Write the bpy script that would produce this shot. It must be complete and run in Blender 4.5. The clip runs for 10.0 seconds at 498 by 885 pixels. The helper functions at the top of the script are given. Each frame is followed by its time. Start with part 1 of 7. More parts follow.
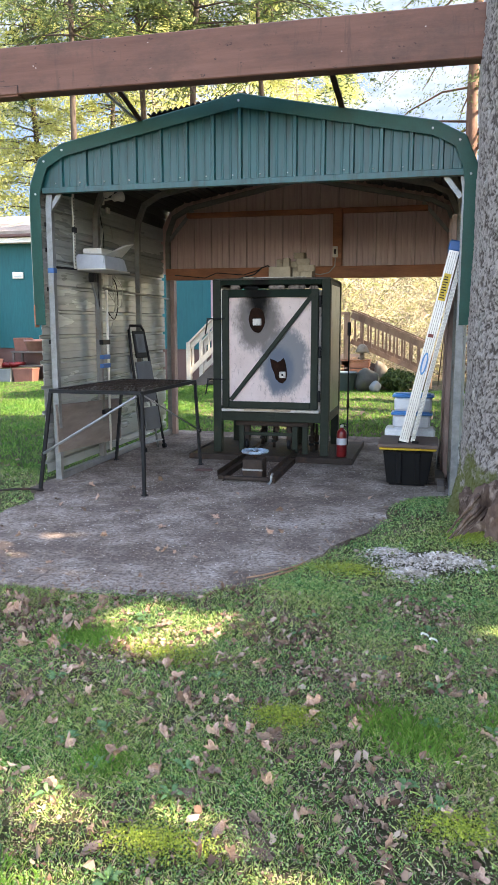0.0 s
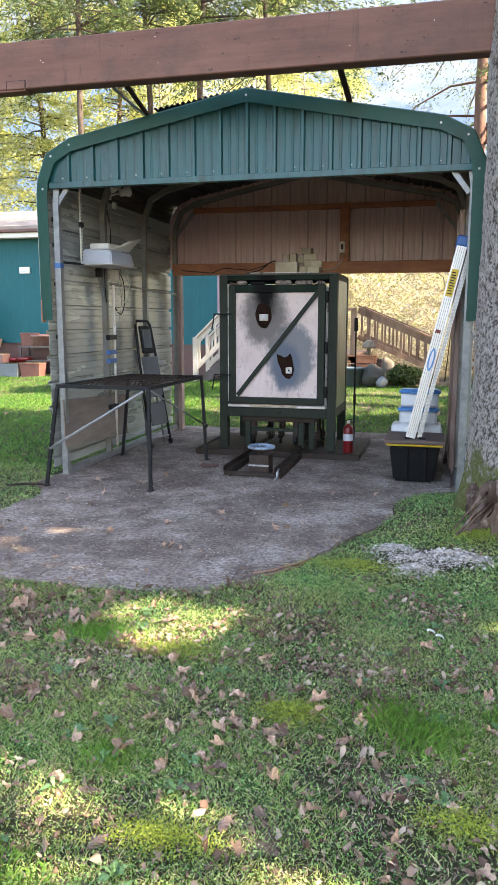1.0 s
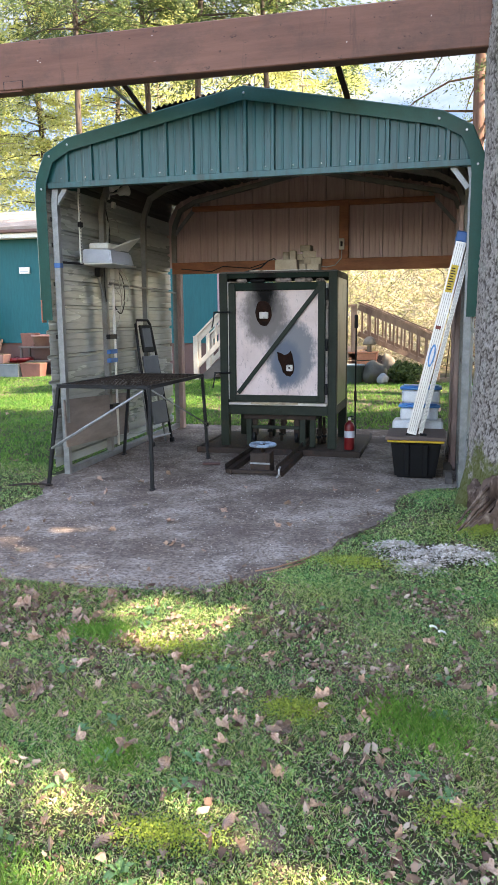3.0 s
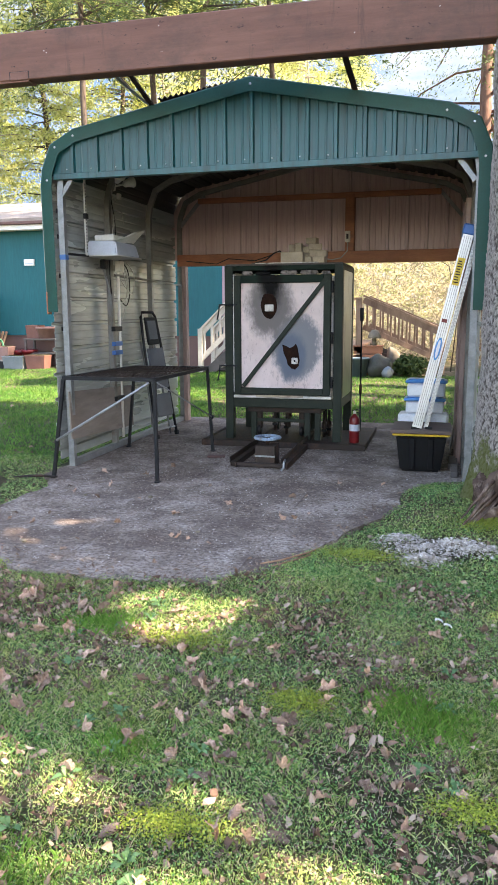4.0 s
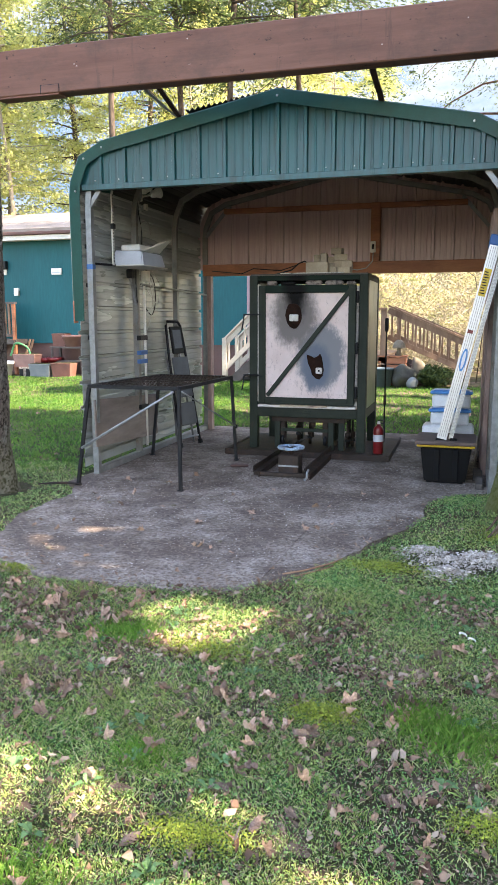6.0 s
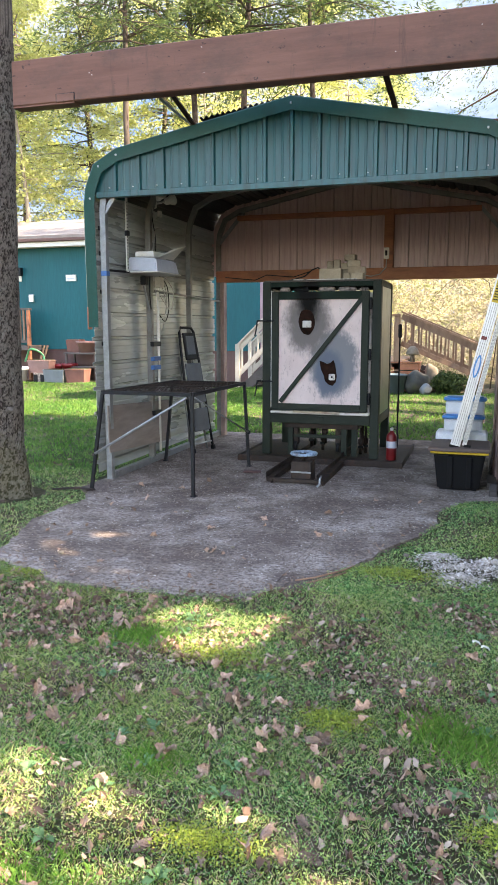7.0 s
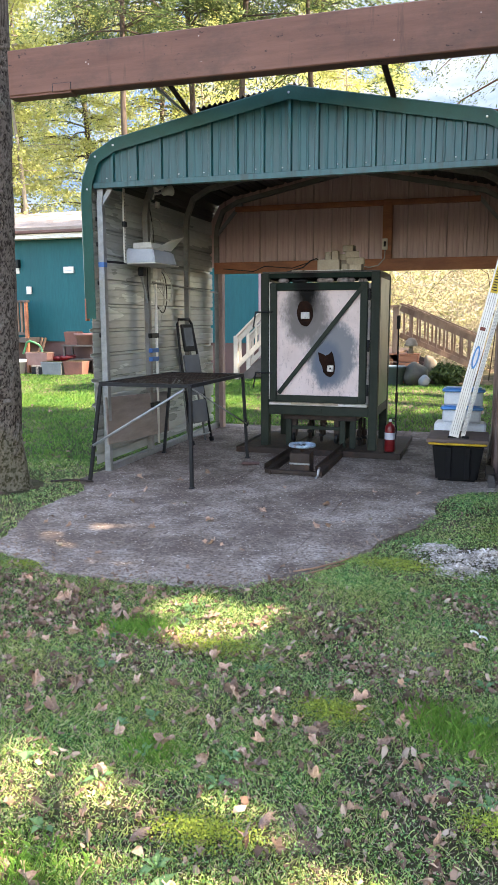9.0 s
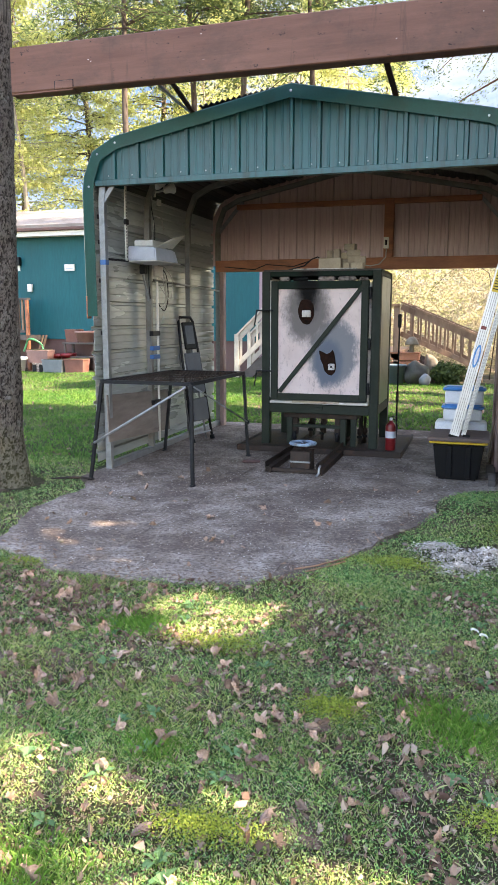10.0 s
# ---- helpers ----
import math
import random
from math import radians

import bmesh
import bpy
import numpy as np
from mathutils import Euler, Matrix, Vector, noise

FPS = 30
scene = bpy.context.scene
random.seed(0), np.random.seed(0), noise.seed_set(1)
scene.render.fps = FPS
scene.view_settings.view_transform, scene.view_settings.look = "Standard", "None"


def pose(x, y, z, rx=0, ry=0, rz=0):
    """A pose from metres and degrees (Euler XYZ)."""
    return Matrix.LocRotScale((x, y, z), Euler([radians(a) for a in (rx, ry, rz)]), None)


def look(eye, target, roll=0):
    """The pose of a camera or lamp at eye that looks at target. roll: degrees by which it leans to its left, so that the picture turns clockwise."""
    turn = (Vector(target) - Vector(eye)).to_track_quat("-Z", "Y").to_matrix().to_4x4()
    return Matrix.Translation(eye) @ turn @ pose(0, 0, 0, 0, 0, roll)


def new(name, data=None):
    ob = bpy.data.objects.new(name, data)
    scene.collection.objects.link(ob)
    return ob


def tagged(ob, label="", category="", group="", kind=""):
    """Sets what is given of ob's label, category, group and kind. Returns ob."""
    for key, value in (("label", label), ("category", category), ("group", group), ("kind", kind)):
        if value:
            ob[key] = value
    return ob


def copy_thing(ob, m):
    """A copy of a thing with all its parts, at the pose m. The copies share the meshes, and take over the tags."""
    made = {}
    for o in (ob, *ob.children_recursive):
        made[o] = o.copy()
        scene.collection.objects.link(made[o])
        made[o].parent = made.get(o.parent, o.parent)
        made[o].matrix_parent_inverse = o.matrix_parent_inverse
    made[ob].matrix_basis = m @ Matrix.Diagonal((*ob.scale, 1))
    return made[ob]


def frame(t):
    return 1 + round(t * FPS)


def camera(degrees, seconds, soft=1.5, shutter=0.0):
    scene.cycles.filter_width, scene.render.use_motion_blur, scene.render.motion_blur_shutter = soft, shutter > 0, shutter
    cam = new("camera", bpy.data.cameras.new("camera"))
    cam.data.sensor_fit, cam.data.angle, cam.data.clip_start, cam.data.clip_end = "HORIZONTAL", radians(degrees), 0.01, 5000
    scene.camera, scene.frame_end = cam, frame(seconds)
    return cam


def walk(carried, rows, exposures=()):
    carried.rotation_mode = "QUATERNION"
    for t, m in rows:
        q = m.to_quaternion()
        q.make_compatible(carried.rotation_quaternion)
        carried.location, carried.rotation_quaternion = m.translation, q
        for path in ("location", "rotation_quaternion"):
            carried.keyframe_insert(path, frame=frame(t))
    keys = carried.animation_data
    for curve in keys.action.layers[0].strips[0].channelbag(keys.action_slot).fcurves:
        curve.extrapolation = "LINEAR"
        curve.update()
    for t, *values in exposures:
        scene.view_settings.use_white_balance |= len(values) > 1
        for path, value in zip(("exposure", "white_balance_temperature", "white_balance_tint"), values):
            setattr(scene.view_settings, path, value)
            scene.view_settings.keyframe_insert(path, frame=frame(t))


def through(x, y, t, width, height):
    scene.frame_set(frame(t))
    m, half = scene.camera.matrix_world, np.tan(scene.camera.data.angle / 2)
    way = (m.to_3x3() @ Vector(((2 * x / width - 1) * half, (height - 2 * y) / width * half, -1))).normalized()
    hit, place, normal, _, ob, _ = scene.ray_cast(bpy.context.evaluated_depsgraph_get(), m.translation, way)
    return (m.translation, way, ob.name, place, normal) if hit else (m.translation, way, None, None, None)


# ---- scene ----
cam = camera(36.6, 10.0, soft=1.0)

PATH = [
    (0, (3.436, -6.249, 1.43), (2.966, -4.33, 1.119), -0.0),
    (0.5, (3.431, -6.245, 1.428), (2.953, -4.329, 1.112), 0.1),
    (1, (3.433, -6.248, 1.431), (2.948, -4.335, 1.108), 0.1),
    (1.5, (3.434, -6.248, 1.427), (2.945, -4.336, 1.103), -0.1),
    (2, (3.442, -6.252, 1.434), (2.951, -4.34, 1.108), -0.2),
    (2.5, (3.442, -6.251, 1.434), (2.953, -4.339, 1.11), -0.5),
    (4, (3.425, -6.248, 1.427), (2.927, -4.342, 1.081), -0.3),
    (4.5, (3.427, -6.247, 1.431), (2.912, -4.346, 1.082), -0.1),
    (5, (3.422, -6.244, 1.426), (2.896, -4.346, 1.081), 0.0),
    (5.5, (3.421, -6.248, 1.429), (2.882, -4.351, 1.095), 0.0),
    (7, (3.423, -6.256, 1.435), (2.832, -4.37, 1.128), -0.0),
    (7.5, (3.421, -6.253, 1.428), (2.826, -4.368, 1.123), -0.0),
    (8, (3.427, -6.255, 1.431), (2.834, -4.371, 1.118), -0.1),
    (8.5, (3.425, -6.246, 1.422), (2.836, -4.361, 1.103), -0.1),
    (9, (3.425, -6.25, 1.427), (2.838, -4.366, 1.1), -0.1),
    (9.5, (3.425, -6.252, 1.426), (2.839, -4.369, 1.094), -0.1),
    (10, (3.421, -6.259, 1.424), (2.834, -4.376, 1.093), 0.1),
]
walk(cam, [(t, look(eye, target, roll)) for t, eye, target, roll in PATH], ((0, 2.93, 7700, 17), (10, 2.93, 7700, 17)))


# ---- world and light ----
SUN_TO = Vector((0.74, -0.1, 0.66)).normalized()
world = bpy.data.worlds.new("world")
scene.world = world
world.use_nodes = True
wn = world.node_tree.nodes
sky = wn.new("ShaderNodeTexSky")
sky.sky_type = "NISHITA"
sky.sun_disc = False
sky.sun_elevation = math.asin(SUN_TO.z)
sky.sun_rotation = math.atan2(SUN_TO.x, SUN_TO.y)
wn["Background"].inputs["Strength"].default_value = 0.15
world.node_tree.links.new(sky.outputs[0], wn["Background"].inputs["Color"])
sun_data = bpy.data.lights.new("sun", "SUN")
sun_data.energy = 4.2
sun_data.angle = radians(0.55)
sun_data.color = (1.0, 0.93, 0.8)
sun = new("sun", sun_data)
sun.matrix_world = look(SUN_TO * 60, (0, 0, 0))


SKY_GLOW = 0.2


# ---- building helpers ----
WORLD = {}


def thing(name, at, label, category, group="", kind=""):
    """An Empty at the base of a thing."""
    ob = new(name)
    ob.empty_display_size = 0.1
    ob.location = at
    WORLD[ob] = Matrix.Translation(at)
    return tagged(ob, label, category, group, kind)


def mesh_of(bm, name, material, smooth=False):
    me = bpy.data.meshes.new(name)
    bm.normal_update()
    bm.to_mesh(me)
    bm.free()
    if material:
        for m in (material if isinstance(material, (list, tuple)) else (material,)):
            me.materials.append(m)
    if smooth:
        me.shade_smooth()
    return me


def part(name, bm, material, parent, label="", smooth=False, kind=""):
    """One mesh object under a thing or under a part, drawn in world metres."""
    me = bm if isinstance(bm, bpy.types.Mesh) else mesh_of(bm, name, material, smooth)
    ob = new(name, me)
    ob.parent = parent
    ob.matrix_parent_inverse = WORLD[parent].inverted()
    WORLD[ob] = Matrix.Identity(4)
    return tagged(ob, label, kind=kind)


def single(name, bm, material, label, category, group="", kind="", smooth=False):
    """A thing that is one mesh."""
    ob = new(name, mesh_of(bm, name, material, smooth))
    WORLD[ob] = Matrix.Identity(4)
    return tagged(ob, label, category, group, kind)


def box(bm, x0, y0, z0, x1, y1, z1, bevel=0.0, m=None):
    """A box between two corners, with chamfered edges."""
    r = bmesh.ops.create_cube(bm, size=1.0)
    vs = r["verts"]
    for v in vs:
        v.co = Vector((x0 + (v.co.x + 0.5) * (x1 - x0), y0 + (v.co.y + 0.5) * (y1 - y0), z0 + (v.co.z + 0.5) * (z1 - z0)))
    if bevel > 0:
        edges = list({e for v in vs for e in v.link_edges})
        out = bmesh.ops.bevel(bm, geom=edges, offset=bevel, segments=1, affect="EDGES", profile=0.5)
        vs = list({v for f in out["faces"] for v in f.verts} | {v for v in vs if v.is_valid})
    if m is not None:
        bmesh.ops.transform(bm, matrix=m, verts=vs)
    return vs


def boxed(x0, y0, z0, x1, y1, z1, bevel=0.003, m=None):
    bm = bmesh.new()
    box(bm, x0, y0, z0, x1, y1, z1, bevel, m)
    return bm


def sweep(bm, path, w, h=None, sides=4, up=(0, 0, 1), taper=None):
    """A bar of w by h (or round, with more sides) along a path of points."""
    h = w if h is None else h
    path = [Vector(p) for p in path]
    rings = []
    for i, p in enumerate(path):
        a = path[max(i - 1, 0)]
        b = path[min(i + 1, len(path) - 1)]
        d = (b - a).normalized()
        u = Vector(up)
        if abs(d.dot(u)) > 0.97:
            u = Vector((0, 1, 0)) if abs(d.y) < 0.9 else Vector((1, 0, 0))
        sx = d.cross(u).normalized()
        sy = sx.cross(d).normalized()
        k = taper[i] if taper else 1.0
        ring = []
        for j in range(sides):
            if sides == 4:
                cx, cy = ((-0.5, -0.5), (0.5, -0.5), (0.5, 0.5), (-0.5, 0.5))[j]
            else:
                ang = 2 * math.pi * j / sides
                cx, cy = 0.5 * math.cos(ang), 0.5 * math.sin(ang)
            ring.append(bm.verts.new(p + sx * cx * w * k + sy * cy * h * k))
        rings.append(ring)
    for r0, r1 in zip(rings, rings[1:]):
        for j in range(sides):
            bm.faces.new((r0[j], r0[(j + 1) % sides], r1[(j + 1) % sides], r1[j]))
    bm.faces.new(rings[0][::-1])
    bm.faces.new(rings[-1])
    return bm


def swept(path, w, h=None, sides=4, up=(0, 0, 1), taper=None):
    return sweep(bmesh.new(), path, w, h, sides, up, taper)


def lathe(profile, at, sides=20, bm=None):
    """Turns (radius, height) pairs about the upright axis at a place."""
    bm = bm or bmesh.new()
    rings = []
    for r, z in profile:
        rings.append([bm.verts.new((at[0] + r * math.cos(2 * math.pi * j / sides), at[1] + r * math.sin(2 * math.pi * j / sides), at[2] + z)) for j in range(sides)])
    for r0, r1 in zip(rings, rings[1:]):
        for j in range(sides):
            bm.faces.new((r0[j], r0[(j + 1) % sides], r1[(j + 1) % sides], r1[j]))
    bm.faces.new(rings[0][::-1])
    bm.faces.new(rings[-1])
    return bm


def quads_mesh(name, verts, size, material):
    """A mesh of loose faces with `size` corners each, from an array of points."""
    n = len(verts)
    me = bpy.data.meshes.new(name)
    me.from_pydata(np.asarray(verts).tolist(), [], np.arange(n).reshape(-1, size).tolist())
    me.materials.append(material)
    return me


# ---- materials ----
def tree_of(name):
    m = bpy.data.materials.new(name)
    m.use_nodes = True
    return m, m.node_tree.nodes, m.node_tree.links, m.node_tree.nodes["Principled BSDF"]


def noise_node(n, l, scale, detail=5.0, stretch=(1, 1, 1), rough=0.6, coord="Object"):
    tc = n.new("ShaderNodeTexCoord")
    mp = n.new("ShaderNodeMapping")
    mp.inputs["Scale"].default_value = stretch
    l.new(tc.outputs[coord], mp.inputs["Vector"])
    t = n.new("ShaderNodeTexNoise")
    t.inputs["Scale"].default_value = scale
    t.inputs["Detail"].default_value = detail
    t.inputs["Roughness"].default_value = rough
    l.new(mp.outputs[0], t.inputs["Vector"])
    return t


def ramp_node(n, l, source, stops):
    r = n.new("ShaderNodeValToRGB")
    el = r.color_ramp.elements
    while len(el) < len(stops):
        el.new(0.5)
    for e, (p, c) in zip(el, stops):
        e.position = p
        e.color = (*c, 1) if len(c) == 3 else c
    l.new(source, r.inputs[0])
    return r


def mix_node(n, l, fac, a, b):
    x = n.new("ShaderNodeMix")
    x.data_type = "RGBA"
    for s, v in ((0, fac), (6, a), (7, b)):
        if hasattr(v, "is_linked"):
            l.new(v, x.inputs[s])
        elif isinstance(v, (tuple, list)):
            x.inputs[s].default_value = (*v[:3], 1)
        else:
            x.inputs[s].default_value = v
    return x.outputs[2]


def surf(name, c1, c2, scale=6.0, rough=0.6, metal=0.0, bump=0.15, bscale=80.0, stretch=(1, 1, 1), stain=None, stain_scale=2.0, stain_at=(0.52, 0.7), rough_var=0.15, spec=0.5, vary=0.0):
    """A painted, worn or natural surface: two tones, grain, and a stain tone in patches."""
    m, n, l, b = tree_of(name)
    big = noise_node(n, l, scale, 6, stretch)
    col = ramp_node(n, l, big.outputs[0], ((0.3, c1), (0.7, c2))).outputs[0]
    fine = noise_node(n, l, bscale, 4, stretch)
    col = mix_node(n, l, ramp_node(n, l, fine.outputs[0], ((0.35, (0.0,) * 3), (0.75, (0.3,) * 3))).outputs[0], col, tuple(0.55 * a for a in c1))
    if stain:
        st = noise_node(n, l, stain_scale, 8, stretch, 0.7)
        col = mix_node(n, l, ramp_node(n, l, st.outputs[0], ((stain_at[0], (0, 0, 0)), (stain_at[1], (1, 1, 1)))).outputs[0], col, stain)
    if vary:
        oi = n.new("ShaderNodeObjectInfo")
        hv = n.new("ShaderNodeHueSaturation")
        mr = n.new("ShaderNodeMapRange")
        mr.inputs[3].default_value, mr.inputs[4].default_value = 1 - vary, 1 + vary
        l.new(oi.outputs["Random"], mr.inputs[0])
        l.new(mr.outputs[0], hv.inputs["Value"])
        l.new(col, hv.inputs["Color"])
        col = hv.outputs[0]
    l.new(col, b.inputs["Base Color"])
    rr = n.new("ShaderNodeMapRange")
    rr.inputs[3].default_value, rr.inputs[4].default_value = max(rough - rough_var, 0.03), min(rough + rough_var, 1)
    l.new(big.outputs[0], rr.inputs[0])
    l.new(rr.outputs[0], b.inputs["Roughness"])
    b.inputs["Metallic"].default_value = metal
    b.inputs["Specular IOR Level"].default_value = spec
    if bump:
        bp = n.new("ShaderNodeBump")
        bp.inputs["Strength"].default_value = bump
        bp.inputs["Distance"].default_value = 0.01
        l.new(fine.outputs[0], bp.inputs["Height"])
        l.new(bp.outputs[0], b.inputs["Normal"])
    return m


def leaf_mat(name, tones, through=0.4, rough=0.6, hue=0.0):
    """Leaves and blades: a tone per leaf, part of the light passes through."""
    m, n, l, b = tree_of(name)
    g = n.new("ShaderNodeNewGeometry")
    steps = [(i / max(len(tones) - 1, 1), c) for i, c in enumerate(tones)]
    r = ramp_node(n, l, g.outputs["Random Per Island"], steps)
    big = noise_node(n, l, 0.6, 3)
    hv = n.new("ShaderNodeHueSaturation")
    mr = n.new("ShaderNodeMapRange")
    mr.inputs[1].default_value, mr.inputs[2].default_value = 0.3, 0.7
    mr.inputs[3].default_value, mr.inputs[4].default_value = 0.75, 1.2
    l.new(big.outputs[0], mr.inputs[0])
    l.new(mr.outputs[0], hv.inputs["Value"])
    l.new(r.outputs[0], hv.inputs["Color"])
    if hue:
        patch = noise_node(n, l, 2.3, 5)
        mh = n.new("ShaderNodeMapRange")
        mh.inputs[1].default_value, mh.inputs[2].default_value = 0.35, 0.65
        mh.inputs[3].default_value, mh.inputs[4].default_value = 0.5 + 0.7 * hue, 0.5 - hue
        l.new(patch.outputs[0], mh.inputs[0])
        l.new(mh.outputs[0], hv.inputs["Hue"])
    l.new(hv.outputs[0], b.inputs["Base Color"])
    b.inputs["Roughness"].default_value = rough
    b.inputs["Specular IOR Level"].default_value = 0.25
    tr = n.new("ShaderNodeBsdfTranslucent")
    l.new(hv.outputs[0], tr.inputs["Color"])
    mx = n.new("ShaderNodeMixShader")
    mx.inputs[0].default_value = through
    l.new(b.outputs[0], mx.inputs[1])
    l.new(tr.outputs[0], mx.inputs[2])
    l.new(mx.outputs[0], n["Material Output"].inputs["Surface"])
    return m


def concrete_mat():
    """Old concrete: pale worn areas, brown dirt in patches, grit at two sizes."""
    m, n, l, b = tree_of("weathered_concrete")
    col = ramp_node(n, l, noise_node(n, l, 3.5, 9, (1, 1, 1), 0.75).outputs[0], ((0.36, (0.15, 0.117, 0.098)), (0.5, (0.32, 0.262, 0.222)), (0.67, (0.47, 0.41, 0.36)))).outputs[0]
    dirt = ramp_node(n, l, noise_node(n, l, 1.3, 8, (1, 1, 1), 0.7).outputs[0], ((0.46, (0, 0, 0)), (0.58, (0.85, 0.85, 0.85)))).outputs[0]
    col = mix_node(n, l, dirt, col, (0.125, 0.092, 0.075))
    g1 = noise_node(n, l, 38, 8, (1, 1, 1), 0.8)
    col = mix_node(n, l, ramp_node(n, l, g1.outputs[0], ((0.47, (0, 0, 0)), (0.57, (0.85, 0.85, 0.85)))).outputs[0], col, (0.085, 0.062, 0.05))
    g2 = noise_node(n, l, 95, 5, (1, 1, 1), 0.8)
    col = mix_node(n, l, ramp_node(n, l, g2.outputs[0], ((0.6, (0, 0, 0)), (0.7, (0.7, 0.7, 0.7)))).outputs[0], col, (0.42, 0.38, 0.34))
    l.new(col, b.inputs["Base Color"])
    b.inputs["Roughness"].default_value = 0.93
    b.inputs["Specular IOR Level"].default_value = 0.15
    bp = n.new("ShaderNodeBump")
    bp.inputs["Strength"].default_value = 0.8
    bp.inputs["Distance"].default_value = 0.008
    l.new(g1.outputs[0], bp.inputs["Height"])
    l.new(bp.outputs[0], b.inputs["Normal"])
    return m


def beam_mat():
    """Brown paint on a sawn beam: mould blotches, dark specks, drips and bare scuffs."""
    m, n, l, b = tree_of("brown_painted_timber")
    grain = noise_node(n, l, 9, 8, (0.12, 1, 1.4), 0.7)
    col = ramp_node(n, l, grain.outputs[0], ((0.3, (0.115, 0.05, 0.035)), (0.7, (0.185, 0.088, 0.062)))).outputs[0]
    blotch = noise_node(n, l, 2.6, 9, (0.6, 1, 1), 0.72)
    col = mix_node(n, l, ramp_node(n, l, blotch.outputs[0], ((0.5, (0, 0, 0)), (0.68, (0.8, 0.8, 0.8)))).outputs[0], col, (0.075, 0.042, 0.032))
    drip = noise_node(n, l, 7, 5, (1.6, 1, 0.25), 0.7)
    col = mix_node(n, l, ramp_node(n, l, drip.outputs[0], ((0.58, (0, 0, 0)), (0.72, (0.55, 0.55, 0.55)))).outputs[0], col, (0.05, 0.03, 0.025))
    speck = noise_node(n, l, 26, 6, (0.5, 1, 1), 0.7)
    col = mix_node(n, l, ramp_node(n, l, speck.outputs[0], ((0.63, (0, 0, 0)), (0.68, (0.9, 0.9, 0.9)))).outputs[0], col, (0.025, 0.015, 0.012))
    scuff = noise_node(n, l, 17, 6, (0.4, 1, 1.2), 0.7)
    col = mix_node(n, l, ramp_node(n, l, scuff.outputs[0], ((0.7, (0, 0, 0)), (0.74, (0.6, 0.6, 0.6)))).outputs[0], col, (0.4, 0.29, 0.24))
    l.new(col, b.inputs["Base Color"])
    b.inputs["Roughness"].default_value = 0.62
    b.inputs["Specular IOR Level"].default_value = 0.3
    bp = n.new("ShaderNodeBump")
    bp.inputs["Strength"].default_value = 0.3
    bp.inputs["Distance"].default_value = 0.006
    l.new(grain.outputs[0], bp.inputs["Height"])
    l.new(bp.outputs[0], b.inputs["Normal"])
    return m


M_GREEN = surf("green_painted_steel", (0.002, 0.054, 0.06), (0.006, 0.096, 0.108), 7, 0.32, 0.0, 0.05, 40, (2, 1, 0.12), stain=(0.005, 0.026, 0.026), stain_scale=9, stain_at=(0.5, 0.7), spec=0.45)
M_TRIM = surf("green_trim_steel", (0.003, 0.055, 0.042), (0.007, 0.078, 0.062), 3, 0.4, 0.0, 0.03, 60, stain=(0.012, 0.045, 0.032), stain_scale=5, stain_at=(0.52, 0.75), spec=0.35)
M_SHEET = surf("grey_green_sheet_steel", (0.36, 0.385, 0.365), (0.46, 0.485, 0.465), 1.2, 0.28, 0.15, 0.02, 40, (1, 0.15, 1), stain=(0.3, 0.32, 0.265), stain_scale=0.9, stain_at=(0.5, 0.75))
M_BROWNSHEET = surf("brown_backed_sheet", (0.45, 0.31, 0.31), (0.63, 0.47, 0.47), 4, 0.42, 0.0, 0.05, 40, (3, 1, 0.12), stain=(0.33, 0.21, 0.2), stain_scale=4)
# roof sheet far darker than the walls: shade under it put into the colour
M_ROOFUNDER = surf("shaded_roof_sheet", (0.016, 0.015, 0.015), (0.035, 0.032, 0.03), 2, 0.5, 0.2, 0.05, 40)
M_GALV = surf("galvanised_tube", (0.2, 0.21, 0.22), (0.34, 0.355, 0.37), 14, 0.42, 0.55, 0.08, 90, stain=(0.22, 0.2, 0.17), stain_scale=5, stain_at=(0.6, 0.75))
# darker copy of the tube metal for indoors, shade put into the colour
M_HOOP = surf("shaded_galvanised_tube", (0.16, 0.16, 0.15), (0.27, 0.27, 0.25), 10, 0.55, 0.3, 0.08, 90, stain=(0.12, 0.09, 0.07), stain_scale=5)
M_CEDAR = surf("red_brown_timber", (0.31, 0.105, 0.05), (0.44, 0.175, 0.085), 9, 0.65, 0, 0.25, 60, (0.25, 1, 1), stain=(0.14, 0.06, 0.035), stain_scale=4)
M_BEAM = beam_mat()
M_KILN = surf("dark_green_kiln_paint", (0.012, 0.018, 0.013), (0.025, 0.033, 0.024), 5, 0.6, 0, 0.12, 60, spec=0.2, stain=(0.04, 0.03, 0.022), stain_scale=5, stain_at=(0.6, 0.75))
M_KILNSIDE = surf("sooty_green_steel_panel", (0.12, 0.145, 0.115), (0.22, 0.24, 0.2), 2.5, 0.35, 0.5, 0.06, 30, stain=(0.04, 0.05, 0.035), stain_scale=3)
M_RUST = surf("rusty_dark_steel", (0.028, 0.021, 0.018), (0.06, 0.044, 0.037), 8, 0.7, 0.3, 0.3, 90, stain=(0.085, 0.045, 0.03), stain_scale=7, spec=0.2)
M_BLACK = surf("black_steel", (0.005, 0.0055, 0.007), (0.013, 0.014, 0.017), 10, 0.5, 0.1, 0.05, 80, spec=0.25)
M_BLACKPLASTIC = surf("black_plastic", (0.003, 0.003, 0.0035), (0.006, 0.006, 0.007), 10, 0.62, 0, 0.04, 120, spec=0.2)
M_CONCRETE = concrete_mat()
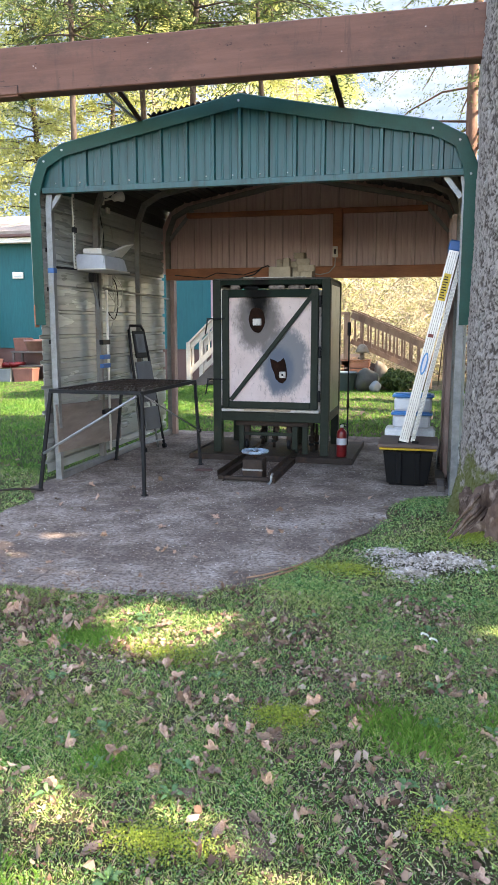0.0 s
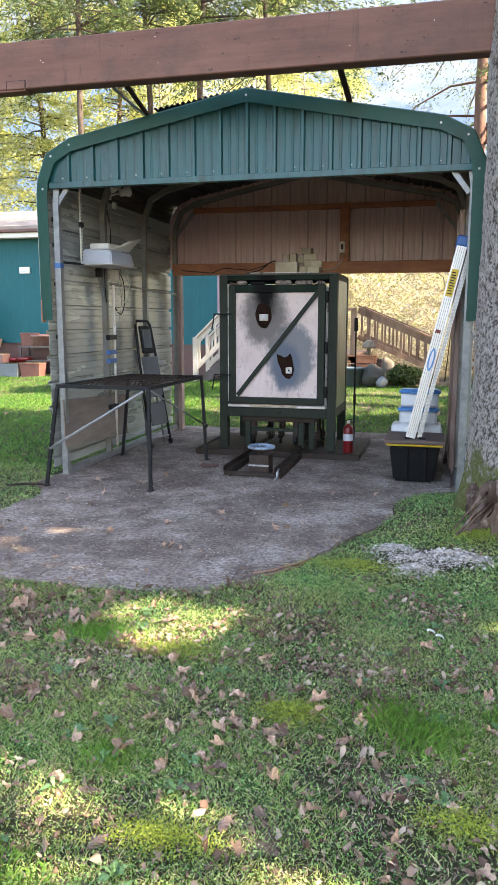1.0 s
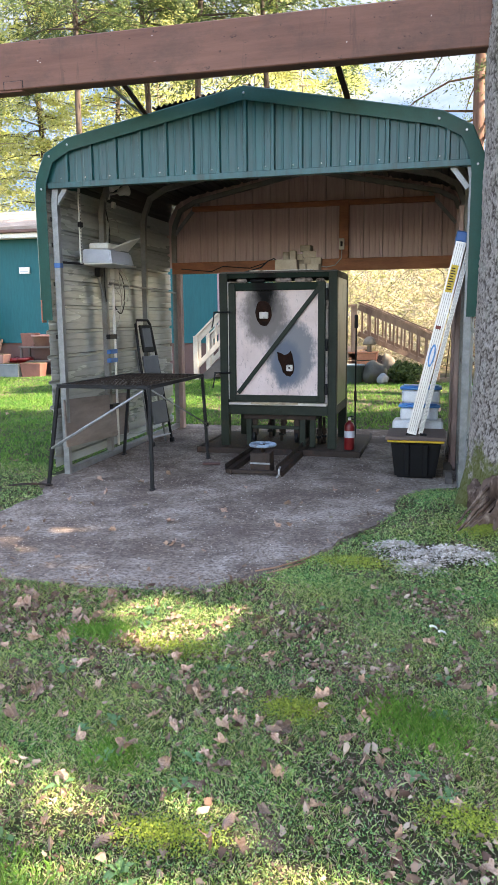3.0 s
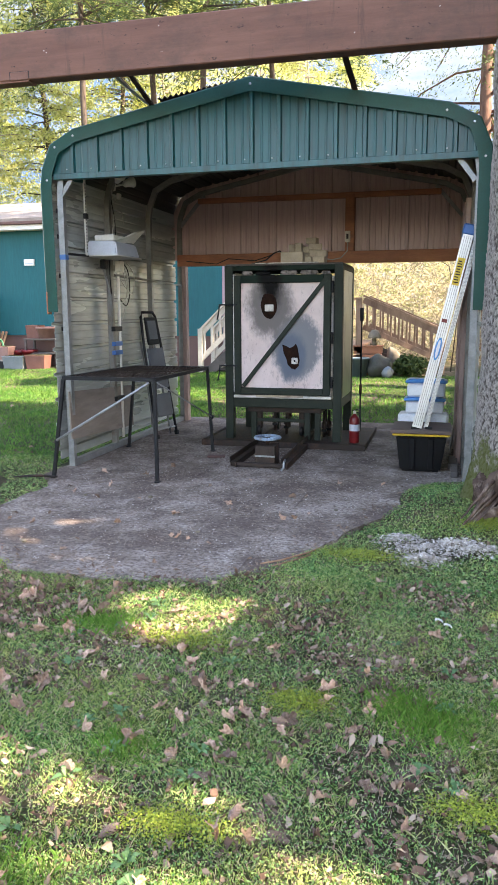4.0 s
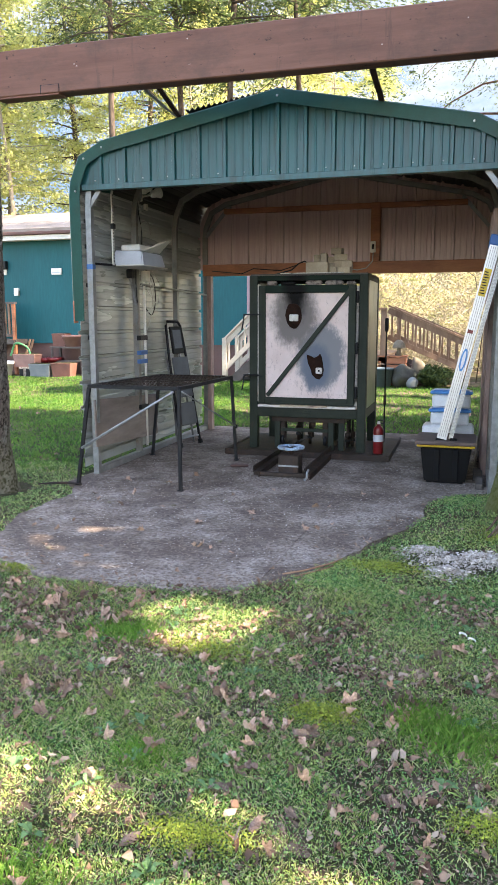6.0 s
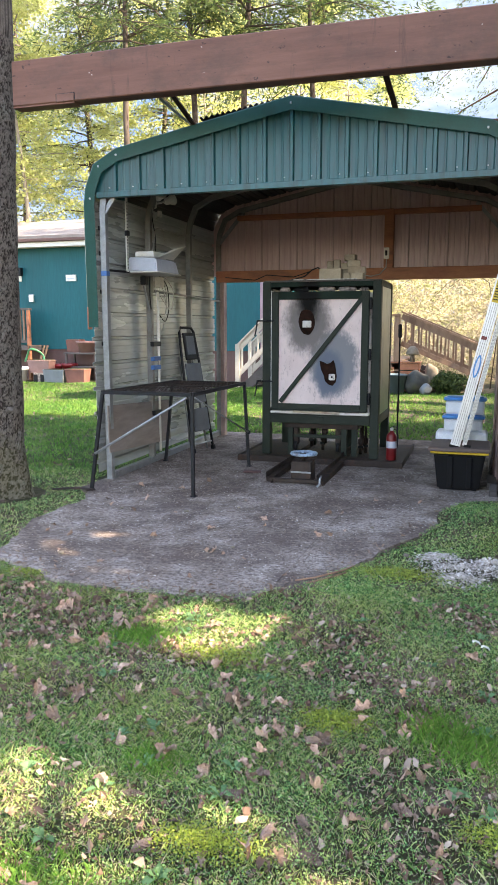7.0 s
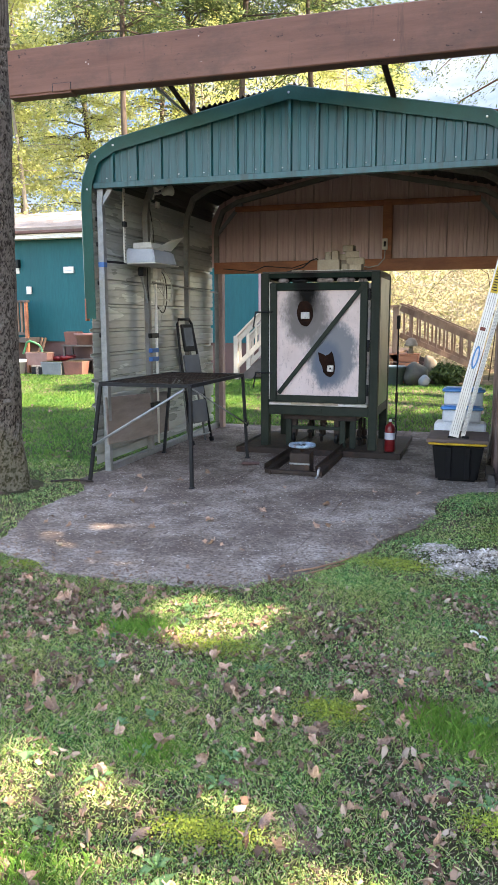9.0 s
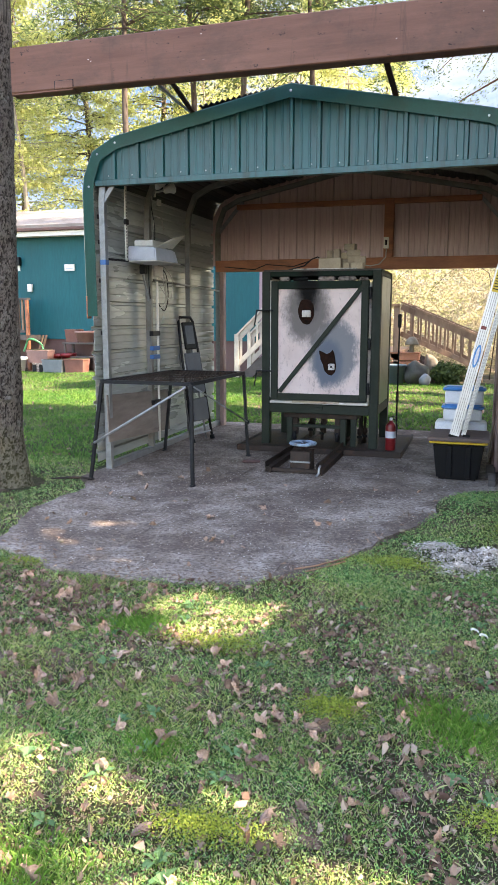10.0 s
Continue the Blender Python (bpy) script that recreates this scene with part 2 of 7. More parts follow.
M_BARK = surf("grey_fir_bark", (0.10, 0.085, 0.075), (0.26, 0.24, 0.22), 9, 0.95, 0, 1.0, 22, (1, 1, 0.3), stain=(0.05, 0.035, 0.03), stain_scale=11, stain_at=(0.5, 0.62), spec=0.1)
M_BARKFAR = surf("brown_trunk_bark", (0.05, 0.038, 0.03), (0.1, 0.078, 0.063), 9, 0.95, 0, 0.8, 20, (1, 1, 0.3), spec=0.1)
M_TEAL = surf("teal_house_siding", (0.002, 0.085, 0.1), (0.004, 0.112, 0.13), 1.2, 0.5, 0, 0.05, 30, (1, 1, 0.15), spec=0.2)
M_SKIRT = surf("brown_red_skirting", (0.09, 0.045, 0.04), (0.13, 0.065, 0.055), 3, 0.7)
M_WHITE = surf("white_painted_trim", (0.7, 0.68, 0.62), (0.8, 0.78, 0.73), 4, 0.5)
M_SHINGLE = surf("weathered_shingles", (0.24, 0.2, 0.18), (0.38, 0.33, 0.3), 4, 0.9, 0, 0.4, 30, (1, 3, 1))
M_DECK = surf("weathered_deck_timber", (0.17, 0.095, 0.058), (0.32, 0.2, 0.13), 7, 0.75, 0, 0.2, 50, (1, 1, 0.3))
M_SOIL = surf("grassy_soil", (0.03, 0.034, 0.016), (0.085, 0.076, 0.042), 8, 0.95, 0, 0.9, 60, stain=(0.16, 0.11, 0.088), stain_scale=2.4, stain_at=(0.52, 0.62), spec=0.1)
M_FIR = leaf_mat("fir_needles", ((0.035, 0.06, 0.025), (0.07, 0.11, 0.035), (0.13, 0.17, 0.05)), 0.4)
M_SPRING = leaf_mat("spring_leaves", ((0.38, 0.42, 0.13), (0.48, 0.5, 0.17), (0.58, 0.56, 0.25), (0.28, 0.31, 0.11)), 0.55)
M_GRASS = leaf_mat("grass_blades", ((0.03, 0.07, 0.02), (0.12, 0.21, 0.055), (0.31, 0.46, 0.13), (0.49, 0.57, 0.2), (0.58, 0.48, 0.33)), 0.45, hue=0.03)
M_LAWN = leaf_mat("mown_lawn_blades", ((0.025, 0.09, 0.014), (0.065, 0.18, 0.027), (0.115, 0.26, 0.045), (0.2, 0.34, 0.07)), 0.45, hue=0.02)
M_STUD = surf("dull_pinkish_timber", (0.26, 0.165, 0.14), (0.4, 0.28, 0.25), 9, 0.7, 0, 0.25, 60, (1, 1, 0.25), stain=(0.12, 0.07, 0.055), stain_scale=4)


# ---- ground ----
BACK = 0.15


def rise(x, y):
    """The lawn's height: a low swell round the foot of the near tree."""
    d = math.hypot(x - 4.05, y + 0.85)
    z = 0.16 * math.exp(-(d / 0.75) ** 2)
    if abs(x) < 9 and -8 < y < 10:
        z += 0.012 * math.sin(2.1 * x + 1.3 * y) + 0.008 * math.sin(3.7 * y - 1.1 * x)
    k = min(max((y - 3.6) / 6.0, 0.0), 1.0)
    return z - 0.03 + BACK * k * k * (3 - 2 * k)


bm = bmesh.new()
STEPS = [-400, -120, -40, -20, -12, -9] + [-8 + 0.125 * i for i in range(145)] + [11, 13, 16, 20, 30, 60, 150, 400]
grid = [[bm.verts.new((x, y, rise(x, y))) for x in STEPS] for y in STEPS]
for a, b in zip(grid, grid[1:]):
    for i in range(len(STEPS) - 1):
        bm.faces.new((a[i], a[i + 1], b[i + 1], b[i]))
ground = single("ground", bm, M_SOIL, "patchy green lawn with bare earth between the grass", "lawn", kind="structure", smooth=True)

SLAB_EDGE = [(0.02, 0.1), (0.0, -0.35), (0.28, -0.75), (0.22, -1.5), (0.5, -2.32), (1.05, -2.6), (1.65, -2.69), (2.2, -2.62), (2.56, -2.29), (2.87, -1.45), (3.2, -0.7), (3.57, -0.12), (3.72, 0.1), (3.72, 3.4), (0.02, 3.4)]
ring = []
for a, b in zip(SLAB_EDGE, SLAB_EDGE[1:] + SLAB_EDGE[:1]):
    for i in range(8):
        k = i / 8
        x, y = a[0] + (b[0] - a[0]) * k, a[1] + (b[1] - a[1]) * k
        w = 0.05 if y < 0 else 0.0
        ring.append((x + w * noise.noise((x * 5, y * 5, 1)), y + w * noise.noise((x * 5, y * 5, 9))))


def clip(poly, nx, ny, d):
    """The part of a polygon where nx * x + ny * y < d."""
    out = []
    for p, q in zip(poly, poly[1:] + poly[:1]):
        dp, dq = nx * p[0] + ny * p[1] - d, nx * q[0] + ny * q[1] - d
        if dp < 0:
            out.append(p)
        if (dp < 0) != (dq < 0):
            k = dp / (dp - dq)
            out.append((p[0] + (q[0] - p[0]) * k, p[1] + (q[1] - p[1]) * k))
    return out


slab = thing("floor", (1.8, 0.3, 0.0), "stained grey concrete slab strewn with grit and needles", "slab", kind="structure")
bed = bmesh.new()
bed.faces.new([bed.verts.new((x, y, -0.005)) for x, y in ring])
part("joint_dirt", bed, M_SOIL, slab, "dark earth in the slab joints")
GAP = 0.002
for x0, x1 in ((-1, 1.36), (1.36, 2.42), (2.42, 9)):
    for y0, y1 in ((-9, -0.95), (-0.95, 0.62), (0.62, 2.1), (2.1, 9)):
        q = clip(clip(clip(clip(ring, -1, 0.03, -x0 - GAP), 1, -0.03, x1 - GAP), 0.02, -1, -y0 - GAP), -0.02, 1, y1 - GAP)
        if len(q) < 3:
            continue
        bm = bmesh.new()
        top = bm.faces.new([bm.verts.new((x, y, 0.0)) for x, y in q])
        res = bmesh.ops.extrude_face_region(bm, geom=[top])
        bmesh.ops.translate(bm, verts=[v for v in res["geom"] if isinstance(v, bmesh.types.BMVert)], vec=(0, 0, -0.12))
        bmesh.ops.recalc_face_normals(bm, faces=bm.faces)
        part("slab_panel", bm, M_CONCRETE, slab)

# ---- carport ----
carport = thing("carport", (1.83, 1.55, 0.0), "green steel carport with ribbed gable and open front", "carport")
DEPTH = 3.16
ARCH = [(0.0, 2.5), (0.015, 2.62), (0.09, 2.8), (0.28, 2.9), (1.83, 3.2), (3.38, 2.9), (3.57, 2.8), (3.645, 2.62), (3.66, 2.5)]


def along(path, s):
    for (x0, z0), (x1, z1) in zip(path, path[1:]):
        d = math.hypot(x1 - x0, z1 - z0)
        if s <= d or (x1, z1) == path[-1]:
            k = s / d
            return x0 + (x1 - x0) * k, z0 + (z1 - z0) * k, -(z1 - z0) / d, (x1 - x0) / d
        s -= d


def ribs(length, pitch=0.2286, start=0.1, height=0.019):
    """Stations (s, offset) of a ribbed sheet: tall ribs with two low ones between."""
    out = [(0.0, 0.0)]
    s = start
    while s < length - 0.03:
        for ds, o in ((-0.022, 0), (-0.012, height), (0.012, height), (0.022, 0), (0.068, 0), (0.074, 0.004), (0.084, 0.004), (0.09, 0), (0.138, 0), (0.144, 0.004), (0.154, 0.004), (0.16, 0)):
            if 0 < s + ds < length:
                out.append((s + ds, o))
        s += pitch
    out.append((length, 0.0))
    return out


def sheet_bm(stations, place, ends):
    """A ribbed sheet: place(s, offset, end) gives the point."""
    bm = bmesh.new()
    rows = [[bm.verts.new(place(s, o, e)) for s, o in stations] for e in ends]
    for a, b in zip(rows, rows[1:]):
        for i in range(len(stations) - 1):
            bm.faces.new((a[i], a[i + 1], b[i + 1], b[i]))
    return bm


def thick(ob, t=0.003):
    md = ob.modifiers.new("thickness", "SOLIDIFY")
    md.thickness, md.offset = t, 0
    return ob


wall_h = 2.63
thick(part("side_sheet", sheet_bm(ribs(wall_h - 0.07, height=0.03), lambda s, o, e: (-0.004 - o, e, 0.07 + s), (-0.04, 1.0, 2.1, DEPTH)), M_SHEET, carport, "pale grey-green ribbed steel side wall"))
thick(part("side_sheet", sheet_bm(ribs(wall_h - 0.07, height=0.03), lambda s, o, e: (3.672 + 0.4 * o, e, 0.07 + s), (-0.04, 1.0, 2.1, DEPTH)), M_SHEET, carport, "pale grey-green ribbed steel side wall"))
arch_len = sum(math.hypot(b[0] - a[0], b[1] - a[1]) for a, b in zip(ARCH, ARCH[1:]))


def roof_point(s, o, e):
    x, z, nx, nz = along(ARCH, s)
    return x + nx * (o + 0.03), e, z + nz * (o + 0.03)


thick(part("roof_sheet", sheet_bm(ribs(arch_len), roof_point, (-0.02, 1.0, 2.1, DEPTH + 0.06)), M_ROOFUNDER, carport, "ribbed steel roof sheet with the shade below put into its colour"))


def arch_z(x):
    for (x0, z0), (x1, z1) in zip(ARCH, ARCH[1:]):
        if x0 <= x <= x1:
            return z0 + (z1 - z0) * (x - x0) / (x1 - x0)
    return 2.5


def gable(y, z0, material, name, label, x0=0.02, x1=3.64, out=-1, height=0.024, over=0.052):
    st = ribs(x1 - x0, start=0.21, height=height)
    bm = bmesh.new()
    cols = [(bm.verts.new((x0 + s, y + out * o, z0)), bm.verts.new((x0 + s, y + out * o, max(arch_z(x0 + s) + over, z0 + 0.02)))) for s, o in st]
    for a, b in zip(cols, cols[1:]):
        bm.faces.new((a[0], b[0], b[1], a[1]))
    return thick(part(name, bm, material, carport, label))


gable(0.0, 2.59, M_GREEN, "gable_sheet", "green ribbed steel front gable")
gable(DEPTH, 2.06, M_BROWNSHEET, "back_sheet", "pinkish brown ribbed sheet above the back opening", -0.035, 3.695, -1, 0.034, 0.1)

# edge trim round the front, header channel and hoops
OUTER = [(-0.005, 1.42)] + [(x - 0.01 if x < 1 else (x - 0.005 if x > 2.7 else x), z) for x, z in ARCH] + [(3.655, 1.42)]


def trim_bm(y):
    bm = bmesh.new()
    inn = []
    for i, (x, z) in enumerate(OUTER):
        dx, dz = 1.83 - x, 1.6 - z
        a = OUTER[max(i - 1, 0)]
        b = OUTER[min(i + 1, len(OUTER) - 1)]
        tx, tz = b[0] - a[0], b[1] - a[1]
        q = math.hypot(tx, tz)
        nx, nz = -tz / q, tx / q
        inn.append((x, z, nx, nz))
    rows = []
    for off, yy in ((-0.045, y), (0.056, y), (0.064, y + 0.006), (0.064, y + 0.12), (0.059, y + 0.12)):
        rows.append([bm.verts.new((x + nx * off, yy, z + nz * off)) for x, z, nx, nz in inn])
    for r0, r1 in zip(rows, rows[1:]):
        for i in range(len(inn) - 1):
            bm.faces.new((r0[i], r0[i + 1], r1[i + 1], r1[i]))
    return bm


thick(part("edge_trim", trim_bm(-0.045), M_TRIM, carport, "folded green steel edge trim"), 0.004)
part("header_channel", boxed(0.05, -0.034, 2.555, 3.61, 0.03, 2.605), M_GREEN, carport, "green steel channel under the gable")
for y in (0.035, 0.98, 2.07, 3.1):
    pts = [(0.082, y, 0.0), (0.082, y, 2.45)] + [(x + (0.085 if x < 0.5 else (-0.04 if x > 3.1 else 0)), y, z - 0.04) for x, z in ARCH[1:-1]] + [(3.624, y, 2.45), (3.624, y, 0.0)]
    part("hoop_frame", swept(pts, 0.055, 0.055, up=(0, 1, 0)), M_GALV if y < 0.5 else M_HOOP, carport, "galvanised square tube hoop")
for x in (0.082, 3.624):
    part("base_rail", boxed(x - 0.03, 0.07, 0.0, x + 0.03, 3.07, 0.06), M_GALV, carport, "galvanised base rail")
for y, x0, x1, dz in ((0.035, 0.07, 0.19, 0.16), (3.1, 0.07, 0.42, 0.4)):
    z1 = 2.56 if y < 1 else 2.84
    part("corner_brace", swept([(x0, y, z1 - dz), (x1, y, z1)], 0.04, 0.03, up=(0, 1, 0)), M_GALV, carport, "galvanised corner brace")
    part("corner_brace", swept([(3.66 - x0, y, z1 - dz), (3.66 - x1, y, z1)], 0.04, 0.03, up=(0, 1, 0)), M_GALV, carport, "galvanised corner brace")
part("back_beam", boxed(0.07, 3.03, 1.98, 3.6, 3.13, 2.12, 0.006), M_CEDAR, carport, "red-brown timber beam over the back opening")
part("top_rail", boxed(0.35, 3.05, 2.74, 3.3, 3.13, 2.8, 0.005), M_CEDAR, carport, "red-brown timber rail")
part("king_post", boxed(2.2, 3.02, 2.12, 2.31, 3.13, 2.8, 0.005), M_CEDAR, carport, "red-brown timber post")
part("back_post", boxed(0.125, 3.03, 0.0, 0.18, 3.13, 1.98, 0.005), M_STUD, carport, "pale timber post at the back opening")
for y in (1.2, 2.3):
    part("stud", boxed(3.53, y, 0.0, 3.59, y + 0.09, 2.4, 0.005), M_STUD, carport, "dull pinkish timber stud")

M_WHITEFIBRE = surf("pale_ceramic_fibre", (0.5, 0.47, 0.43), (0.68, 0.64, 0.6), 12, 0.9, 0, 0.4, 60, stain=(0.12, 0.1, 0.09), stain_scale=9, stain_at=(0.55, 0.7))
M_SOOTFIBRE = surf("sooty_ceramic_fibre", (0.16, 0.13, 0.12), (0.4, 0.33, 0.3), 14, 0.9, 0, 0.4, 60, stain=(0.03, 0.025, 0.022), stain_scale=12, stain_at=(0.48, 0.62))
M_BRICK = surf("pale_fire_brick", (0.3, 0.24, 0.175), (0.44, 0.36, 0.265), 9, 0.9, 0, 0.35, 70, stain=(0.2, 0.14, 0.1), stain_scale=8, stain_at=(0.58, 0.72), vary=0.25)
M_RED = surf("red_enamel", (0.13, 0.005, 0.008), (0.19, 0.009, 0.01), 6, 0.35, 0, 0.02, 60)
M_BLUE = surf("blue_plastic_lid", (0.04, 0.2, 0.5), (0.06, 0.26, 0.58), 6, 0.35, 0, 0.04, 60)
M_BLUEPAINT = surf("faded_blue_paint", (0.2, 0.3, 0.4), (0.3, 0.4, 0.5), 12, 0.45, 0.1, 0.15, 60, stain=(0.15, 0.12, 0.1), stain_scale=10)
M_TAPE = surf("blue_tape", (0.03, 0.12, 0.35), (0.04, 0.15, 0.4), 10, 0.5)
M_YELLOW = surf("yellow_plastic", (0.6, 0.4, 0.03), (0.7, 0.48, 0.04), 8, 0.4)
M_ALU = surf("ladder_aluminium", (0.55, 0.55, 0.57), (0.72, 0.72, 0.74), 10, 0.38, 0.75, 0.05, 60, (1, 1, 0.1))
M_PALEPLASTIC = surf("cloudy_plastic", (0.6, 0.62, 0.65), (0.7, 0.72, 0.74), 7, 0.4)
M_TRAY = surf("pale_blue_grey_plastic", (0.40, 0.43, 0.48), (0.52, 0.55, 0.6), 5, 0.45)
M_PAPER = surf("old_white_plastic", (0.62, 0.6, 0.54), (0.74, 0.72, 0.66), 6, 0.6)
M_PLY = surf("weathered_plywood", (0.2, 0.165, 0.145), (0.33, 0.28, 0.25), 5, 0.85, 0, 0.25, 40, (1, 0.4, 2), stain=(0.13, 0.1, 0.085), stain_scale=3)
M_GREYPANEL = surf("grey_step_tread", (0.055, 0.062, 0.075), (0.085, 0.095, 0.11), 8, 0.6, 0, 0.2, 150)
M_BOARD = surf("dark_weathered_board", (0.06, 0.05, 0.045), (0.12, 0.1, 0.09), 8, 0.8, 0, 0.3, 50, (0.3, 1, 1))
M_WIRE = surf("grey_cable", (0.3, 0.3, 0.28), (0.4, 0.4, 0.37), 10, 0.5)


def door_skin(name, tone1, tone2, haloed=True):
    """White enamelled steel with soot plumes and heat halos about the two burner ports."""
    m, n, l, b = tree_of(name)
    tc = n.new("ShaderNodeTexCoord")
    warp = noise_node(n, l, 7, 5)
    grain = noise_node(n, l, 45, 6, (1, 1, 0.5), 0.75)

    def halo(cx, cz, sx, sz, inner, outer, jitter):
        mp = n.new("ShaderNodeMapping")
        mp.inputs["Location"].default_value = (-cx / sx, 0, -cz / sz)
        mp.inputs["Scale"].default_value = (1 / sx, 0, 1 / sz)
        l.new(tc.outputs["Object"], mp.inputs["Vector"])
        ln = n.new("ShaderNodeVectorMath")
        ln.operation = "LENGTH"
        l.new(mp.outputs[0], ln.inputs[0])
        total = ln.outputs["Value"]
        for source, k in ((warp, jitter), (grain, jitter * 0.8)):
            ma = n.new("ShaderNodeMath")
            ma.operation = "MULTIPLY_ADD"
            l.new(source.outputs[0], ma.inputs[0])
            ma.inputs[1].default_value = k
            l.new(total, ma.inputs[2])
            total = ma.outputs[0]
        mr = n.new("ShaderNodeMapRange")
        mr.interpolation_type = "SMOOTHSTEP"
        mr.inputs[1].default_value, mr.inputs[2].default_value = inner + jitter * 0.9, outer + jitter * 0.9
        mr.inputs[3].default_value, mr.inputs[4].default_value = 1, 0
        l.new(total, mr.inputs[0])
        return mr.outputs[0]

    base = ramp_node(n, l, noise_node(n, l, 3, 6).outputs[0], ((0.3, tone1), (0.7, tone2))).outputs[0]
    speck = ramp_node(n, l, noise_node(n, l, 30, 8, (1, 1, 0.4), 0.8).outputs[0], ((0.55, (0, 0, 0)), (0.66, (0.8, 0.8, 0.8)))).outputs[0]
    col = base
    if haloed:
        col = mix_node(n, l, speck, col, (0.25, 0.2, 0.185))
        col = mix_node(n, l, halo(1.9, 1.04, 0.3, 0.4, 0.7, 1.0, 0.55), col, (0.2, 0.2, 0.215))
        col = mix_node(n, l, halo(1.86, 0.95, 0.19, 0.3, 0.6, 1.0, 0.3), col, (0.12, 0.14, 0.18))
        col = mix_node(n, l, halo(1.62, 1.47, 0.32, 0.42, 0.5, 1.0, 0.5), col, (0.17, 0.15, 0.145))
    col = mix_node(n, l, halo(1.63, 1.74, 0.15, 0.4, 0.35, 1.1, 0.5), col, (0.004, 0.0035, 0.0035))
    l.new(col, b.inputs["Base Color"])
    b.inputs["Roughness"].default_value = 0.65
    b.inputs["Specular IOR Level"].default_value = 0.12
    return m


M_DOOR = door_skin("scorched_white_steel", (0.58, 0.455, 0.43), (0.73, 0.6, 0.575))
M_SOOTED = door_skin("sooted_green_paint", (0.006, 0.014, 0.01), (0.012, 0.023, 0.017), False)

# ---- kiln ----
KY = 1.58
kiln = thing("kiln", (1.75, 2.03, 0.0), "dark green steel kiln with a scorched white door", "kiln")
part("base_plate", boxed(0.93, 1.38, 0.0, 2.64, 2.66, 0.045, 0.004), M_RUST, kiln, "rusty steel base plate")
for x0, y0, x1, y1 in ((0.93, 1.36, 2.64, 1.38), (2.64, 1.36, 2.66, 2.66), (0.91, 1.36, 0.93, 2.66)):
    part("plate_lip", boxed(x0, y0, 0.0, x1, y1, 0.062, 0.003), M_RUST, kiln, "rusty angle-iron lip")
for x in (1.12, 2.29):
    for y in (KY, 2.42):
        part("corner_post", boxed(x, y, 0.045, x + 0.09, y + 0.09, 1.89, 0.005), M_KILN, kiln)
part("top_rail", boxed(1.21, KY + 0.004, 1.835, 2.29, KY + 0.09, 1.886, 0.004), M_SOOTED, kiln, "green top rail blackened by soot")
part("top_rail", boxed(1.21, 2.42, 1.835, 2.29, 2.506, 1.886, 0.004), M_KILN, kiln)
for x in (1.124, 2.294):
    part("side_rail", boxed(x, KY + 0.09, 1.835, x + 0.082, 2.42, 1.886, 0.004), M_KILN, kiln)
    part("side_rail", boxed(x, KY + 0.09, 0.40, x + 0.082, 2.42, 0.5, 0.004), M_KILN, kiln)
part("insulation", boxed(1.215, KY + 0.06, 0.5, 2.285, 2.46, 1.775, 0.01), M_WHITEFIBRE, kiln, "pale fibre insulation, sooty along the top")
part("roof_board", boxed(1.13, KY + 0.02, 1.888, 2.37, 2.5, 1.905, 0.003), M_BOARD, kiln)
part("side_panel", boxed(2.366, KY + 0.09, 0.5, 2.374, 2.42, 1.835, 0.002), M_KILNSIDE, kiln, "sooty steel side panel")
part("side_panel", boxed(1.126, KY + 0.09, 0.5, 1.134, 2.42, 1.835, 0.002), M_KILNSIDE, kiln, "sooty steel side panel")
part("front_rail", boxed(1.21, KY, 0.395, 2.29, KY + 0.09, 0.495, 0.005), M_KILN, kiln)
part("rail_latch", boxed(1.72, KY - 0.02, 0.44, 1.8, KY, 0.47, 0.004), M_KILN, kiln)
part("fibre_ledge", boxed(1.22, KY - 0.035, 0.5, 2.28, KY + 0.05, 0.53, 0.006), M_WHITEFIBRE, kiln, "white fibre seal below the door")
part("ledge_board", boxed(1.47, KY - 0.045, 0.512, 1.98, KY - 0.035, 0.536, 0.003), M_BRICK, kiln, "pinkish fire-board strip")
part("fibre_seal", boxed(1.216, KY - 0.02, 0.56, 1.234, KY + 0.05, 1.8, 0.004), M_WHITEFIBRE, kiln, "white fibre seal beside the door")
for x0, x1, z in ((1.3, 1.42, 1.81), (1.45, 1.62, 1.806), (1.72, 1.9, 1.81), (1.93, 2.12, 1.808), (2.15, 2.25, 1.8)):
    part("fibre_roll", lathe([(0.004, x0), (0.024, x0 + 0.015), (0.027, (x0 + x1) / 2), (0.024, x1 - 0.015), (0.004, x1)], (0, 0, 0), 8), M_BLACKPLASTIC if 1.4 < x0 < 1.5 else M_SOOTFIBRE, kiln, "loose roll of sooty fibre", True).data.transform(Matrix.Translation((0, KY + 0.03, z)) @ Matrix.Rotation(radians(90), 4, "Y"))
door = part("door", boxed(1.3, KY - 0.03, 0.6, 2.2, KY + 0.01, 1.715, 0.003), M_DOOR, kiln, "white steel kiln door blackened round two ports")
for x0, z0, x1, z1 in ((1.237, 0.54, 1.31, 1.785), (2.19, 0.54, 2.265, 1.785), (1.31, 0.54, 2.19, 0.612), (1.31, 1.705, 2.19, 1.785)):
    part("door_frame", boxed(x0, KY - 0.06, z0, x1, KY + 0.0, z1, 0.005), M_SOOTED if z0 > 1.7 else M_KILN, door, "dark green angle-iron door frame")
part("door_brace", swept([(1.335, KY - 0.05, 0.63), (2.225, KY - 0.05, 1.755)], 0.043, 0.03, up=(0, 1, 0)), M_KILN, door, "diagonal green steel brace")


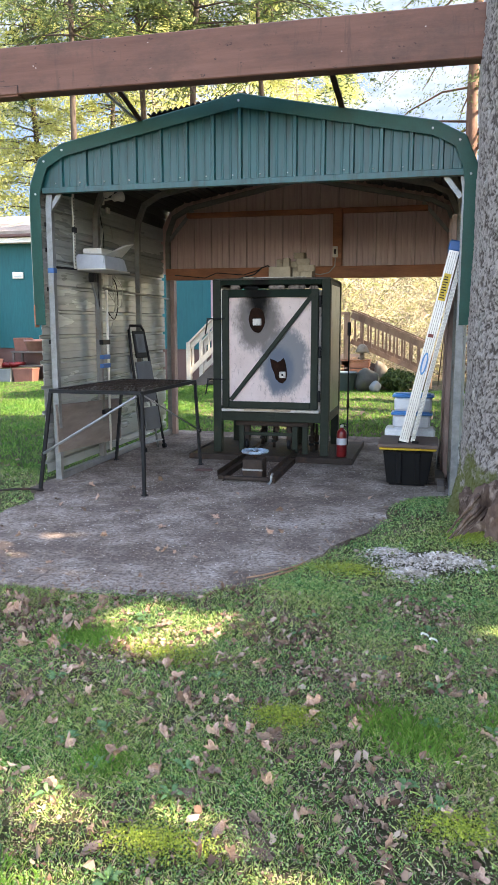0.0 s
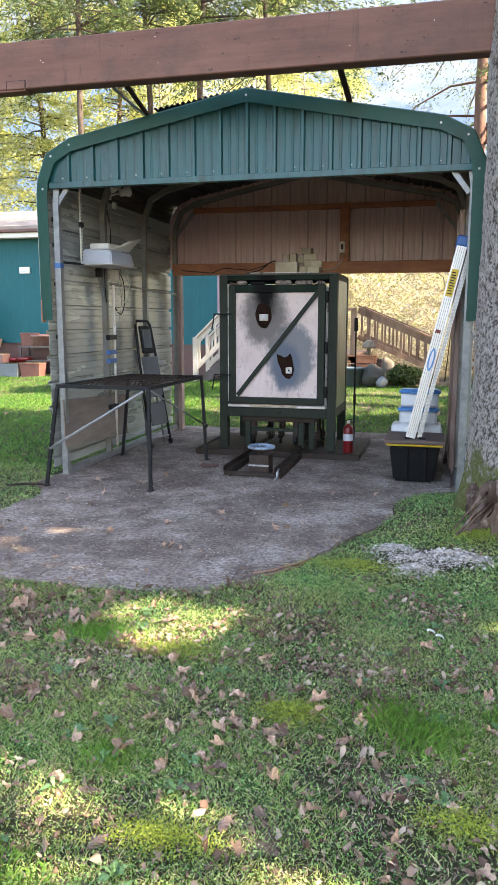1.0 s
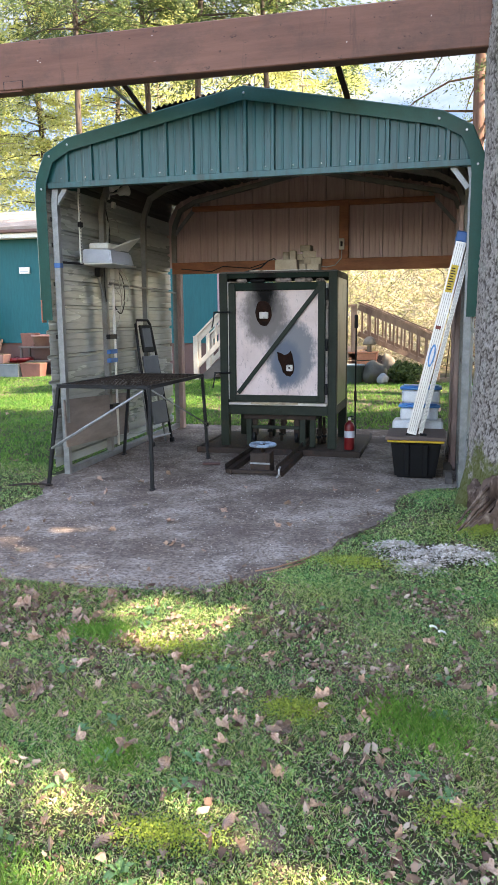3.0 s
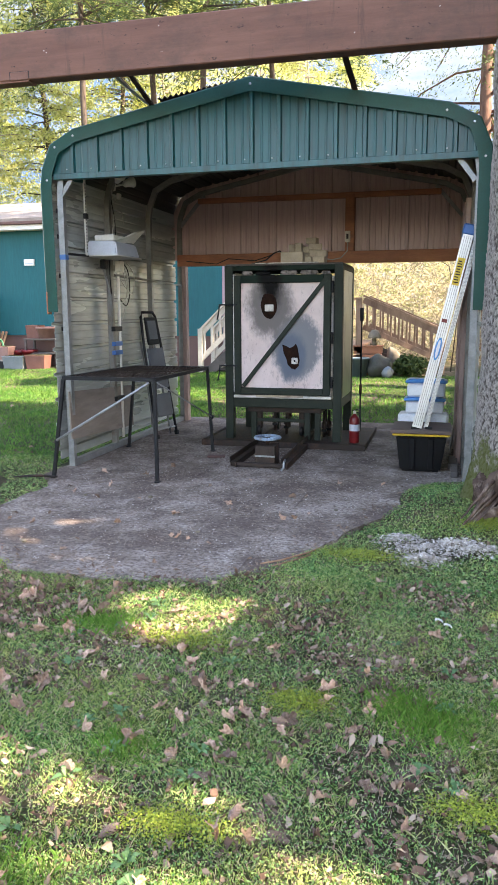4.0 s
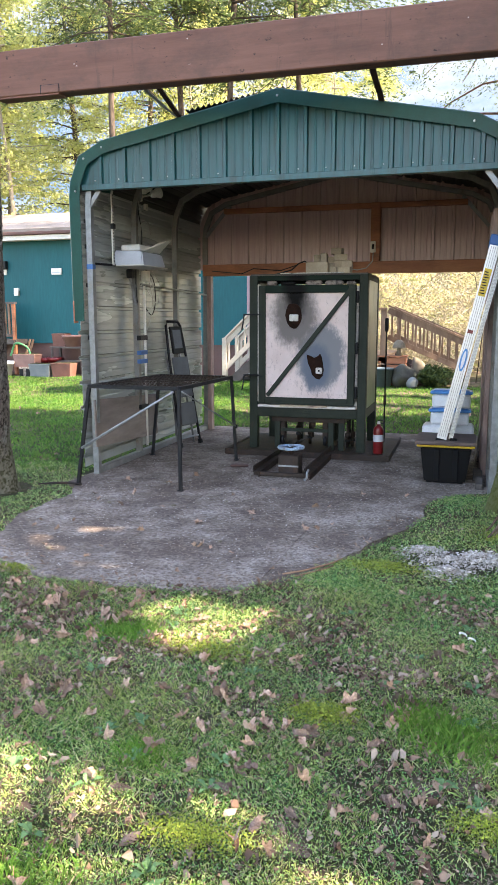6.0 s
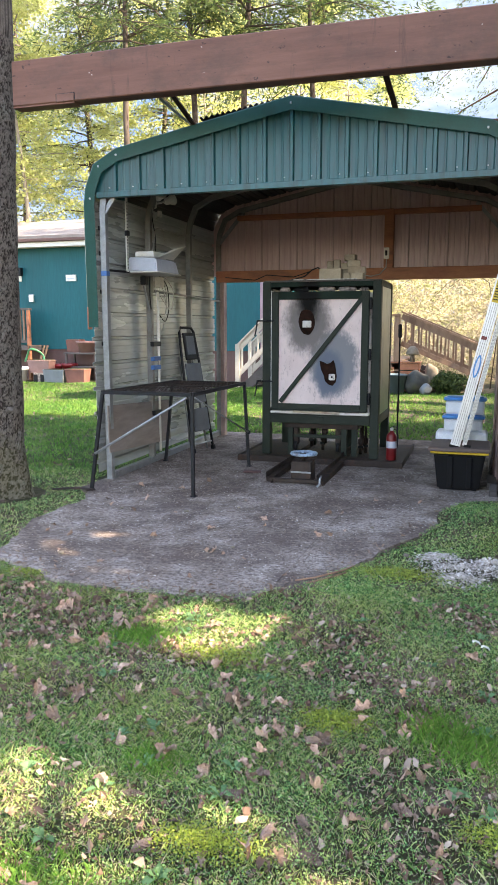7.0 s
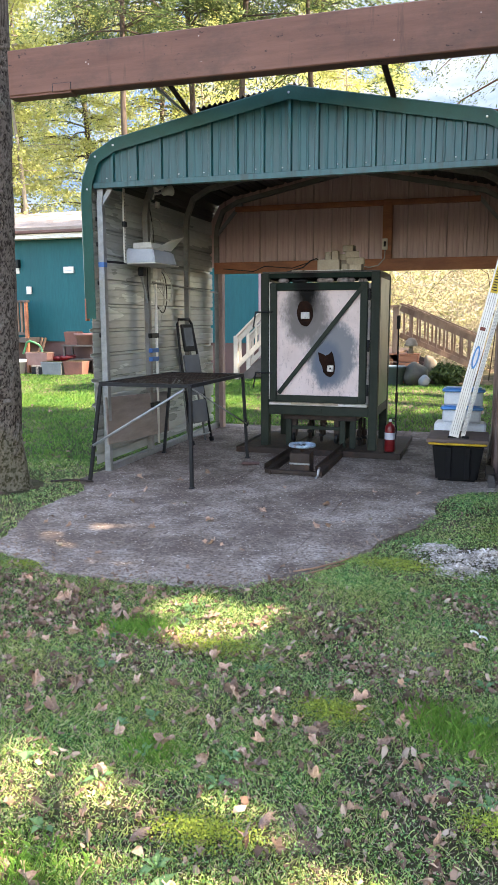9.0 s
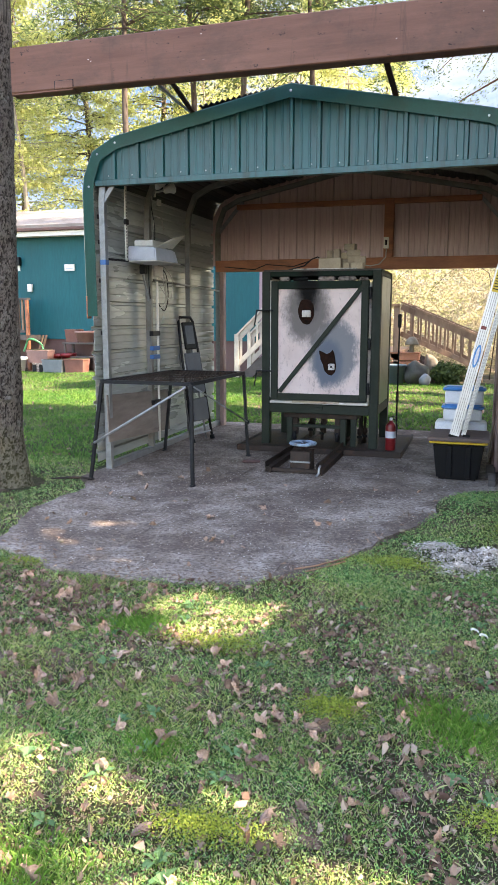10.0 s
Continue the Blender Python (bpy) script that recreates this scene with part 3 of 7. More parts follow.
def port(cx, cz, rx, rz, squareness, label):
    bm = bmesh.new()
    pts = []
    for j in range(28):
        a = 2 * math.pi * j / 28
        k = 1 + 0.14 * noise.noise((math.cos(a) * 1.7 + cx * 9, math.sin(a) * 1.7, 3)) + squareness * 0.12 * math.cos(3 * a + 0.6)
        pts.append((cx + rx * k * math.cos(a), cz + rz * k * math.sin(a)))
    f = bm.faces.new([bm.verts.new((x, KY - 0.036, z)) for x, z in pts])
    r = bmesh.ops.extrude_face_region(bm, geom=[f])
    bmesh.ops.translate(bm, verts=[v for v in r["geom"] if isinstance(v, bmesh.types.BMVert)], vec=(0, 0.008, 0))
    bmesh.ops.recalc_face_normals(bm, faces=bm.faces)
    return part("burner_port", bm, surf("charred_port_" + label, (0.008, 0.005, 0.004), (0.032, 0.014, 0.01), 14, 0.85, 0, 0.5, 90, spec=0.08), door, "charred burner port")


p = port(1.61, 1.475, 0.085, 0.135, 0.0, "a")
part("port_plug", boxed(1.575, KY - 0.075, 1.415, 1.665, KY - 0.036, 1.485, 0.006), M_WHITEFIBRE, door, "white brick plug")
bm = bmesh.new()
f = bm.faces.new([bm.verts.new((1.855 + x, KY - 0.036, 0.95 + z)) for x, z in ((-0.1, 0.12), (-0.055, 0.105), (-0.02, 0.085), (0.015, 0.1), (0.045, 0.13), (0.062, 0.095), (0.075, 0.03), (0.085, -0.04), (0.075, -0.1), (0.04, -0.14), (0.0, -0.13), (-0.04, -0.09), (-0.055, -0.03), (-0.085, 0.03))])
r = bmesh.ops.extrude_face_region(bm, geom=[f])
bmesh.ops.translate(bm, verts=[v for v in r["geom"] if isinstance(v, bmesh.types.BMVert)], vec=(0, 0.008, 0))
bmesh.ops.recalc_face_normals(bm, faces=bm.faces)
part("burner_port", bm, p.data.materials[0], door, "charred burner port with a torn upper edge")
part("port_plug", boxed(1.86, KY - 0.07, 0.87, 1.925, KY - 0.036, 0.935, 0.006), M_WHITEFIBRE, door, "white brick plug")
# the hole is a small black plate, its inner shade put into colour
part("port_hole", boxed(1.885, KY - 0.073, 0.893, 1.903, KY - 0.069, 0.913, 0.0), M_BLACK, door)
for z in (0.68, 1.14, 1.66):
    part("hinge", lathe([(0.013, -0.06), (0.016, -0.055), (0.016, 0.055), (0.013, 0.06)], (2.277, KY - 0.03, z), 10), M_BLACK, kiln, "black barrel hinge", True)
for z in (0.845, 1.485):
    latch = part("latch", swept([(1.07, KY - 0.05, z), (1.27, KY - 0.075, z)], 0.016, None, 8), M_BLACK, kiln, "black latch bar")
    part("latch_handle", swept([(1.075, KY - 0.05, z), (1.07, KY - 0.07, z - 0.09), (1.055, KY - 0.07, z - 0.16)], 0.016, None, 8), M_BLACK, latch)
for x in (1.39, 1.98, 2.09):
    part("inner_leg", boxed(x, KY + 0.06, 0.045, x + 0.06, KY + 0.12, 0.395, 0.004), M_KILN, kiln)
for x in (1.5, 1.93):
    part("inner_leg", boxed(x, 2.3, 0.045, x + 0.06, 2.36, 0.4, 0.004), M_KILN, kiln)
part("car_deck", boxed(1.36, KY + 0.05, 0.34, 2.16, 2.38, 0.392, 0.004), M_RUST, kiln, "rusty steel kiln car deck")
part("cross_bar", boxed(1.45, KY + 0.08, 0.23, 1.98, KY + 0.12, 0.265, 0.003), M_KILN, kiln)
for i, (x, y, z0, z1) in enumerate(((1.6, 1.9, 0.1, 0.34), (1.71, 2.0, 0.05, 0.34), (1.78, 1.8, 0.16, 0.34), (1.9, 2.1, 0.05, 0.34), (2.16, 1.85, 0.05, 0.34), (2.2, 1.95, 0.05, 0.34), (2.14, 2.1, 0.05, 0.34))):
    burner = part("burner_pipe", lathe([(0.018, z0), (0.018, z0 + 0.1), (0.03, z0 + 0.11), (0.03, z0 + 0.16), (0.014, z0 + 0.17), (0.014, z1)], (x, y, 0), 10), M_RUST, kiln, "rusty burner pipe", True)
    part("valve", boxed(x - 0.03, y - 0.02, z0 + 0.06, x + 0.03, y + 0.02, z0 + 0.09, 0.006), M_BLACK, burner)
for x in (1.47, 1.94):
    caster = part("caster", boxed(x - 0.03, KY + 0.1, 0.15, x + 0.03, KY + 0.18, 0.34, 0.006), M_RUST, kiln, "rusty caster fork")
    part("caster_wheel", lathe([(0.01, -0.018), (0.05, -0.018), (0.056, -0.01), (0.056, 0.01), (0.05, 0.018), (0.01, 0.018)], (0, 0, 0), 16), M_BLACK, caster, smooth=True).data.transform(Matrix.Translation((x, KY + 0.12, 0.135)) @ Matrix.Rotation(radians(90), 4, "Y"))
for x in (1.56, 2.04):
    rail = bmesh.new()
    box(rail, x - 0.03, 0.3, 0.045, x + 0.03, 2.5, 0.053, 0.0)
    box(rail, x - 0.03, 0.3, 0.053, x - 0.022, 2.5, 0.10, 0.0)
    box(rail, x + 0.02, 0.3, 0.045 - 0.045, x + 0.03, 1.355, 0.045, 0.0)
    part("track", rail, M_RUST, kiln, "rusty angle-iron track")
part("track_tie", boxed(1.53, 0.32, 0.01, 2.07, 0.36, 0.044, 0.003), M_RUST, kiln)
part("track_hook", swept([(2.05, 0.3, 0.09), (2.05, 0.25, 0.075), (2.05, 0.24, 0.03), (2.03, 0.22, 0.008)], 0.022, None, 8), M_GALV, kiln, "bent metal catch at the track's end")
part("pressure_lever", swept([(2.5, 2.3, 0.06), (2.5, 2.3, 1.42)], 0.018, None, 8), M_BLACK, kiln, "black upright rod beside the kiln")
part("lever_grip", boxed(2.48, 2.28, 1.3, 2.52, 2.32, 1.45, 0.008), M_BLACK, kiln)
part("lever_clamp", boxed(2.485, 2.285, 0.48, 2.515, 2.315, 0.6, 0.008), M_RUST, kiln)

jack = thing("track_jack", (1.84, 0.5, 0.0), "rusty steel jack box with a faded blue handwheel", "jack")
part("box", boxed(1.74, 0.42, 0.0, 1.93, 0.6, 0.19, 0.006), M_RUST, jack)
part("band", boxed(1.738, 0.414, 0.085, 1.932, 0.42, 0.1, 0.0), M_GALV, jack)
part("spindle", lathe([(0.02, 0.19), (0.02, 0.215), (0.035, 0.217), (0.035, 0.25), (0.015, 0.255)], (1.84, 0.51, 0), 12), M_RUST, jack, smooth=True)
wheel = bmesh.new()
for j in range(24):
    a0, a1 = 2 * math.pi * j / 24, 2 * math.pi * (j + 1) / 24
    sweep(wheel, [(1.84 + 0.115 * math.cos(a0), 0.51 + 0.115 * math.sin(a0), 0.255), (1.84 + 0.115 * math.cos(a1), 0.51 + 0.115 * math.sin(a1), 0.255)], 0.03, None, 6)
for j in range(4):
    a0 = math.pi * j / 2 + 0.4
    sweep(wheel, [(1.84 + 0.02 * math.cos(a0), 0.51 + 0.02 * math.sin(a0), 0.245), (1.84 + 0.11 * math.cos(a0), 0.51 + 0.11 * math.sin(a0), 0.255)], 0.022, None, 6)
part("handwheel", wheel, M_BLUEPAINT, jack, "faded blue steel handwheel", True)

ext = thing("fire_extinguisher", (2.52, 1.6, 0.045), "red fire extinguisher with a white label", "extinguisher")
part("cylinder", lathe([(0.05, 0.0), (0.054, 0.01), (0.054, 0.24), (0.05, 0.265), (0.035, 0.285), (0.02, 0.295), (0.02, 0.31)], (2.52, 1.6, 0.045), 20), M_RED, ext, smooth=True)
part("label", lathe([(0.0545, 0.13), (0.0555, 0.13), (0.0555, 0.2), (0.0545, 0.2)], (2.52, 1.6, 0.045), 20), M_TRAY, ext, "pale label")
part("valve_head", boxed(2.505, 1.585, 0.355, 2.535, 1.615, 0.385, 0.004), M_ALU, ext)
part("lever", swept([(2.5, 1.6, 0.385), (2.545, 1.59, 0.4), (2.575, 1.58, 0.395)], 0.02, 0.008), M_BLACK, ext)
part("hose", swept([(2.54, 1.6, 0.37), (2.575, 1.6, 0.36), (2.585, 1.6, 0.3), (2.58, 1.6, 0.2)], 0.014, None, 8), M_BLACK, ext)
part("gauge", lathe([(0.012, 0), (0.012, 0.012)], (2.52, 1.583, 0.36), 10), M_PAPER, ext)

# loose fire bricks on the kiln roof
for x, y, z, sx, sy, sz, rz in ((1.72, 1.62, 1.905, 0.23, 0.115, 0.115, 2), (1.8, 1.63, 2.02, 0.064, 0.115, 0.075, -3), (1.87, 1.64, 2.02, 0.064, 0.115, 0.09, 4), (1.97, 1.66, 1.905, 0.064, 0.2, 0.07, 8), (2.0, 1.75, 1.905, 0.115, 0.115, 0.14, 0), (1.99, 1.76, 2.045, 0.14, 0.1, 0.064, 12), (2.06, 1.62, 1.905, 0.12, 0.114, 0.064, -6), (2.08, 1.7, 1.969, 0.11, 0.1, 0.07, 3), (1.9, 1.78, 1.905, 0.115, 0.115, 0.115, -9), (1.88, 1.79, 2.02, 0.13, 0.1, 0.064, 14), (1.95, 1.79, 2.109, 0.114, 0.1, 0.064, -7)):
    bm = boxed(-sx / 2, 0, 0, sx / 2, sy, sz, 0.004, Matrix.Translation((x + sx / 2, y, z)) @ Matrix.Rotation(radians(rz), 4, "Z"))
    single("fire_brick", bm, M_BRICK, "pale worn fire brick stacked on the kiln roof", "brick", group="bricks on the kiln")
single("kiln_shelf", boxed(1.45, 1.6, 1.9055, 2.12, 1.62, 1.915, 0.002), M_WHITEFIBRE, "thin pale shelf offcut on the kiln roof", "shelf")
single("thermocouple_wire", swept([(1.74, 1.7, 2.0), (1.7, 1.66, 2.035), (1.64, 1.64, 2.01), (1.55, 1.7, 1.95), (1.42, 1.8, 1.93), (1.3, 1.9, 1.912)], 0.014, None, 6), M_BLACK, "black cable looping over the kiln roof", "cable", smooth=True)

# ---- mesh-topped table ----
table = thing("welding_table", (0.66, 0.3, 0.0), "black steel table with a mesh top and splayed legs", "table")
TOP = [(0.27, -0.43, 0.865), (1.1, -0.43, 0.865), (1.09, 1.03, 0.855), (0.3, 1.03, 0.855)]
FEET = [(0.15, -0.46, 0.0), (1.11, -0.45, 0.0), (1.14, 1.03, 0.0), (0.19, 1.07, 0.0)]
for a, b in zip(TOP, TOP[1:] + TOP[:1]):
    part("top_edge", swept([a, b], 0.03, 0.03), M_BLACK, table)
for a, f in zip(TOP, FEET):
    leg = part("leg", swept([f, (a[0], a[1], a[2] - 0.01)], 0.027, 0.027, up=(0, 1, 0)), M_BLACK, table)
    part("foot", boxed(f[0] - 0.022, f[1] - 0.022, 0.0, f[0] + 0.022, f[1] + 0.022, 0.012, 0.002), M_BLACK, leg)
bm = bmesh.new()
mid = lambda u, v: tuple((TOP[0][k] * (1 - u) + TOP[1][k] * u) * (1 - v) + (TOP[3][k] * (1 - u) + TOP[2][k] * u) * v + (0.008 if k == 2 else 0) for k in range(3))
for i in range(1, 21):
    pts = [mid((i + 0.3 * (-1) ** j) / 21, j / 26) for j in range(27)]
    sweep(bm, pts, 0.009, 0.006)
for i in range(1, 7):
    sweep(bm, [mid(0.0, i / 7), mid(1.0, i / 7)], 0.012, 0.005)
part("mesh_top", bm, M_RUST, table, "rusty expanded steel mesh")
part("tie_rod", swept([(0.2, -0.47, 0.33), (1.06, -0.455, 0.84)], 0.022, None, 10), M_GALV, table, "pale galvanised tie rod", True)
part("tie_rod", swept([(1.12, -0.42, 0.84), (1.145, 1.0, 0.36)], 0.014, None, 8), M_GALV, table, "thin galvanised tie rod", True)
part("rod_knob", boxed(1.13, 0.98, 0.34, 1.16, 1.02, 0.38, 0.006), M_BLACK, table)

# ---- left wall things ----
single("plywood_sheet", boxed(-0.006, 0, 0, 0.006, 1.42, 0.44, 0.002, Matrix.Translation((0.115, -0.04, 0.262)) @ Matrix.Rotation(radians(-3), 4, "X") @ Matrix.Rotation(radians(-3), 4, "Y")), M_PLY, "weathered plywood sheet fixed low on the side wall", "plywood")
single("plywood_batten", boxed(0.068, 0.02, 0.0, 0.1, 0.07, 0.72, 0.003), M_GALV, "galvanised upright batten behind the plywood", "batten")

strip = thing("shelf_hanger", (0.13, 0.36, 1.93), "perforated white shelf standard hung beside the post", "shelf standard")
part("standard", boxed(0.125, 0.37, 1.94, 0.137, 0.41, 2.62, 0.002), M_PAPER, strip)
# slots are black plates on the face, their inner shade put into colour
for i in range(22):
    part("slot", boxed(0.137, 0.384, 1.97 + i * 0.0285, 0.139, 0.396, 1.985 + i * 0.0285, 0.0), M_BLACK, strip)
part("arm", swept([(0.07, 0.03, 1.935), (0.13, 0.42, 1.94)], 0.015, 0.02), M_BLACK, strip, "dark metal arm")
part("clip", boxed(0.12, 0.36, 2.27, 0.15, 0.42, 2.32, 0.006), M_BLACK, strip)
part("top_bracket", swept([(0.07, 0.05, 2.6), (0.13, 0.4, 2.62)], 0.012, 0.06), M_TRIM, strip, "green folded bracket")

tray = thing("plastic_tray", (0.25, 0.85, 1.95), "pale blue-grey plastic tray shelf on the side wall", "tray")
bm = bmesh.new()
lo = [bm.verts.new(p) for p in ((0.075, 0.5, 1.95), (0.385, 0.5, 1.945), (0.385, 1.06, 1.945), (0.075, 1.06, 1.95))]
hi = [bm.verts.new(p) for p in ((0.075, 0.53, 2.09), (0.36, 0.53, 2.075), (0.36, 1.02, 2.075), (0.075, 1.02, 2.09))]
for j in range(4):
    bm.faces.new((lo[j], lo[(j + 1) % 4], hi[(j + 1) % 4], hi[j]))
bm.faces.new(hi)
bm.faces.new(lo[::-1])
bmesh.ops.bevel(bm, geom=list(bm.edges), offset=0.012, segments=2, affect="EDGES")
part("shell", bm, M_TRAY, tray)
part("rim", boxed(0.07, 0.485, 1.938, 0.4, 1.075, 1.95, 0.005), M_PAPER, tray, "pale rim")
papers = thing("paper_cover", (0.25, 0.85, 2.09), "creased white plastic cover on the tray", "cover")
part("sheet", boxed(0.1, 0.62, 2.092, 0.3, 0.95, 2.15, 0.01, Matrix.Rotation(radians(0), 4, "X")), M_PAPER, papers)
bm = bmesh.new()
f = [bm.verts.new(p) for p in ((0.3, 0.7, 2.095), (0.3, 1.1, 2.1), (0.42, 1.15, 2.24), (0.36, 0.95, 2.19))]
bm.faces.new(f)
thick(part("flap", bm, M_PAPER, papers, "turned-up flap"), 0.004)

lamp = thing("flood_lamp", (0.1, 1.05, 2.7), "white twin floodlight fixed to a carport hoop", "lamp")
part("mount", boxed(0.07, 1.02, 2.62, 0.13, 1.1, 2.69, 0.008), M_PAPER, lamp)
for dy, ang in ((-0.04, 40), (0.14, -50)):
    head = part("lamp_head", lathe([(0.02, 0.0), (0.035, 0.015), (0.04, 0.06), (0.06, 0.11), (0.058, 0.115), (0.02, 0.1)], (0, 0, 0), 14), M_PAPER, lamp, "white lamp head", True)
    head.data.transform(Matrix.Translation((0.17, 1.06 + dy, 2.7)) @ Matrix.Rotation(radians(60), 4, "Y") @ Matrix.Rotation(radians(ang), 4, "X"))
    part("arm", swept([(0.12, 1.06, 2.66), (0.17, 1.06 + dy, 2.7)], 0.02, None, 8), M_PAPER, lamp)
part("plug", boxed(0.13, 1.1, 2.54, 0.16, 1.16, 2.6, 0.005), M_PAPER, lamp)
part("cord", swept([(0.14, 1.12, 2.54), (0.15, 1.0, 2.5), (0.15, 0.94, 2.58), (0.12, 1.0, 2.66)], 0.01, None, 6), M_WIRE, lamp, smooth=True)

conduit = thing("conduit", (0.09, 1.1, 0.1), "white electrical conduit strapped along a hoop post", "conduit")
part("pipe", swept([(0.085, 1.1, 0.1), (0.085, 1.1, 1.86)], 0.026, None, 10), M_PAPER, conduit, smooth=True)
for z in (0.5, 1.22):
    part("strap", boxed(0.06, 0.94, z, 0.105, 1.12, z + 0.05, 0.004), M_BLACK, conduit, "black strap")
for z in (0.98, 1.07):
    part("tape", boxed(0.055, 0.95, z, 0.102, 1.12, z + 0.045, 0.004), M_TAPE, conduit, "blue tape")
part("junction_box", boxed(0.07, 1.06, 1.82, 0.13, 1.16, 1.93, 0.006), M_PAPER, conduit)
conduit.location.x += 0.035
single("post_tape", boxed(0.051, 0.004, 1.88, 0.113, 0.066, 1.925, 0.004), M_TAPE, "blue tape wrapped round a steel post", "tape")
for k, pts in enumerate(([(0.1, 1.15, 1.95), (0.14, 1.2, 1.8), (0.13, 1.3, 1.6), (0.12, 1.22, 1.52), (0.1, 1.12, 1.5)], [(0.1, 1.18, 1.95), (0.13, 1.32, 1.85), (0.13, 1.36, 1.62), (0.12, 1.28, 1.48), (0.1, 1.16, 1.56)], [(0.12, 0.98, 2.15), (0.16, 0.95, 2.3), (0.14, 1.02, 2.4), (0.16, 1.14, 2.42), (0.17, 1.18, 2.3)], [(0.1, 0.95, 1.93), (0.13, 0.88, 1.75), (0.11, 0.95, 1.6)], [(0.1, 1.22, 1.95), (0.15, 1.26, 1.78), (0.12, 1.3, 1.58), (0.11, 1.24, 1.4), (0.1, 1.16, 1.3)], [(0.12, 1.05, 2.1), (0.15, 1.0, 2.3), (0.12, 1.0, 2.5), (0.1, 1.02, 2.62)], [(0.12, 1.3, 1.94), (0.16, 1.42, 1.8), (0.14, 1.4, 1.6), (0.12, 1.3, 1.66), (0.1, 1.2, 1.75)])):
    fine = [Vector(p) for p in pts]
    sm = []
    for a, b, c, d in zip([fine[0]] + fine, fine, fine[1:], fine[2:] + [fine[-1]]):
        for i in range(5):
            t = i / 5
            sm.append(0.5 * ((2 * b) + (c - a) * t + (2 * a - 5 * b + 4 * c - d) * t * t + (3 * b - a - 3 * c + d) * t ** 3))
    single("hanging_cable", swept(sm + [fine[-1]], 0.011, None, 6), (M_WIRE, M_BLACK)[k % 2], "loose electrical cable hanging on the side wall", "cable", group="cables on the side wall", smooth=True)
single("wall_hook", boxed(0.07, 0.78, 1.84, 0.13, 0.86, 1.93, 0.01), M_BLACK, "black clamp hanging on the side wall", "clamp")
single("hand_tool", swept([(0.09, 0.82, 1.84), (0.09, 0.9, 1.7), (0.09, 0.95, 1.58)], 0.022, None, 8), M_GALV, "grey metal tool hung on the side wall", "tool")

steps = thing("step_ladder", (0.3, 1.9, 0.0), "folded black and grey step ladder leaning on the wall", "step ladder")
LEAN = Matrix.Translation((0.36, 1.78, 0.0)) @ Matrix.Rotation(radians(-13), 4, "Z") @ Matrix.Rotation(radians(-9.5), 4, "Y")
bm = swept([LEAN @ Vector(p) for p in ((0, -0.2, 0), (0, -0.17, 1.0), (0, -0.14, 1.38), (0, -0.1, 1.43), (0, 0.1, 1.43), (0, 0.14, 1.38), (0, 0.17, 1.0), (0, 0.2, 0))], 0.032, None, 8)
part("front_frame", bm, M_BLACK, steps, "black tube frame", True)
bm = swept([LEAN @ Vector(p) for p in ((-0.06, -0.16, 0.02), (-0.06, -0.13, 1.1), (-0.06, 0.13, 1.1), (-0.06, 0.16, 0.02))], 0.026, None, 8)
part("rear_frame", bm, M_GALV, steps, "grey tube frame", True)
for z0, z1, mt in ((0.24, 0.5, M_GREYPANEL), (0.56, 0.72, M_GREYPANEL), (0.74, 1.02, M_GREYPANEL)):
    part("tread", boxed(0.012, -0.15, z0, 0.035, 0.15, z1, 0.008, LEAN), mt, steps, "grey step tread folded flat")
part("hand_tray", boxed(0.005, -0.11, 1.06, 0.03, 0.11, 1.37, 0.01, LEAN), M_BLACKPLASTIC, steps, "black plastic hand tray")
part("tray_recess", boxed(0.03, -0.08, 1.12, 0.034, 0.08, 1.33, 0.004, LEAN), M_GREYPANEL, steps)
part("brace", swept([LEAN @ Vector((0.0, -0.18, 0.1)), LEAN @ Vector((0.0, 0.18, 0.1))], 0.02, None, 8), M_GALV, steps)
for y in (-0.2, 0.2):
    part("rubber_foot", boxed(-0.022, y - 0.02, 0.0, 0.022, y + 0.02, 0.05, 0.004, LEAN), M_BLACKPLASTIC, steps)

# ---- right side things ----
tote = thing("storage_tote", (3.23, 0.83, 0.0), "black storage tote with a yellow lid", "tote")
bm = bmesh.new()
lo = [bm.verts.new(p) for p in ((3.06, 0.49, 0.0), (3.41, 0.49, 0.0), (3.41, 1.18, 0.0), (3.06, 1.18, 0.0))]
hi = [bm.verts.new(p) for p in ((3.02, 0.45, 0.33), (3.46, 0.45, 0.33), (3.46, 1.22, 0.33), (3.02, 1.22, 0.33))]
for j in range(4):
    bm.faces.new((lo[j], lo[(j + 1) % 4], hi[(j + 1) % 4], hi[j]))
bm.faces.new(hi)
bm.faces.new(lo[::-1])
bmesh.ops.bevel(bm, geom=list(bm.edges), offset=0.018, segments=2, affect="EDGES")
part("body", bm, M_BLACKPLASTIC, tote)
part("lid", boxed(2.99, 0.42, 0.33, 3.485, 1.25, 0.352, 0.008), M_YELLOW, tote, "yellow plastic lid")
for x in (3.14, 3.3):
    part("body_rib", boxed(x, 0.447, 0.03, x + 0.05, 0.5, 0.32, 0.008, Matrix.Translation((0, 0.52, 0)) @ Matrix.Rotation(radians(6.5), 4, "X") @ Matrix.Translation((0, -0.5, 0))), M_BLACKPLASTIC, tote)
single("wood_board", boxed(2.975, 0.4, 0.353, 3.495, 0.95, 0.385, 0.005), surf("dark_brown_plank", (0.075, 0.05, 0.042), (0.16, 0.105, 0.085), 9, 0.75, 0, 0.3, 60, (0.2, 1, 1)), "dark brown weathered board lying on the tote lid", "board")
single("clear_tray", boxed(3.0, 0.98, 0.3525, 3.47, 1.24, 0.45, 0.02), M_PALEPLASTIC, "cloudy plastic tray under the lidded bins", "tray")


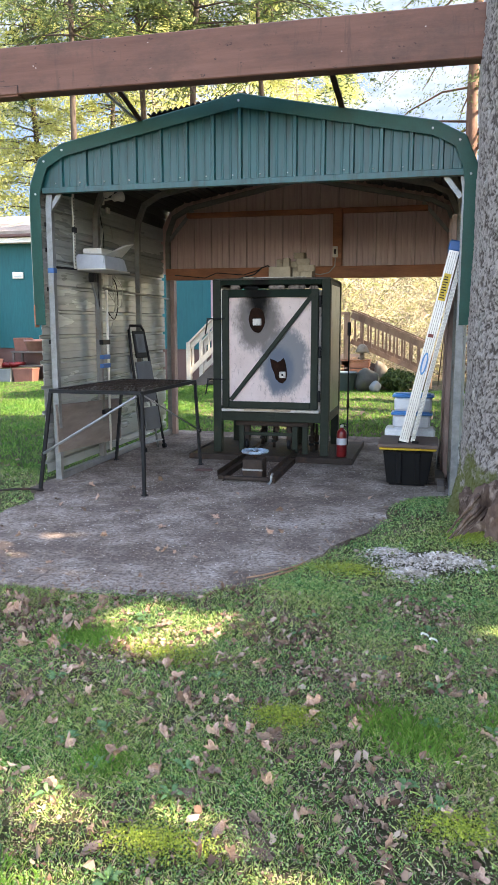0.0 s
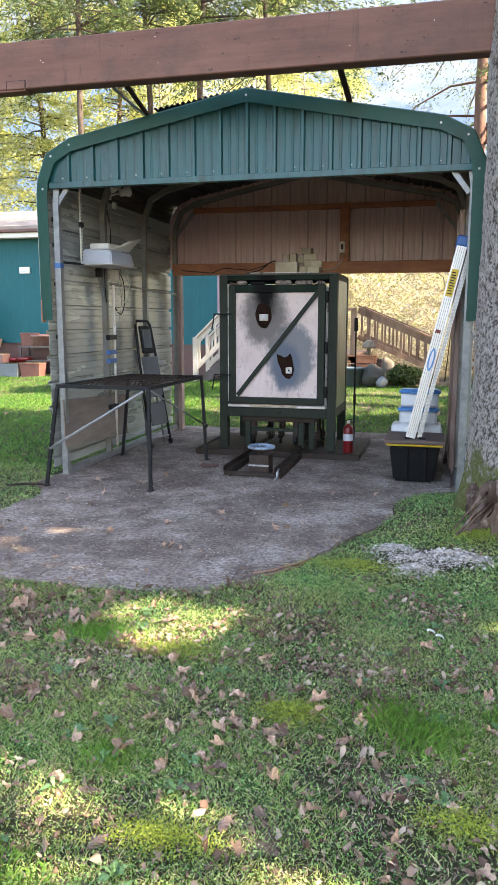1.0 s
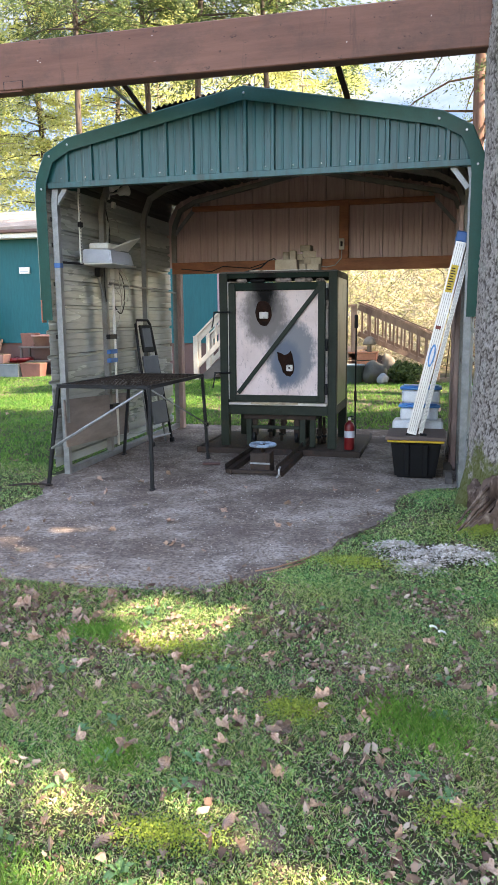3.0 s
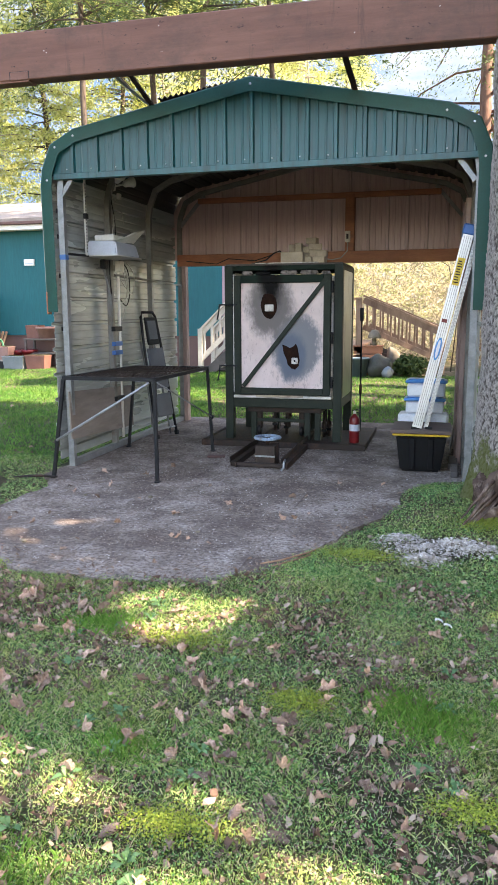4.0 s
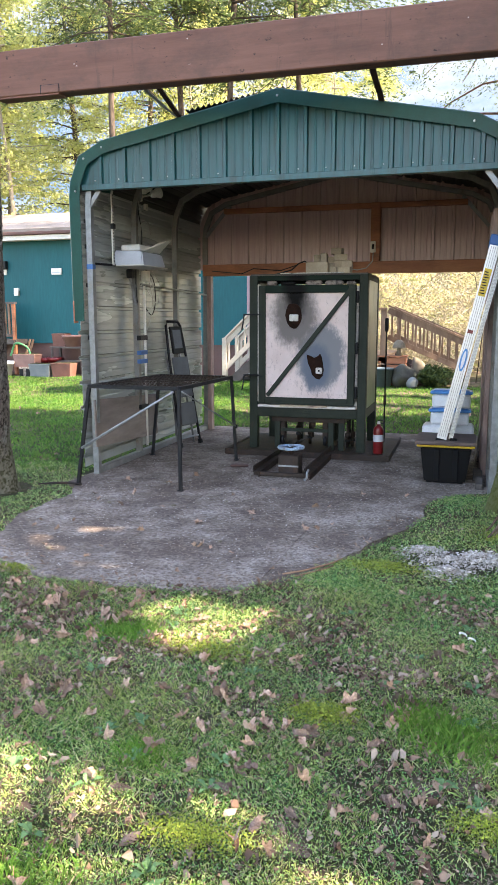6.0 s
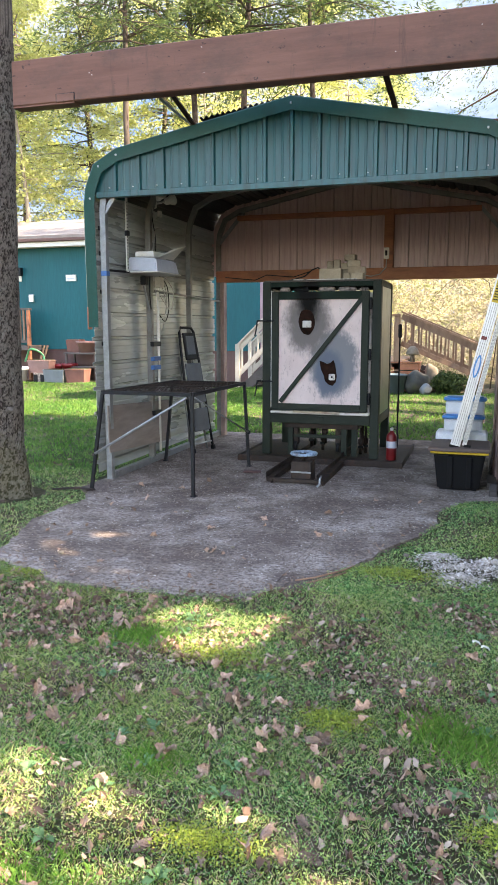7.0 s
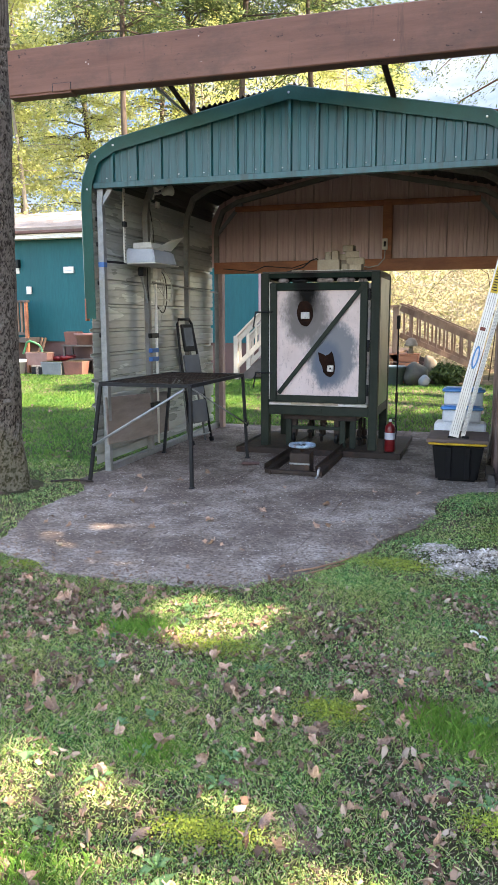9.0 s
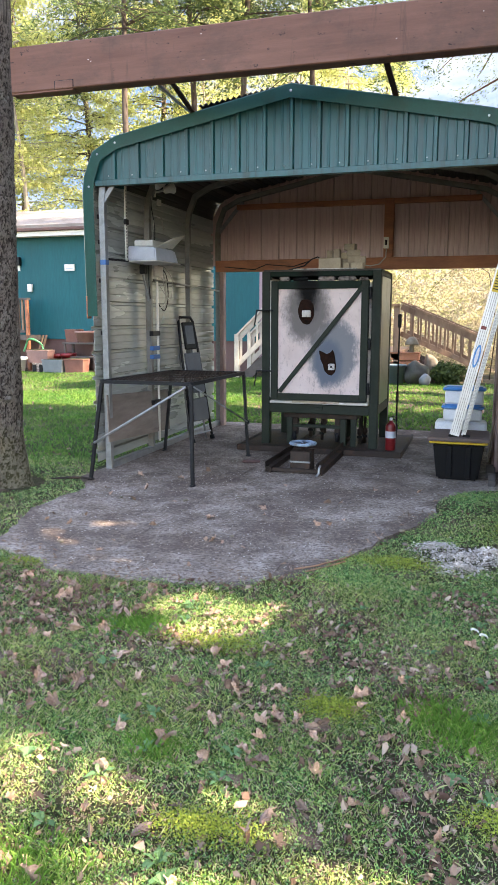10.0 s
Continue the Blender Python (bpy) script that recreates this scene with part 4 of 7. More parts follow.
def lidded_bin(x0, x1, y0, y1, z0, h):
    b = thing("plastic_bin", ((x0 + x1) / 2, (y0 + y1) / 2, z0), "small cloudy plastic bin with a blue lid", "bin", group="stacked bins")
    part("body", boxed(x0 + 0.02, y0 + 0.02, z0, x1 - 0.02, y1 - 0.02, z0 + h - 0.03, 0.018), M_PALEPLASTIC, b)
    part("lid", boxed(x0, y0, z0 + h - 0.03, x1, y1, z0 + h, 0.012), M_BLUE, b, "blue lid")
    part("lid_rim", boxed(x0 + 0.03, y0 + 0.03, z0 + h, x1 - 0.03, y1 - 0.03, z0 + h + 0.01, 0.004), M_BLUE, b)


lidded_bin(3.05, 3.44, 1.0, 1.22, 0.45, 0.15)
lidded_bin(3.06, 3.45, 1.0, 1.22, 0.61, 0.16)

ladder = thing("ladder", (3.25, 0.65, 0.39), "aluminium ladder with a blue end cap leaning on the wall", "ladder")
FOOT, HEAD = Vector((3.195, 0.5, 0.387)), Vector((3.58, 0.5, 2.105))
d = (HEAD - FOOT).normalized()
side = Vector((d.z, 0, -d.x))
for k, (off, width, cut) in enumerate(((0.0, 0.085, 0.0), (0.074, 0.036, 0.03))):
    for y in (0.5, 0.88):
        a = FOOT + side * off + d * cut
        b = HEAD + side * off
        a, b = Vector((a.x, y, a.z)), Vector((b.x, y, b.z))
        rail = part("rail", swept([a, b], 0.022, width, up=(side.x, side.y, side.z)), M_ALU, ladder)
        if y < 0.6:
            for g in (-0.3, -0.1, 0.1, 0.3):
                o = side * (g * width) + Vector((0, -0.012, 0))
                part("groove", swept([a + o + d * 0.03, b + o - d * 0.08], 0.003, 0.004, up=(side.x, side.y, side.z)), M_GALV, rail)
    for i in range(7):
        c = FOOT + side * off + d * (0.16 + 0.25 * i)
        part("rung", swept([(c.x, 0.51, c.z), (c.x, 0.87, c.z)], 0.03, None, 10), M_ALU, ladder, smooth=True)
top_m = Matrix.Translation(HEAD) @ Matrix.Rotation(math.atan2(d.x, d.z), 4, "Y")
part("end_cap", boxed(-0.055, -0.02, -0.07, 0.115, 0.4, 0.02, 0.012, top_m), M_TAPE, ladder, "blue plastic end cap")
low_m = Matrix.Translation(FOOT) @ Matrix.Rotation(math.atan2(d.x, d.z), 4, "Y")
part("foot_pad", boxed(-0.047, -0.015, -0.012, 0.047, 0.04, 0.012, 0.004, low_m), M_BLACKPLASTIC, ladder, "black rubber foot")
part("foot_pad", boxed(0.07, -0.015, 0.015, 0.13, 0.04, 0.04, 0.004, low_m), M_BLACKPLASTIC, ladder, "black rubber foot")
part("warning_label", boxed(-0.03, -0.0145, 1.27, 0.03, -0.0125, 1.5, 0.0, low_m), M_YELLOW, ladder, "yellow label with unreadable print")
for i in range(9):
    part("print_bar", boxed(-0.022, -0.0155, 1.29 + i * 0.022, 0.02 - 0.006 * (i % 3), -0.0147, 1.299 + i * 0.022, 0.0, low_m), M_BLACK, ladder)
bm = bmesh.new()
bm.faces.new([bm.verts.new(low_m @ Vector((0.026 * math.cos(2 * math.pi * j / 24), -0.0135, 0.72 + 0.1 * math.sin(2 * math.pi * j / 24)))) for j in range(24)])
thick(part("maker_badge", bm, M_BLUE, ladder, "plain blue oval badge"), 0.002)
bm = bmesh.new()
bm.faces.new([bm.verts.new(low_m @ Vector((0.013 * math.cos(2 * math.pi * j / 24), -0.0165, 0.72 + 0.08 * math.sin(2 * math.pi * j / 24)))) for j in range(24)])
thick(part("badge_bar", bm, M_PALEPLASTIC, ladder, "pale band on the badge"), 0.002)
part("small_label", boxed(-0.03, -0.0145, 0.95, 0.015, -0.0125, 0.98, 0.0, low_m), M_RED, ladder, "small red label")
single("leaning_panel", boxed(-0.008, 0, 0, 0.008, 0.5, 0.85, 0.002, Matrix.Translation((3.5, 1.45, 0.0)) @ Matrix.Rotation(radians(7), 4, "Y")), M_PLY, "thin grey panel leaning against the wall", "panel")
for x0, y0, sx, sy in ((3.5, 0.3, 0.06, 0.3), (3.48, 0.65, 0.08, 0.4)):
    single("scrap_wood", boxed(x0, y0, 0.001, x0 + sx, y0 + sy, 0.05, 0.004), M_BOARD, "dark scrap timber at the wall's foot", "timber", group="scrap timber")
part("front_stud", boxed(3.545, 0.95, 0.0, 3.59, 1.04, 2.4, 0.004), M_STUD, carport, "dull pinkish timber stud")
part("wall_pipe", swept([(0.13, 1.0, 1.79), (0.13, 3.0, 1.74)], 0.022, None, 8), M_HOOP, carport, "thin steel pipe along the side wall", True)

switch = thing("switch_box", (2.235, 3.02, 2.2), "white switch box on the timber post with bent conduit", "switch")
part("box", boxed(2.205, 2.98, 2.22, 2.265, 3.02, 2.35, 0.005), M_PAPER, switch)
part("toggle", boxed(2.222, 2.972, 2.255, 2.248, 2.98, 2.315, 0.003), M_BLACK, switch, "black switch plate")
part("cord", swept([(2.24, 2.99, 2.22), (2.235, 2.99, 2.12), (2.16, 2.99, 2.04), (2.05, 3.0, 2.02), (1.95, 3.0, 2.04)], 0.014, None, 6), M_WIRE, switch, smooth=True)
single("beam_cable", swept([(0.2, 3.02, 2.04), (0.6, 3.015, 2.0), (0.75, 3.015, 2.06), (1.1, 3.015, 2.03), (1.3, 3.015, 2.09)], 0.012, None, 6), M_BLACK, "dark cable stapled along the timber beam", "cable", smooth=True)
for x, z in ((-0.005, 2.55), (0.085, 2.82), (0.26, 2.905), (1.83, 3.205), (3.36, 2.905), (3.565, 2.81), (3.655, 2.56)):
    part("screw", lathe([(0.01, 0.0), (0.01, 0.004), (0.006, 0.008)], (0, 0, 0), 8), M_ALU, carport).data.transform(Matrix.Translation((x, -0.048, z)) @ Matrix.Rotation(radians(90), 4, "X"))
for i in range(15):
    x = 0.02 + 0.21 + 0.2286 * i - 0.06
    part("sheet_screw", lathe([(0.006, 0.0), (0.006, 0.004), (0.003, 0.006)], (0, 0, 0), 6), M_ALU, carport).data.transform(Matrix.Translation((x, -0.003, 2.64)) @ Matrix.Rotation(radians(90), 4, "X"))

for z in (1.72, 2.06, 2.28, 1.25):
    part("post_clip", boxed(0.043, -0.006, z, 0.055, 0.06, z + 0.04, 0.004), M_BLACK, carport, "black clip on the front post")
part("rust_strip", boxed(-0.069, -0.05, 1.4, -0.056, 0.02, 1.6, 0.003), M_CEDAR, carport, "rusty end of the edge trim")
single("bark_strip", swept([(-0.15, -0.62, 0.02), (-0.02, -0.56, 0.025), (0.1, -0.5, 0.02), (0.2, -0.49, 0.012)], 0.05, 0.02, 6, taper=(0.6, 1, 0.9, 0.5)), M_RUST, "dark strip of bark lying at the slab's edge", "bark")

# ---- beam, roof arms and the loose sheet on the roof ----
M_PALESCAR = surf("pale_bare_wood", (0.4, 0.33, 0.28), (0.5, 0.43, 0.37), 20, 0.7)
beam = thing("timber_beam", (1.73, -0.75, 3.14), "brown painted timber beam spanning two tree trunks", "beam")
part("timber", boxed(-0.235, -0.82, 3.142, 3.74, -0.68, 3.478, 0.008), M_BEAM, beam)
part("patch_block", boxed(0.16, -0.826, 3.142, 0.31, -0.82, 3.2, 0.003), M_BEAM, beam, "small let-in wood patch")
for x0, z0, x1, z1 in ((0.154, 3.196, 0.316, 3.203), (0.312, 3.15, 0.318, 3.2), (0.154, 3.142, 0.159, 3.2)):
    part("cut_line", boxed(x0, -0.8225, z0, x1, -0.82, z1, 0.0), M_BLACK, beam)
for x, z in ((0.45, 3.33), (0.47, 3.315), (1.36, 3.42), (2.75, 3.25), (3.3, 3.36)):
    part("nail_head", boxed(x - 0.004, -0.8225, z - 0.003, x + 0.004, -0.82, z + 0.003, 0.0), M_PALESCAR, beam, "pale nail head")
part("splinter", boxed(-0.235, -0.815, 3.128, 0.31, -0.7, 3.142, 0.003), M_BEAM, beam)
for dark, pale in (([(0.99, 0.02, 3.08), (0.965, -0.15, 3.16), (0.925, -0.4, 3.28), (0.905, -0.68, 3.42)], [(0.97, 0.0, 3.1), (0.9, -0.16, 3.16), (0.84, -0.36, 3.23), (0.815, -0.5, 3.3), (0.81, -0.68, 3.42)]), ([(2.67, 0.02, 3.06), (2.655, -0.1, 3.14), (2.64, -0.3, 3.2), (2.63, -0.42, 3.25)], [(2.63, -0.4, 3.24), (2.63, -0.68, 3.38)])):
    arm = thing("roof_tie", dark[0], "curved steel tie between roof edge and beam", "bracket", group="roof ties")
    part("strap", swept(dark, 0.045, 0.012, up=(0, -0.5, 1)), M_RUST, arm, "dark rusty strap")
    part("pale_strap", swept(pale, 0.035, 0.01, up=(0, -0.5, 1)), M_GALV, arm, "pale galvanised strap")
bm = sheet_bm([(i * 0.02, 0.012 * math.sin(i * 1.57)) for i in range(70)], lambda s, o, e: (0.98 + s * 0.62, e, 3.19 + s * 0.6 * 0.15 + o), (0.12, 1.2, 2.4))
thick(single("loose_roof_sheet", bm, M_BLACK, "black corrugated sheet lying loose on the carport roof", "sheet"), 0.004)
for y in (0.3, 1.2, 2.2):
    single("roof_batten", boxed(1.2, y, 3.08, 1.28, y + 0.05, 3.235, 0.004), M_BOARD, "dark timber batten propping the loose roof sheet", "batten", group="roof battens")

# ---- near trees ----
def bark_mat(name, dark, pale, moss):
    m, n, l, b = tree_of(name)
    tc = n.new("ShaderNodeTexCoord")
    vo = noise_node(n, l, 30, 10, (1, 1, 0.5), 0.74)
    # furrows darken with their depth: crevice shade put into the bark's colour
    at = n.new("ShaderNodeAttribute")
    at.attribute_name = "furrow_shade"
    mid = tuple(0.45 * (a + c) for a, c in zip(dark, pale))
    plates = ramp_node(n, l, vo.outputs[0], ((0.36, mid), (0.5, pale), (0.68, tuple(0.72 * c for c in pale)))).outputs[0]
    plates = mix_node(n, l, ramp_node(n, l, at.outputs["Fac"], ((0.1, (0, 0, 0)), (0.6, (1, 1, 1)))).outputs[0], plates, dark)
    fine = noise_node(n, l, 80, 8, (1, 1, 0.5), 0.75)
    col = mix_node(n, l, ramp_node(n, l, fine.outputs[0], ((0.4, (0, 0, 0)), (0.65, (0.75, 0.75, 0.75)))).outputs[0], plates, tuple(0.4 * c for c in pale))
    lich = noise_node(n, l, 8, 6, (1, 1, 0.7), 0.8)
    col = mix_node(n, l, ramp_node(n, l, lich.outputs[0], ((0.56, (0, 0, 0)), (0.68, (0.55, 0.55, 0.55)))).outputs[0], col, (0.36, 0.37, 0.33))
    # moss that creeps up from the roots in patches
    sx = n.new("ShaderNodeSeparateXYZ")
    l.new(tc.outputs["Object"], sx.inputs[0])
    mg = n.new("ShaderNodeMapRange")
    mg.inputs[1].default_value, mg.inputs[2].default_value = 0.2, 0.75
    mg.inputs[3].default_value, mg.inputs[4].default_value = 0.28, -0.22
    l.new(sx.outputs["Z"], mg.inputs[0])
    ms = n.new("ShaderNodeMath")
    ms.operation = "ADD"
    l.new(mg.outputs[0], ms.inputs[0])
    l.new(noise_node(n, l, 5, 6, (1, 1, 1), 0.7).outputs[0], ms.inputs[1])
    col = mix_node(n, l, ramp_node(n, l, ms.outputs[0], ((0.52, (0, 0, 0)), (0.64, (moss,) * 3))).outputs[0], col, (0.10, 0.115, 0.025))
    l.new(col, b.inputs["Base Color"])
    b.inputs["Roughness"].default_value = 0.95
    b.inputs["Specular IOR Level"].default_value = 0.1
    hgt = mix_node(n, l, 0.35, ramp_node(n, l, vo.outputs[0], ((0.35, (0, 0, 0)), (0.6, (1, 1, 1)))).outputs[0], fine.outputs["Color"])
    bp = n.new("ShaderNodeBump")
    bp.inputs["Strength"].default_value = 0.9
    bp.inputs["Distance"].default_value = 0.02
    l.new(hgt, bp.inputs["Height"])
    l.new(bp.outputs[0], b.inputs["Normal"])
    return m


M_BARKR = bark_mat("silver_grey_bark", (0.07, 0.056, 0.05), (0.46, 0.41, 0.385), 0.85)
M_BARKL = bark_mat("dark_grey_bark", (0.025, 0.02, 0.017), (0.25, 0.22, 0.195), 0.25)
M_ROOT = surf("splintered_root_wood", (0.03, 0.018, 0.013), (0.15, 0.1, 0.078), 9, 0.9, 0, 1.0, 30, (1, 1, 0.35), stain=(0.26, 0.2, 0.165), stain_scale=12, stain_at=(0.52, 0.68), spec=0.1)


def near_trunk(x, y, r, seed, material, label, flare, sides=150, lean=0.0):
    """A trunk with furrows cut into the bark; the furrow depth is kept to darken the crevices by colour."""
    tree = thing("fir_tree", (x, y, 0.0), label, "tree")
    bm = bmesh.new()
    deep = bm.verts.layers.float.new("furrow_shade")
    rings = []
    zs = [-0.15 + 0.0125 * i for i in range(310)] + [3.8 + 0.6 * i for i in range(22)]
    for z in zs:
        k = 1 + flare * math.exp(-max(z + 0.1, 0) / 0.28) + 0.07 * math.exp(-max(z, 0) / 1.2) - 0.012 * max(z, 0)
        ring = []
        for j in range(sides):
            a = 2 * math.pi * j / sides
            ca, sa = math.cos(a), math.sin(a)
            lobes = 1 + 0.24 * math.exp(-max(z + 0.1, 0) / 0.3) * math.sin(4 * a + seed)
            q = Vector((ca * r, sa * r, z))
            w = noise.noise(q * 6 + Vector((seed, 3, 0)))
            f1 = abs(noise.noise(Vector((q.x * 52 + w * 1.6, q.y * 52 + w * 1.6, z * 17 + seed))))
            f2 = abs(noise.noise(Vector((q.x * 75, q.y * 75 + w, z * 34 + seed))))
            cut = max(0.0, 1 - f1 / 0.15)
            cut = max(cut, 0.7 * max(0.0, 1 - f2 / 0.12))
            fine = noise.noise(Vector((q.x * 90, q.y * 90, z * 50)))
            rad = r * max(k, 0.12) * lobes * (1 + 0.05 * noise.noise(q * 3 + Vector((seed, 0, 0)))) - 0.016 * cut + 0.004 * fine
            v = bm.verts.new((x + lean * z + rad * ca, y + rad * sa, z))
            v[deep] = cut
            ring.append(v)
        rings.append(ring)
    for r0, r1 in zip(rings, rings[1:]):
        for j in range(sides):
            bm.faces.new((r0[j], r0[(j + 1) % sides], r1[(j + 1) % sides], r1[j]))
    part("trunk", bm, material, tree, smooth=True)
    return tree


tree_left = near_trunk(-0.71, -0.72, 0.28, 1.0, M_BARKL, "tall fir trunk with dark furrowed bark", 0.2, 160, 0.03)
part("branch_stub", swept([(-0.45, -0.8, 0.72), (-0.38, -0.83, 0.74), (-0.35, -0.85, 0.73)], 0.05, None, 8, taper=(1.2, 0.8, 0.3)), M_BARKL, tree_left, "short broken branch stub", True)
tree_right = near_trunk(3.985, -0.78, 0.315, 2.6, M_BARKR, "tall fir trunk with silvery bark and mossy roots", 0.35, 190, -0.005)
bm = bmesh.new()
bmesh.ops.create_icosphere(bm, subdivisions=5, radius=1.0)
strand = Vector((-0.62, -0.35, -0.7)).normalized()
for v in bm.verts:
    q = v.co.copy()
    w = q - strand * (q.dot(strand) * 0.86)
    ridge = 1 - abs(noise.noise(w * 4.2)) * 2
    fine = 1 - abs(noise.noise(w * 11)) * 2
    k = 1 + 0.3 * noise.noise(q * 1.5 + Vector((3, 0, 0))) + 0.26 * ridge + 0.13 * fine
    v.co = Vector((4.0 + q.x * 0.31 * k, -1.08 + q.y * 0.27 * k, 0.1 + q.z * 0.28 * k))
part("root_burl", bm, M_ROOT, tree_right, "dark splintered root mass", True)
rg = random.Random(31)
for i in range(9):
    t0 = rg.uniform(-0.2, 0.2)
    p0 = Vector((3.9 + t0 * 0.5 + rg.uniform(-0.06, 0.06), -1.2 - abs(t0) * 0.2, rg.uniform(0.2, 0.34)))
    pts = []
    for j in range(7):
        q = p0 + strand * (0.055 * j)
        pts.append(q + Vector((noise.noise(q * 11), noise.noise(q * 11 + Vector((5, 0, 0))), noise.noise(q * 11 + Vector((0, 5, 0))))) * 0.02)
    part("root", swept(pts, rg.uniform(0.02, 0.05), None, 6, taper=[1.0 - 0.75 * j / 6 for j in range(7)]), M_ROOT, tree_right, "splintered root strand", True)
for x, y, h, r in ((3.98, -1.55, 0.13, 0.04),):
    single("root_stub", lathe([(r * 1.4, -0.06), (r * 1.1, 0.02), (r, h * 0.7), (r * 0.8, h), (r * 0.3, h + 0.01)], (x, y, rise(x, y) + 0.02), 9), M_ROOT, "short broken root stub in the grass", "stub", group="root stubs")

# ---- house ----
house = thing("house", (-7.0, 12.0, 0.0), "teal sided single-storey house with a shingle roof", "house")
HM = Matrix.Translation((-1.42, 10.16, 0)) @ Matrix.Rotation(radians(-0.7), 4, "Z")
hp = lambda x, y, z: tuple(HM @ Vector((x, y, z)))
st = []
for i in range(80):
    for ds, o in ((0, 0), (0.19, 0), (0.197, -0.0018), (0.203, -0.0018)):
        st.append((i * 0.21 + ds, o))
thick(part("wall", sheet_bm(st, lambda s, o, e: hp(-16.8 + s, -0.006 - o, e), (0.86, 3.3)), M_TEAL, house, "teal vertical siding"), 0.01)
part("wall_core", boxed(-16.8, 0.02, 0.86, 0, 7, 3.3, 0.0, HM), M_TEAL, house)
part("corner_board", boxed(-0.03, -0.035, 0.5, 0.07, 0.05, 3.3, 0.004, HM), surf("mauve_trim", (0.3, 0.2, 0.22), (0.36, 0.25, 0.27), 5), house, "mauve corner board")
part("skirting", boxed(-16.7, 0.03, -0.1, -0.03, 6.9, 0.86, 0.0, HM), M_SKIRT, house, "dark red-brown skirting")
part("fascia", boxed(-17, -0.36, 3.29, 0.3, -0.32, 3.4, 0.003, HM), M_WHITE, house, "white fascia board")
part("gutter", boxed(-17, -0.44, 3.405, 0.3, -0.36, 3.475, 0.01, HM), M_SKIRT, house, "dark brown gutter")
part("soffit", boxed(-17, -0.32, 3.3, 0.3, 0.05, 3.33, 0.0, HM), M_WHITE, house)
bm = bmesh.new()
for pts in ([(-17, -0.42, 3.5), (0.4, -0.42, 3.5), (0.4, 3.5, 4.42), (-17, 3.5, 4.42)], [(-17, 3.5, 4.42), (0.4, 3.5, 4.42), (0.4, 7.4, 3.5), (-17, 7.4, 3.5)]):
    bm.faces.new([bm.verts.new(hp(*p)) for p in pts])
thick(part("roof", bm, M_SHINGLE, house, "weathered brown shingle roof"), 0.08)
for r in range(16):
    y0 = -0.42 + r * 0.245
    bmx = boxed(-17, y0, 0, 0.4, y0 + 0.25, 0.012, 0.0, HM @ Matrix.Translation((0, 0, 3.5 + (y0 + 0.42) * 0.2347 + 0.035)) @ Matrix.Translation((0, y0, 0)) @ Matrix.Rotation(math.atan(0.2347) - 0.03, 4, "X") @ Matrix.Translation((0, -y0, 0)))
    part("shingle_course", bmx, M_SHINGLE, house)
# fittings and pots are laid out along the wall at three-quarter spacing
HM = HM @ Matrix.Translation((-0.64, 0, 0)) @ Matrix.Diagonal((0.75, 0.9, 1.0, 1))


def wall_fit(name, x, z, w, h, depth, material, label):
    part(name, boxed(x - w / 2, -depth, z - h / 2, x + w / 2, -0.018, z + h / 2, 0.006, HM), material, house, label)
wall_fit("wall_vent", -5.56, 2.57, 0.36, 0.15, 0.07, M_WHITE, "white vent hood")
wall_fit("vent_slot", -5.56, 2.55, 0.28, 0.022, 0.075, M_TRAY, "")
wall_fit("meter_box", -7.06, 2.1, 0.16, 0.18, 0.09, M_WHITE, "small white wall box")
wall_fit("porch_lamp", -7.45, 2.74, 0.16, 0.2, 0.14, M_BLACK, "black wall lamp")
wall_fit("patch", -7.48, 2.58, 0.12, 0.14, 0.05, M_WHITE, "white wall box")

HM = HM @ Matrix.Translation((0, 0, 0.1))
M_TERRA = surf("terracotta_pot", (0.15, 0.06, 0.045), (0.22, 0.095, 0.07), 6, 0.8, 0, 0.1, 50)
M_PINKPOT = surf("pinkish_planter", (0.22, 0.12, 0.105), (0.3, 0.17, 0.15), 6, 0.7)
M_GREYPOT = surf("grey_planter", (0.13, 0.15, 0.16), (0.19, 0.21, 0.22), 6, 0.6)
M_HOSE = surf("green_hose", (0.03, 0.2, 0.08), (0.05, 0.26, 0.11), 8, 0.4)


def planter(x, y, w, d, h, material, label, z=0.0):
    p = thing("planter", hp(x, y, z), label, "planter", group="planters by the house")
    bm = bmesh.new()
    lo = [bm.verts.new(hp(x + a * w * 0.44, y + b * d * 0.42, z)) for a, b in ((-1, -1), (1, -1), (1, 1), (-1, 1))]
    hi = [bm.verts.new(hp(x + a * w * 0.5, y + b * d * 0.5, z + h)) for a, b in ((-1, -1), (1, -1), (1, 1), (-1, 1))]
    for j in range(4):
        bm.faces.new((lo[j], lo[(j + 1) % 4], hi[(j + 1) % 4], hi[j]))
    bm.faces.new(lo[::-1])
    bm.faces.new(hi)
    part("trough", bm, material, p)
    part("rim", boxed(x - w * 0.52, y - d * 0.52, z + h, x + w * 0.52, y + d * 0.52, z + h + 0.03, 0.006, HM), material, p)
    part("soil", boxed(x - w * 0.46, y - d * 0.44, z + h + 0.03, x + w * 0.46, y + d * 0.44, z + h + 0.04, 0.0, HM), M_SOIL, p)


def pot(x, y, r, h, material, label, z=0.0):
    p = thing("flower_pot", hp(x, y, z), label, "pot", group="pots by the house")
    part("body", lathe([(r * 0.7, 0), (r * 0.95, h * 0.8), (r * 1.05, h * 0.8), (r * 1.08, h), (r * 0.95, h), (r * 0.93, h * 0.93)], hp(x, y, z), 18), material, p, smooth=True)
    part("soil", lathe([(r * 0.9, h * 0.9), (r * 0.1, h * 0.92)], hp(x, y, z), 12), M_SOIL, p)


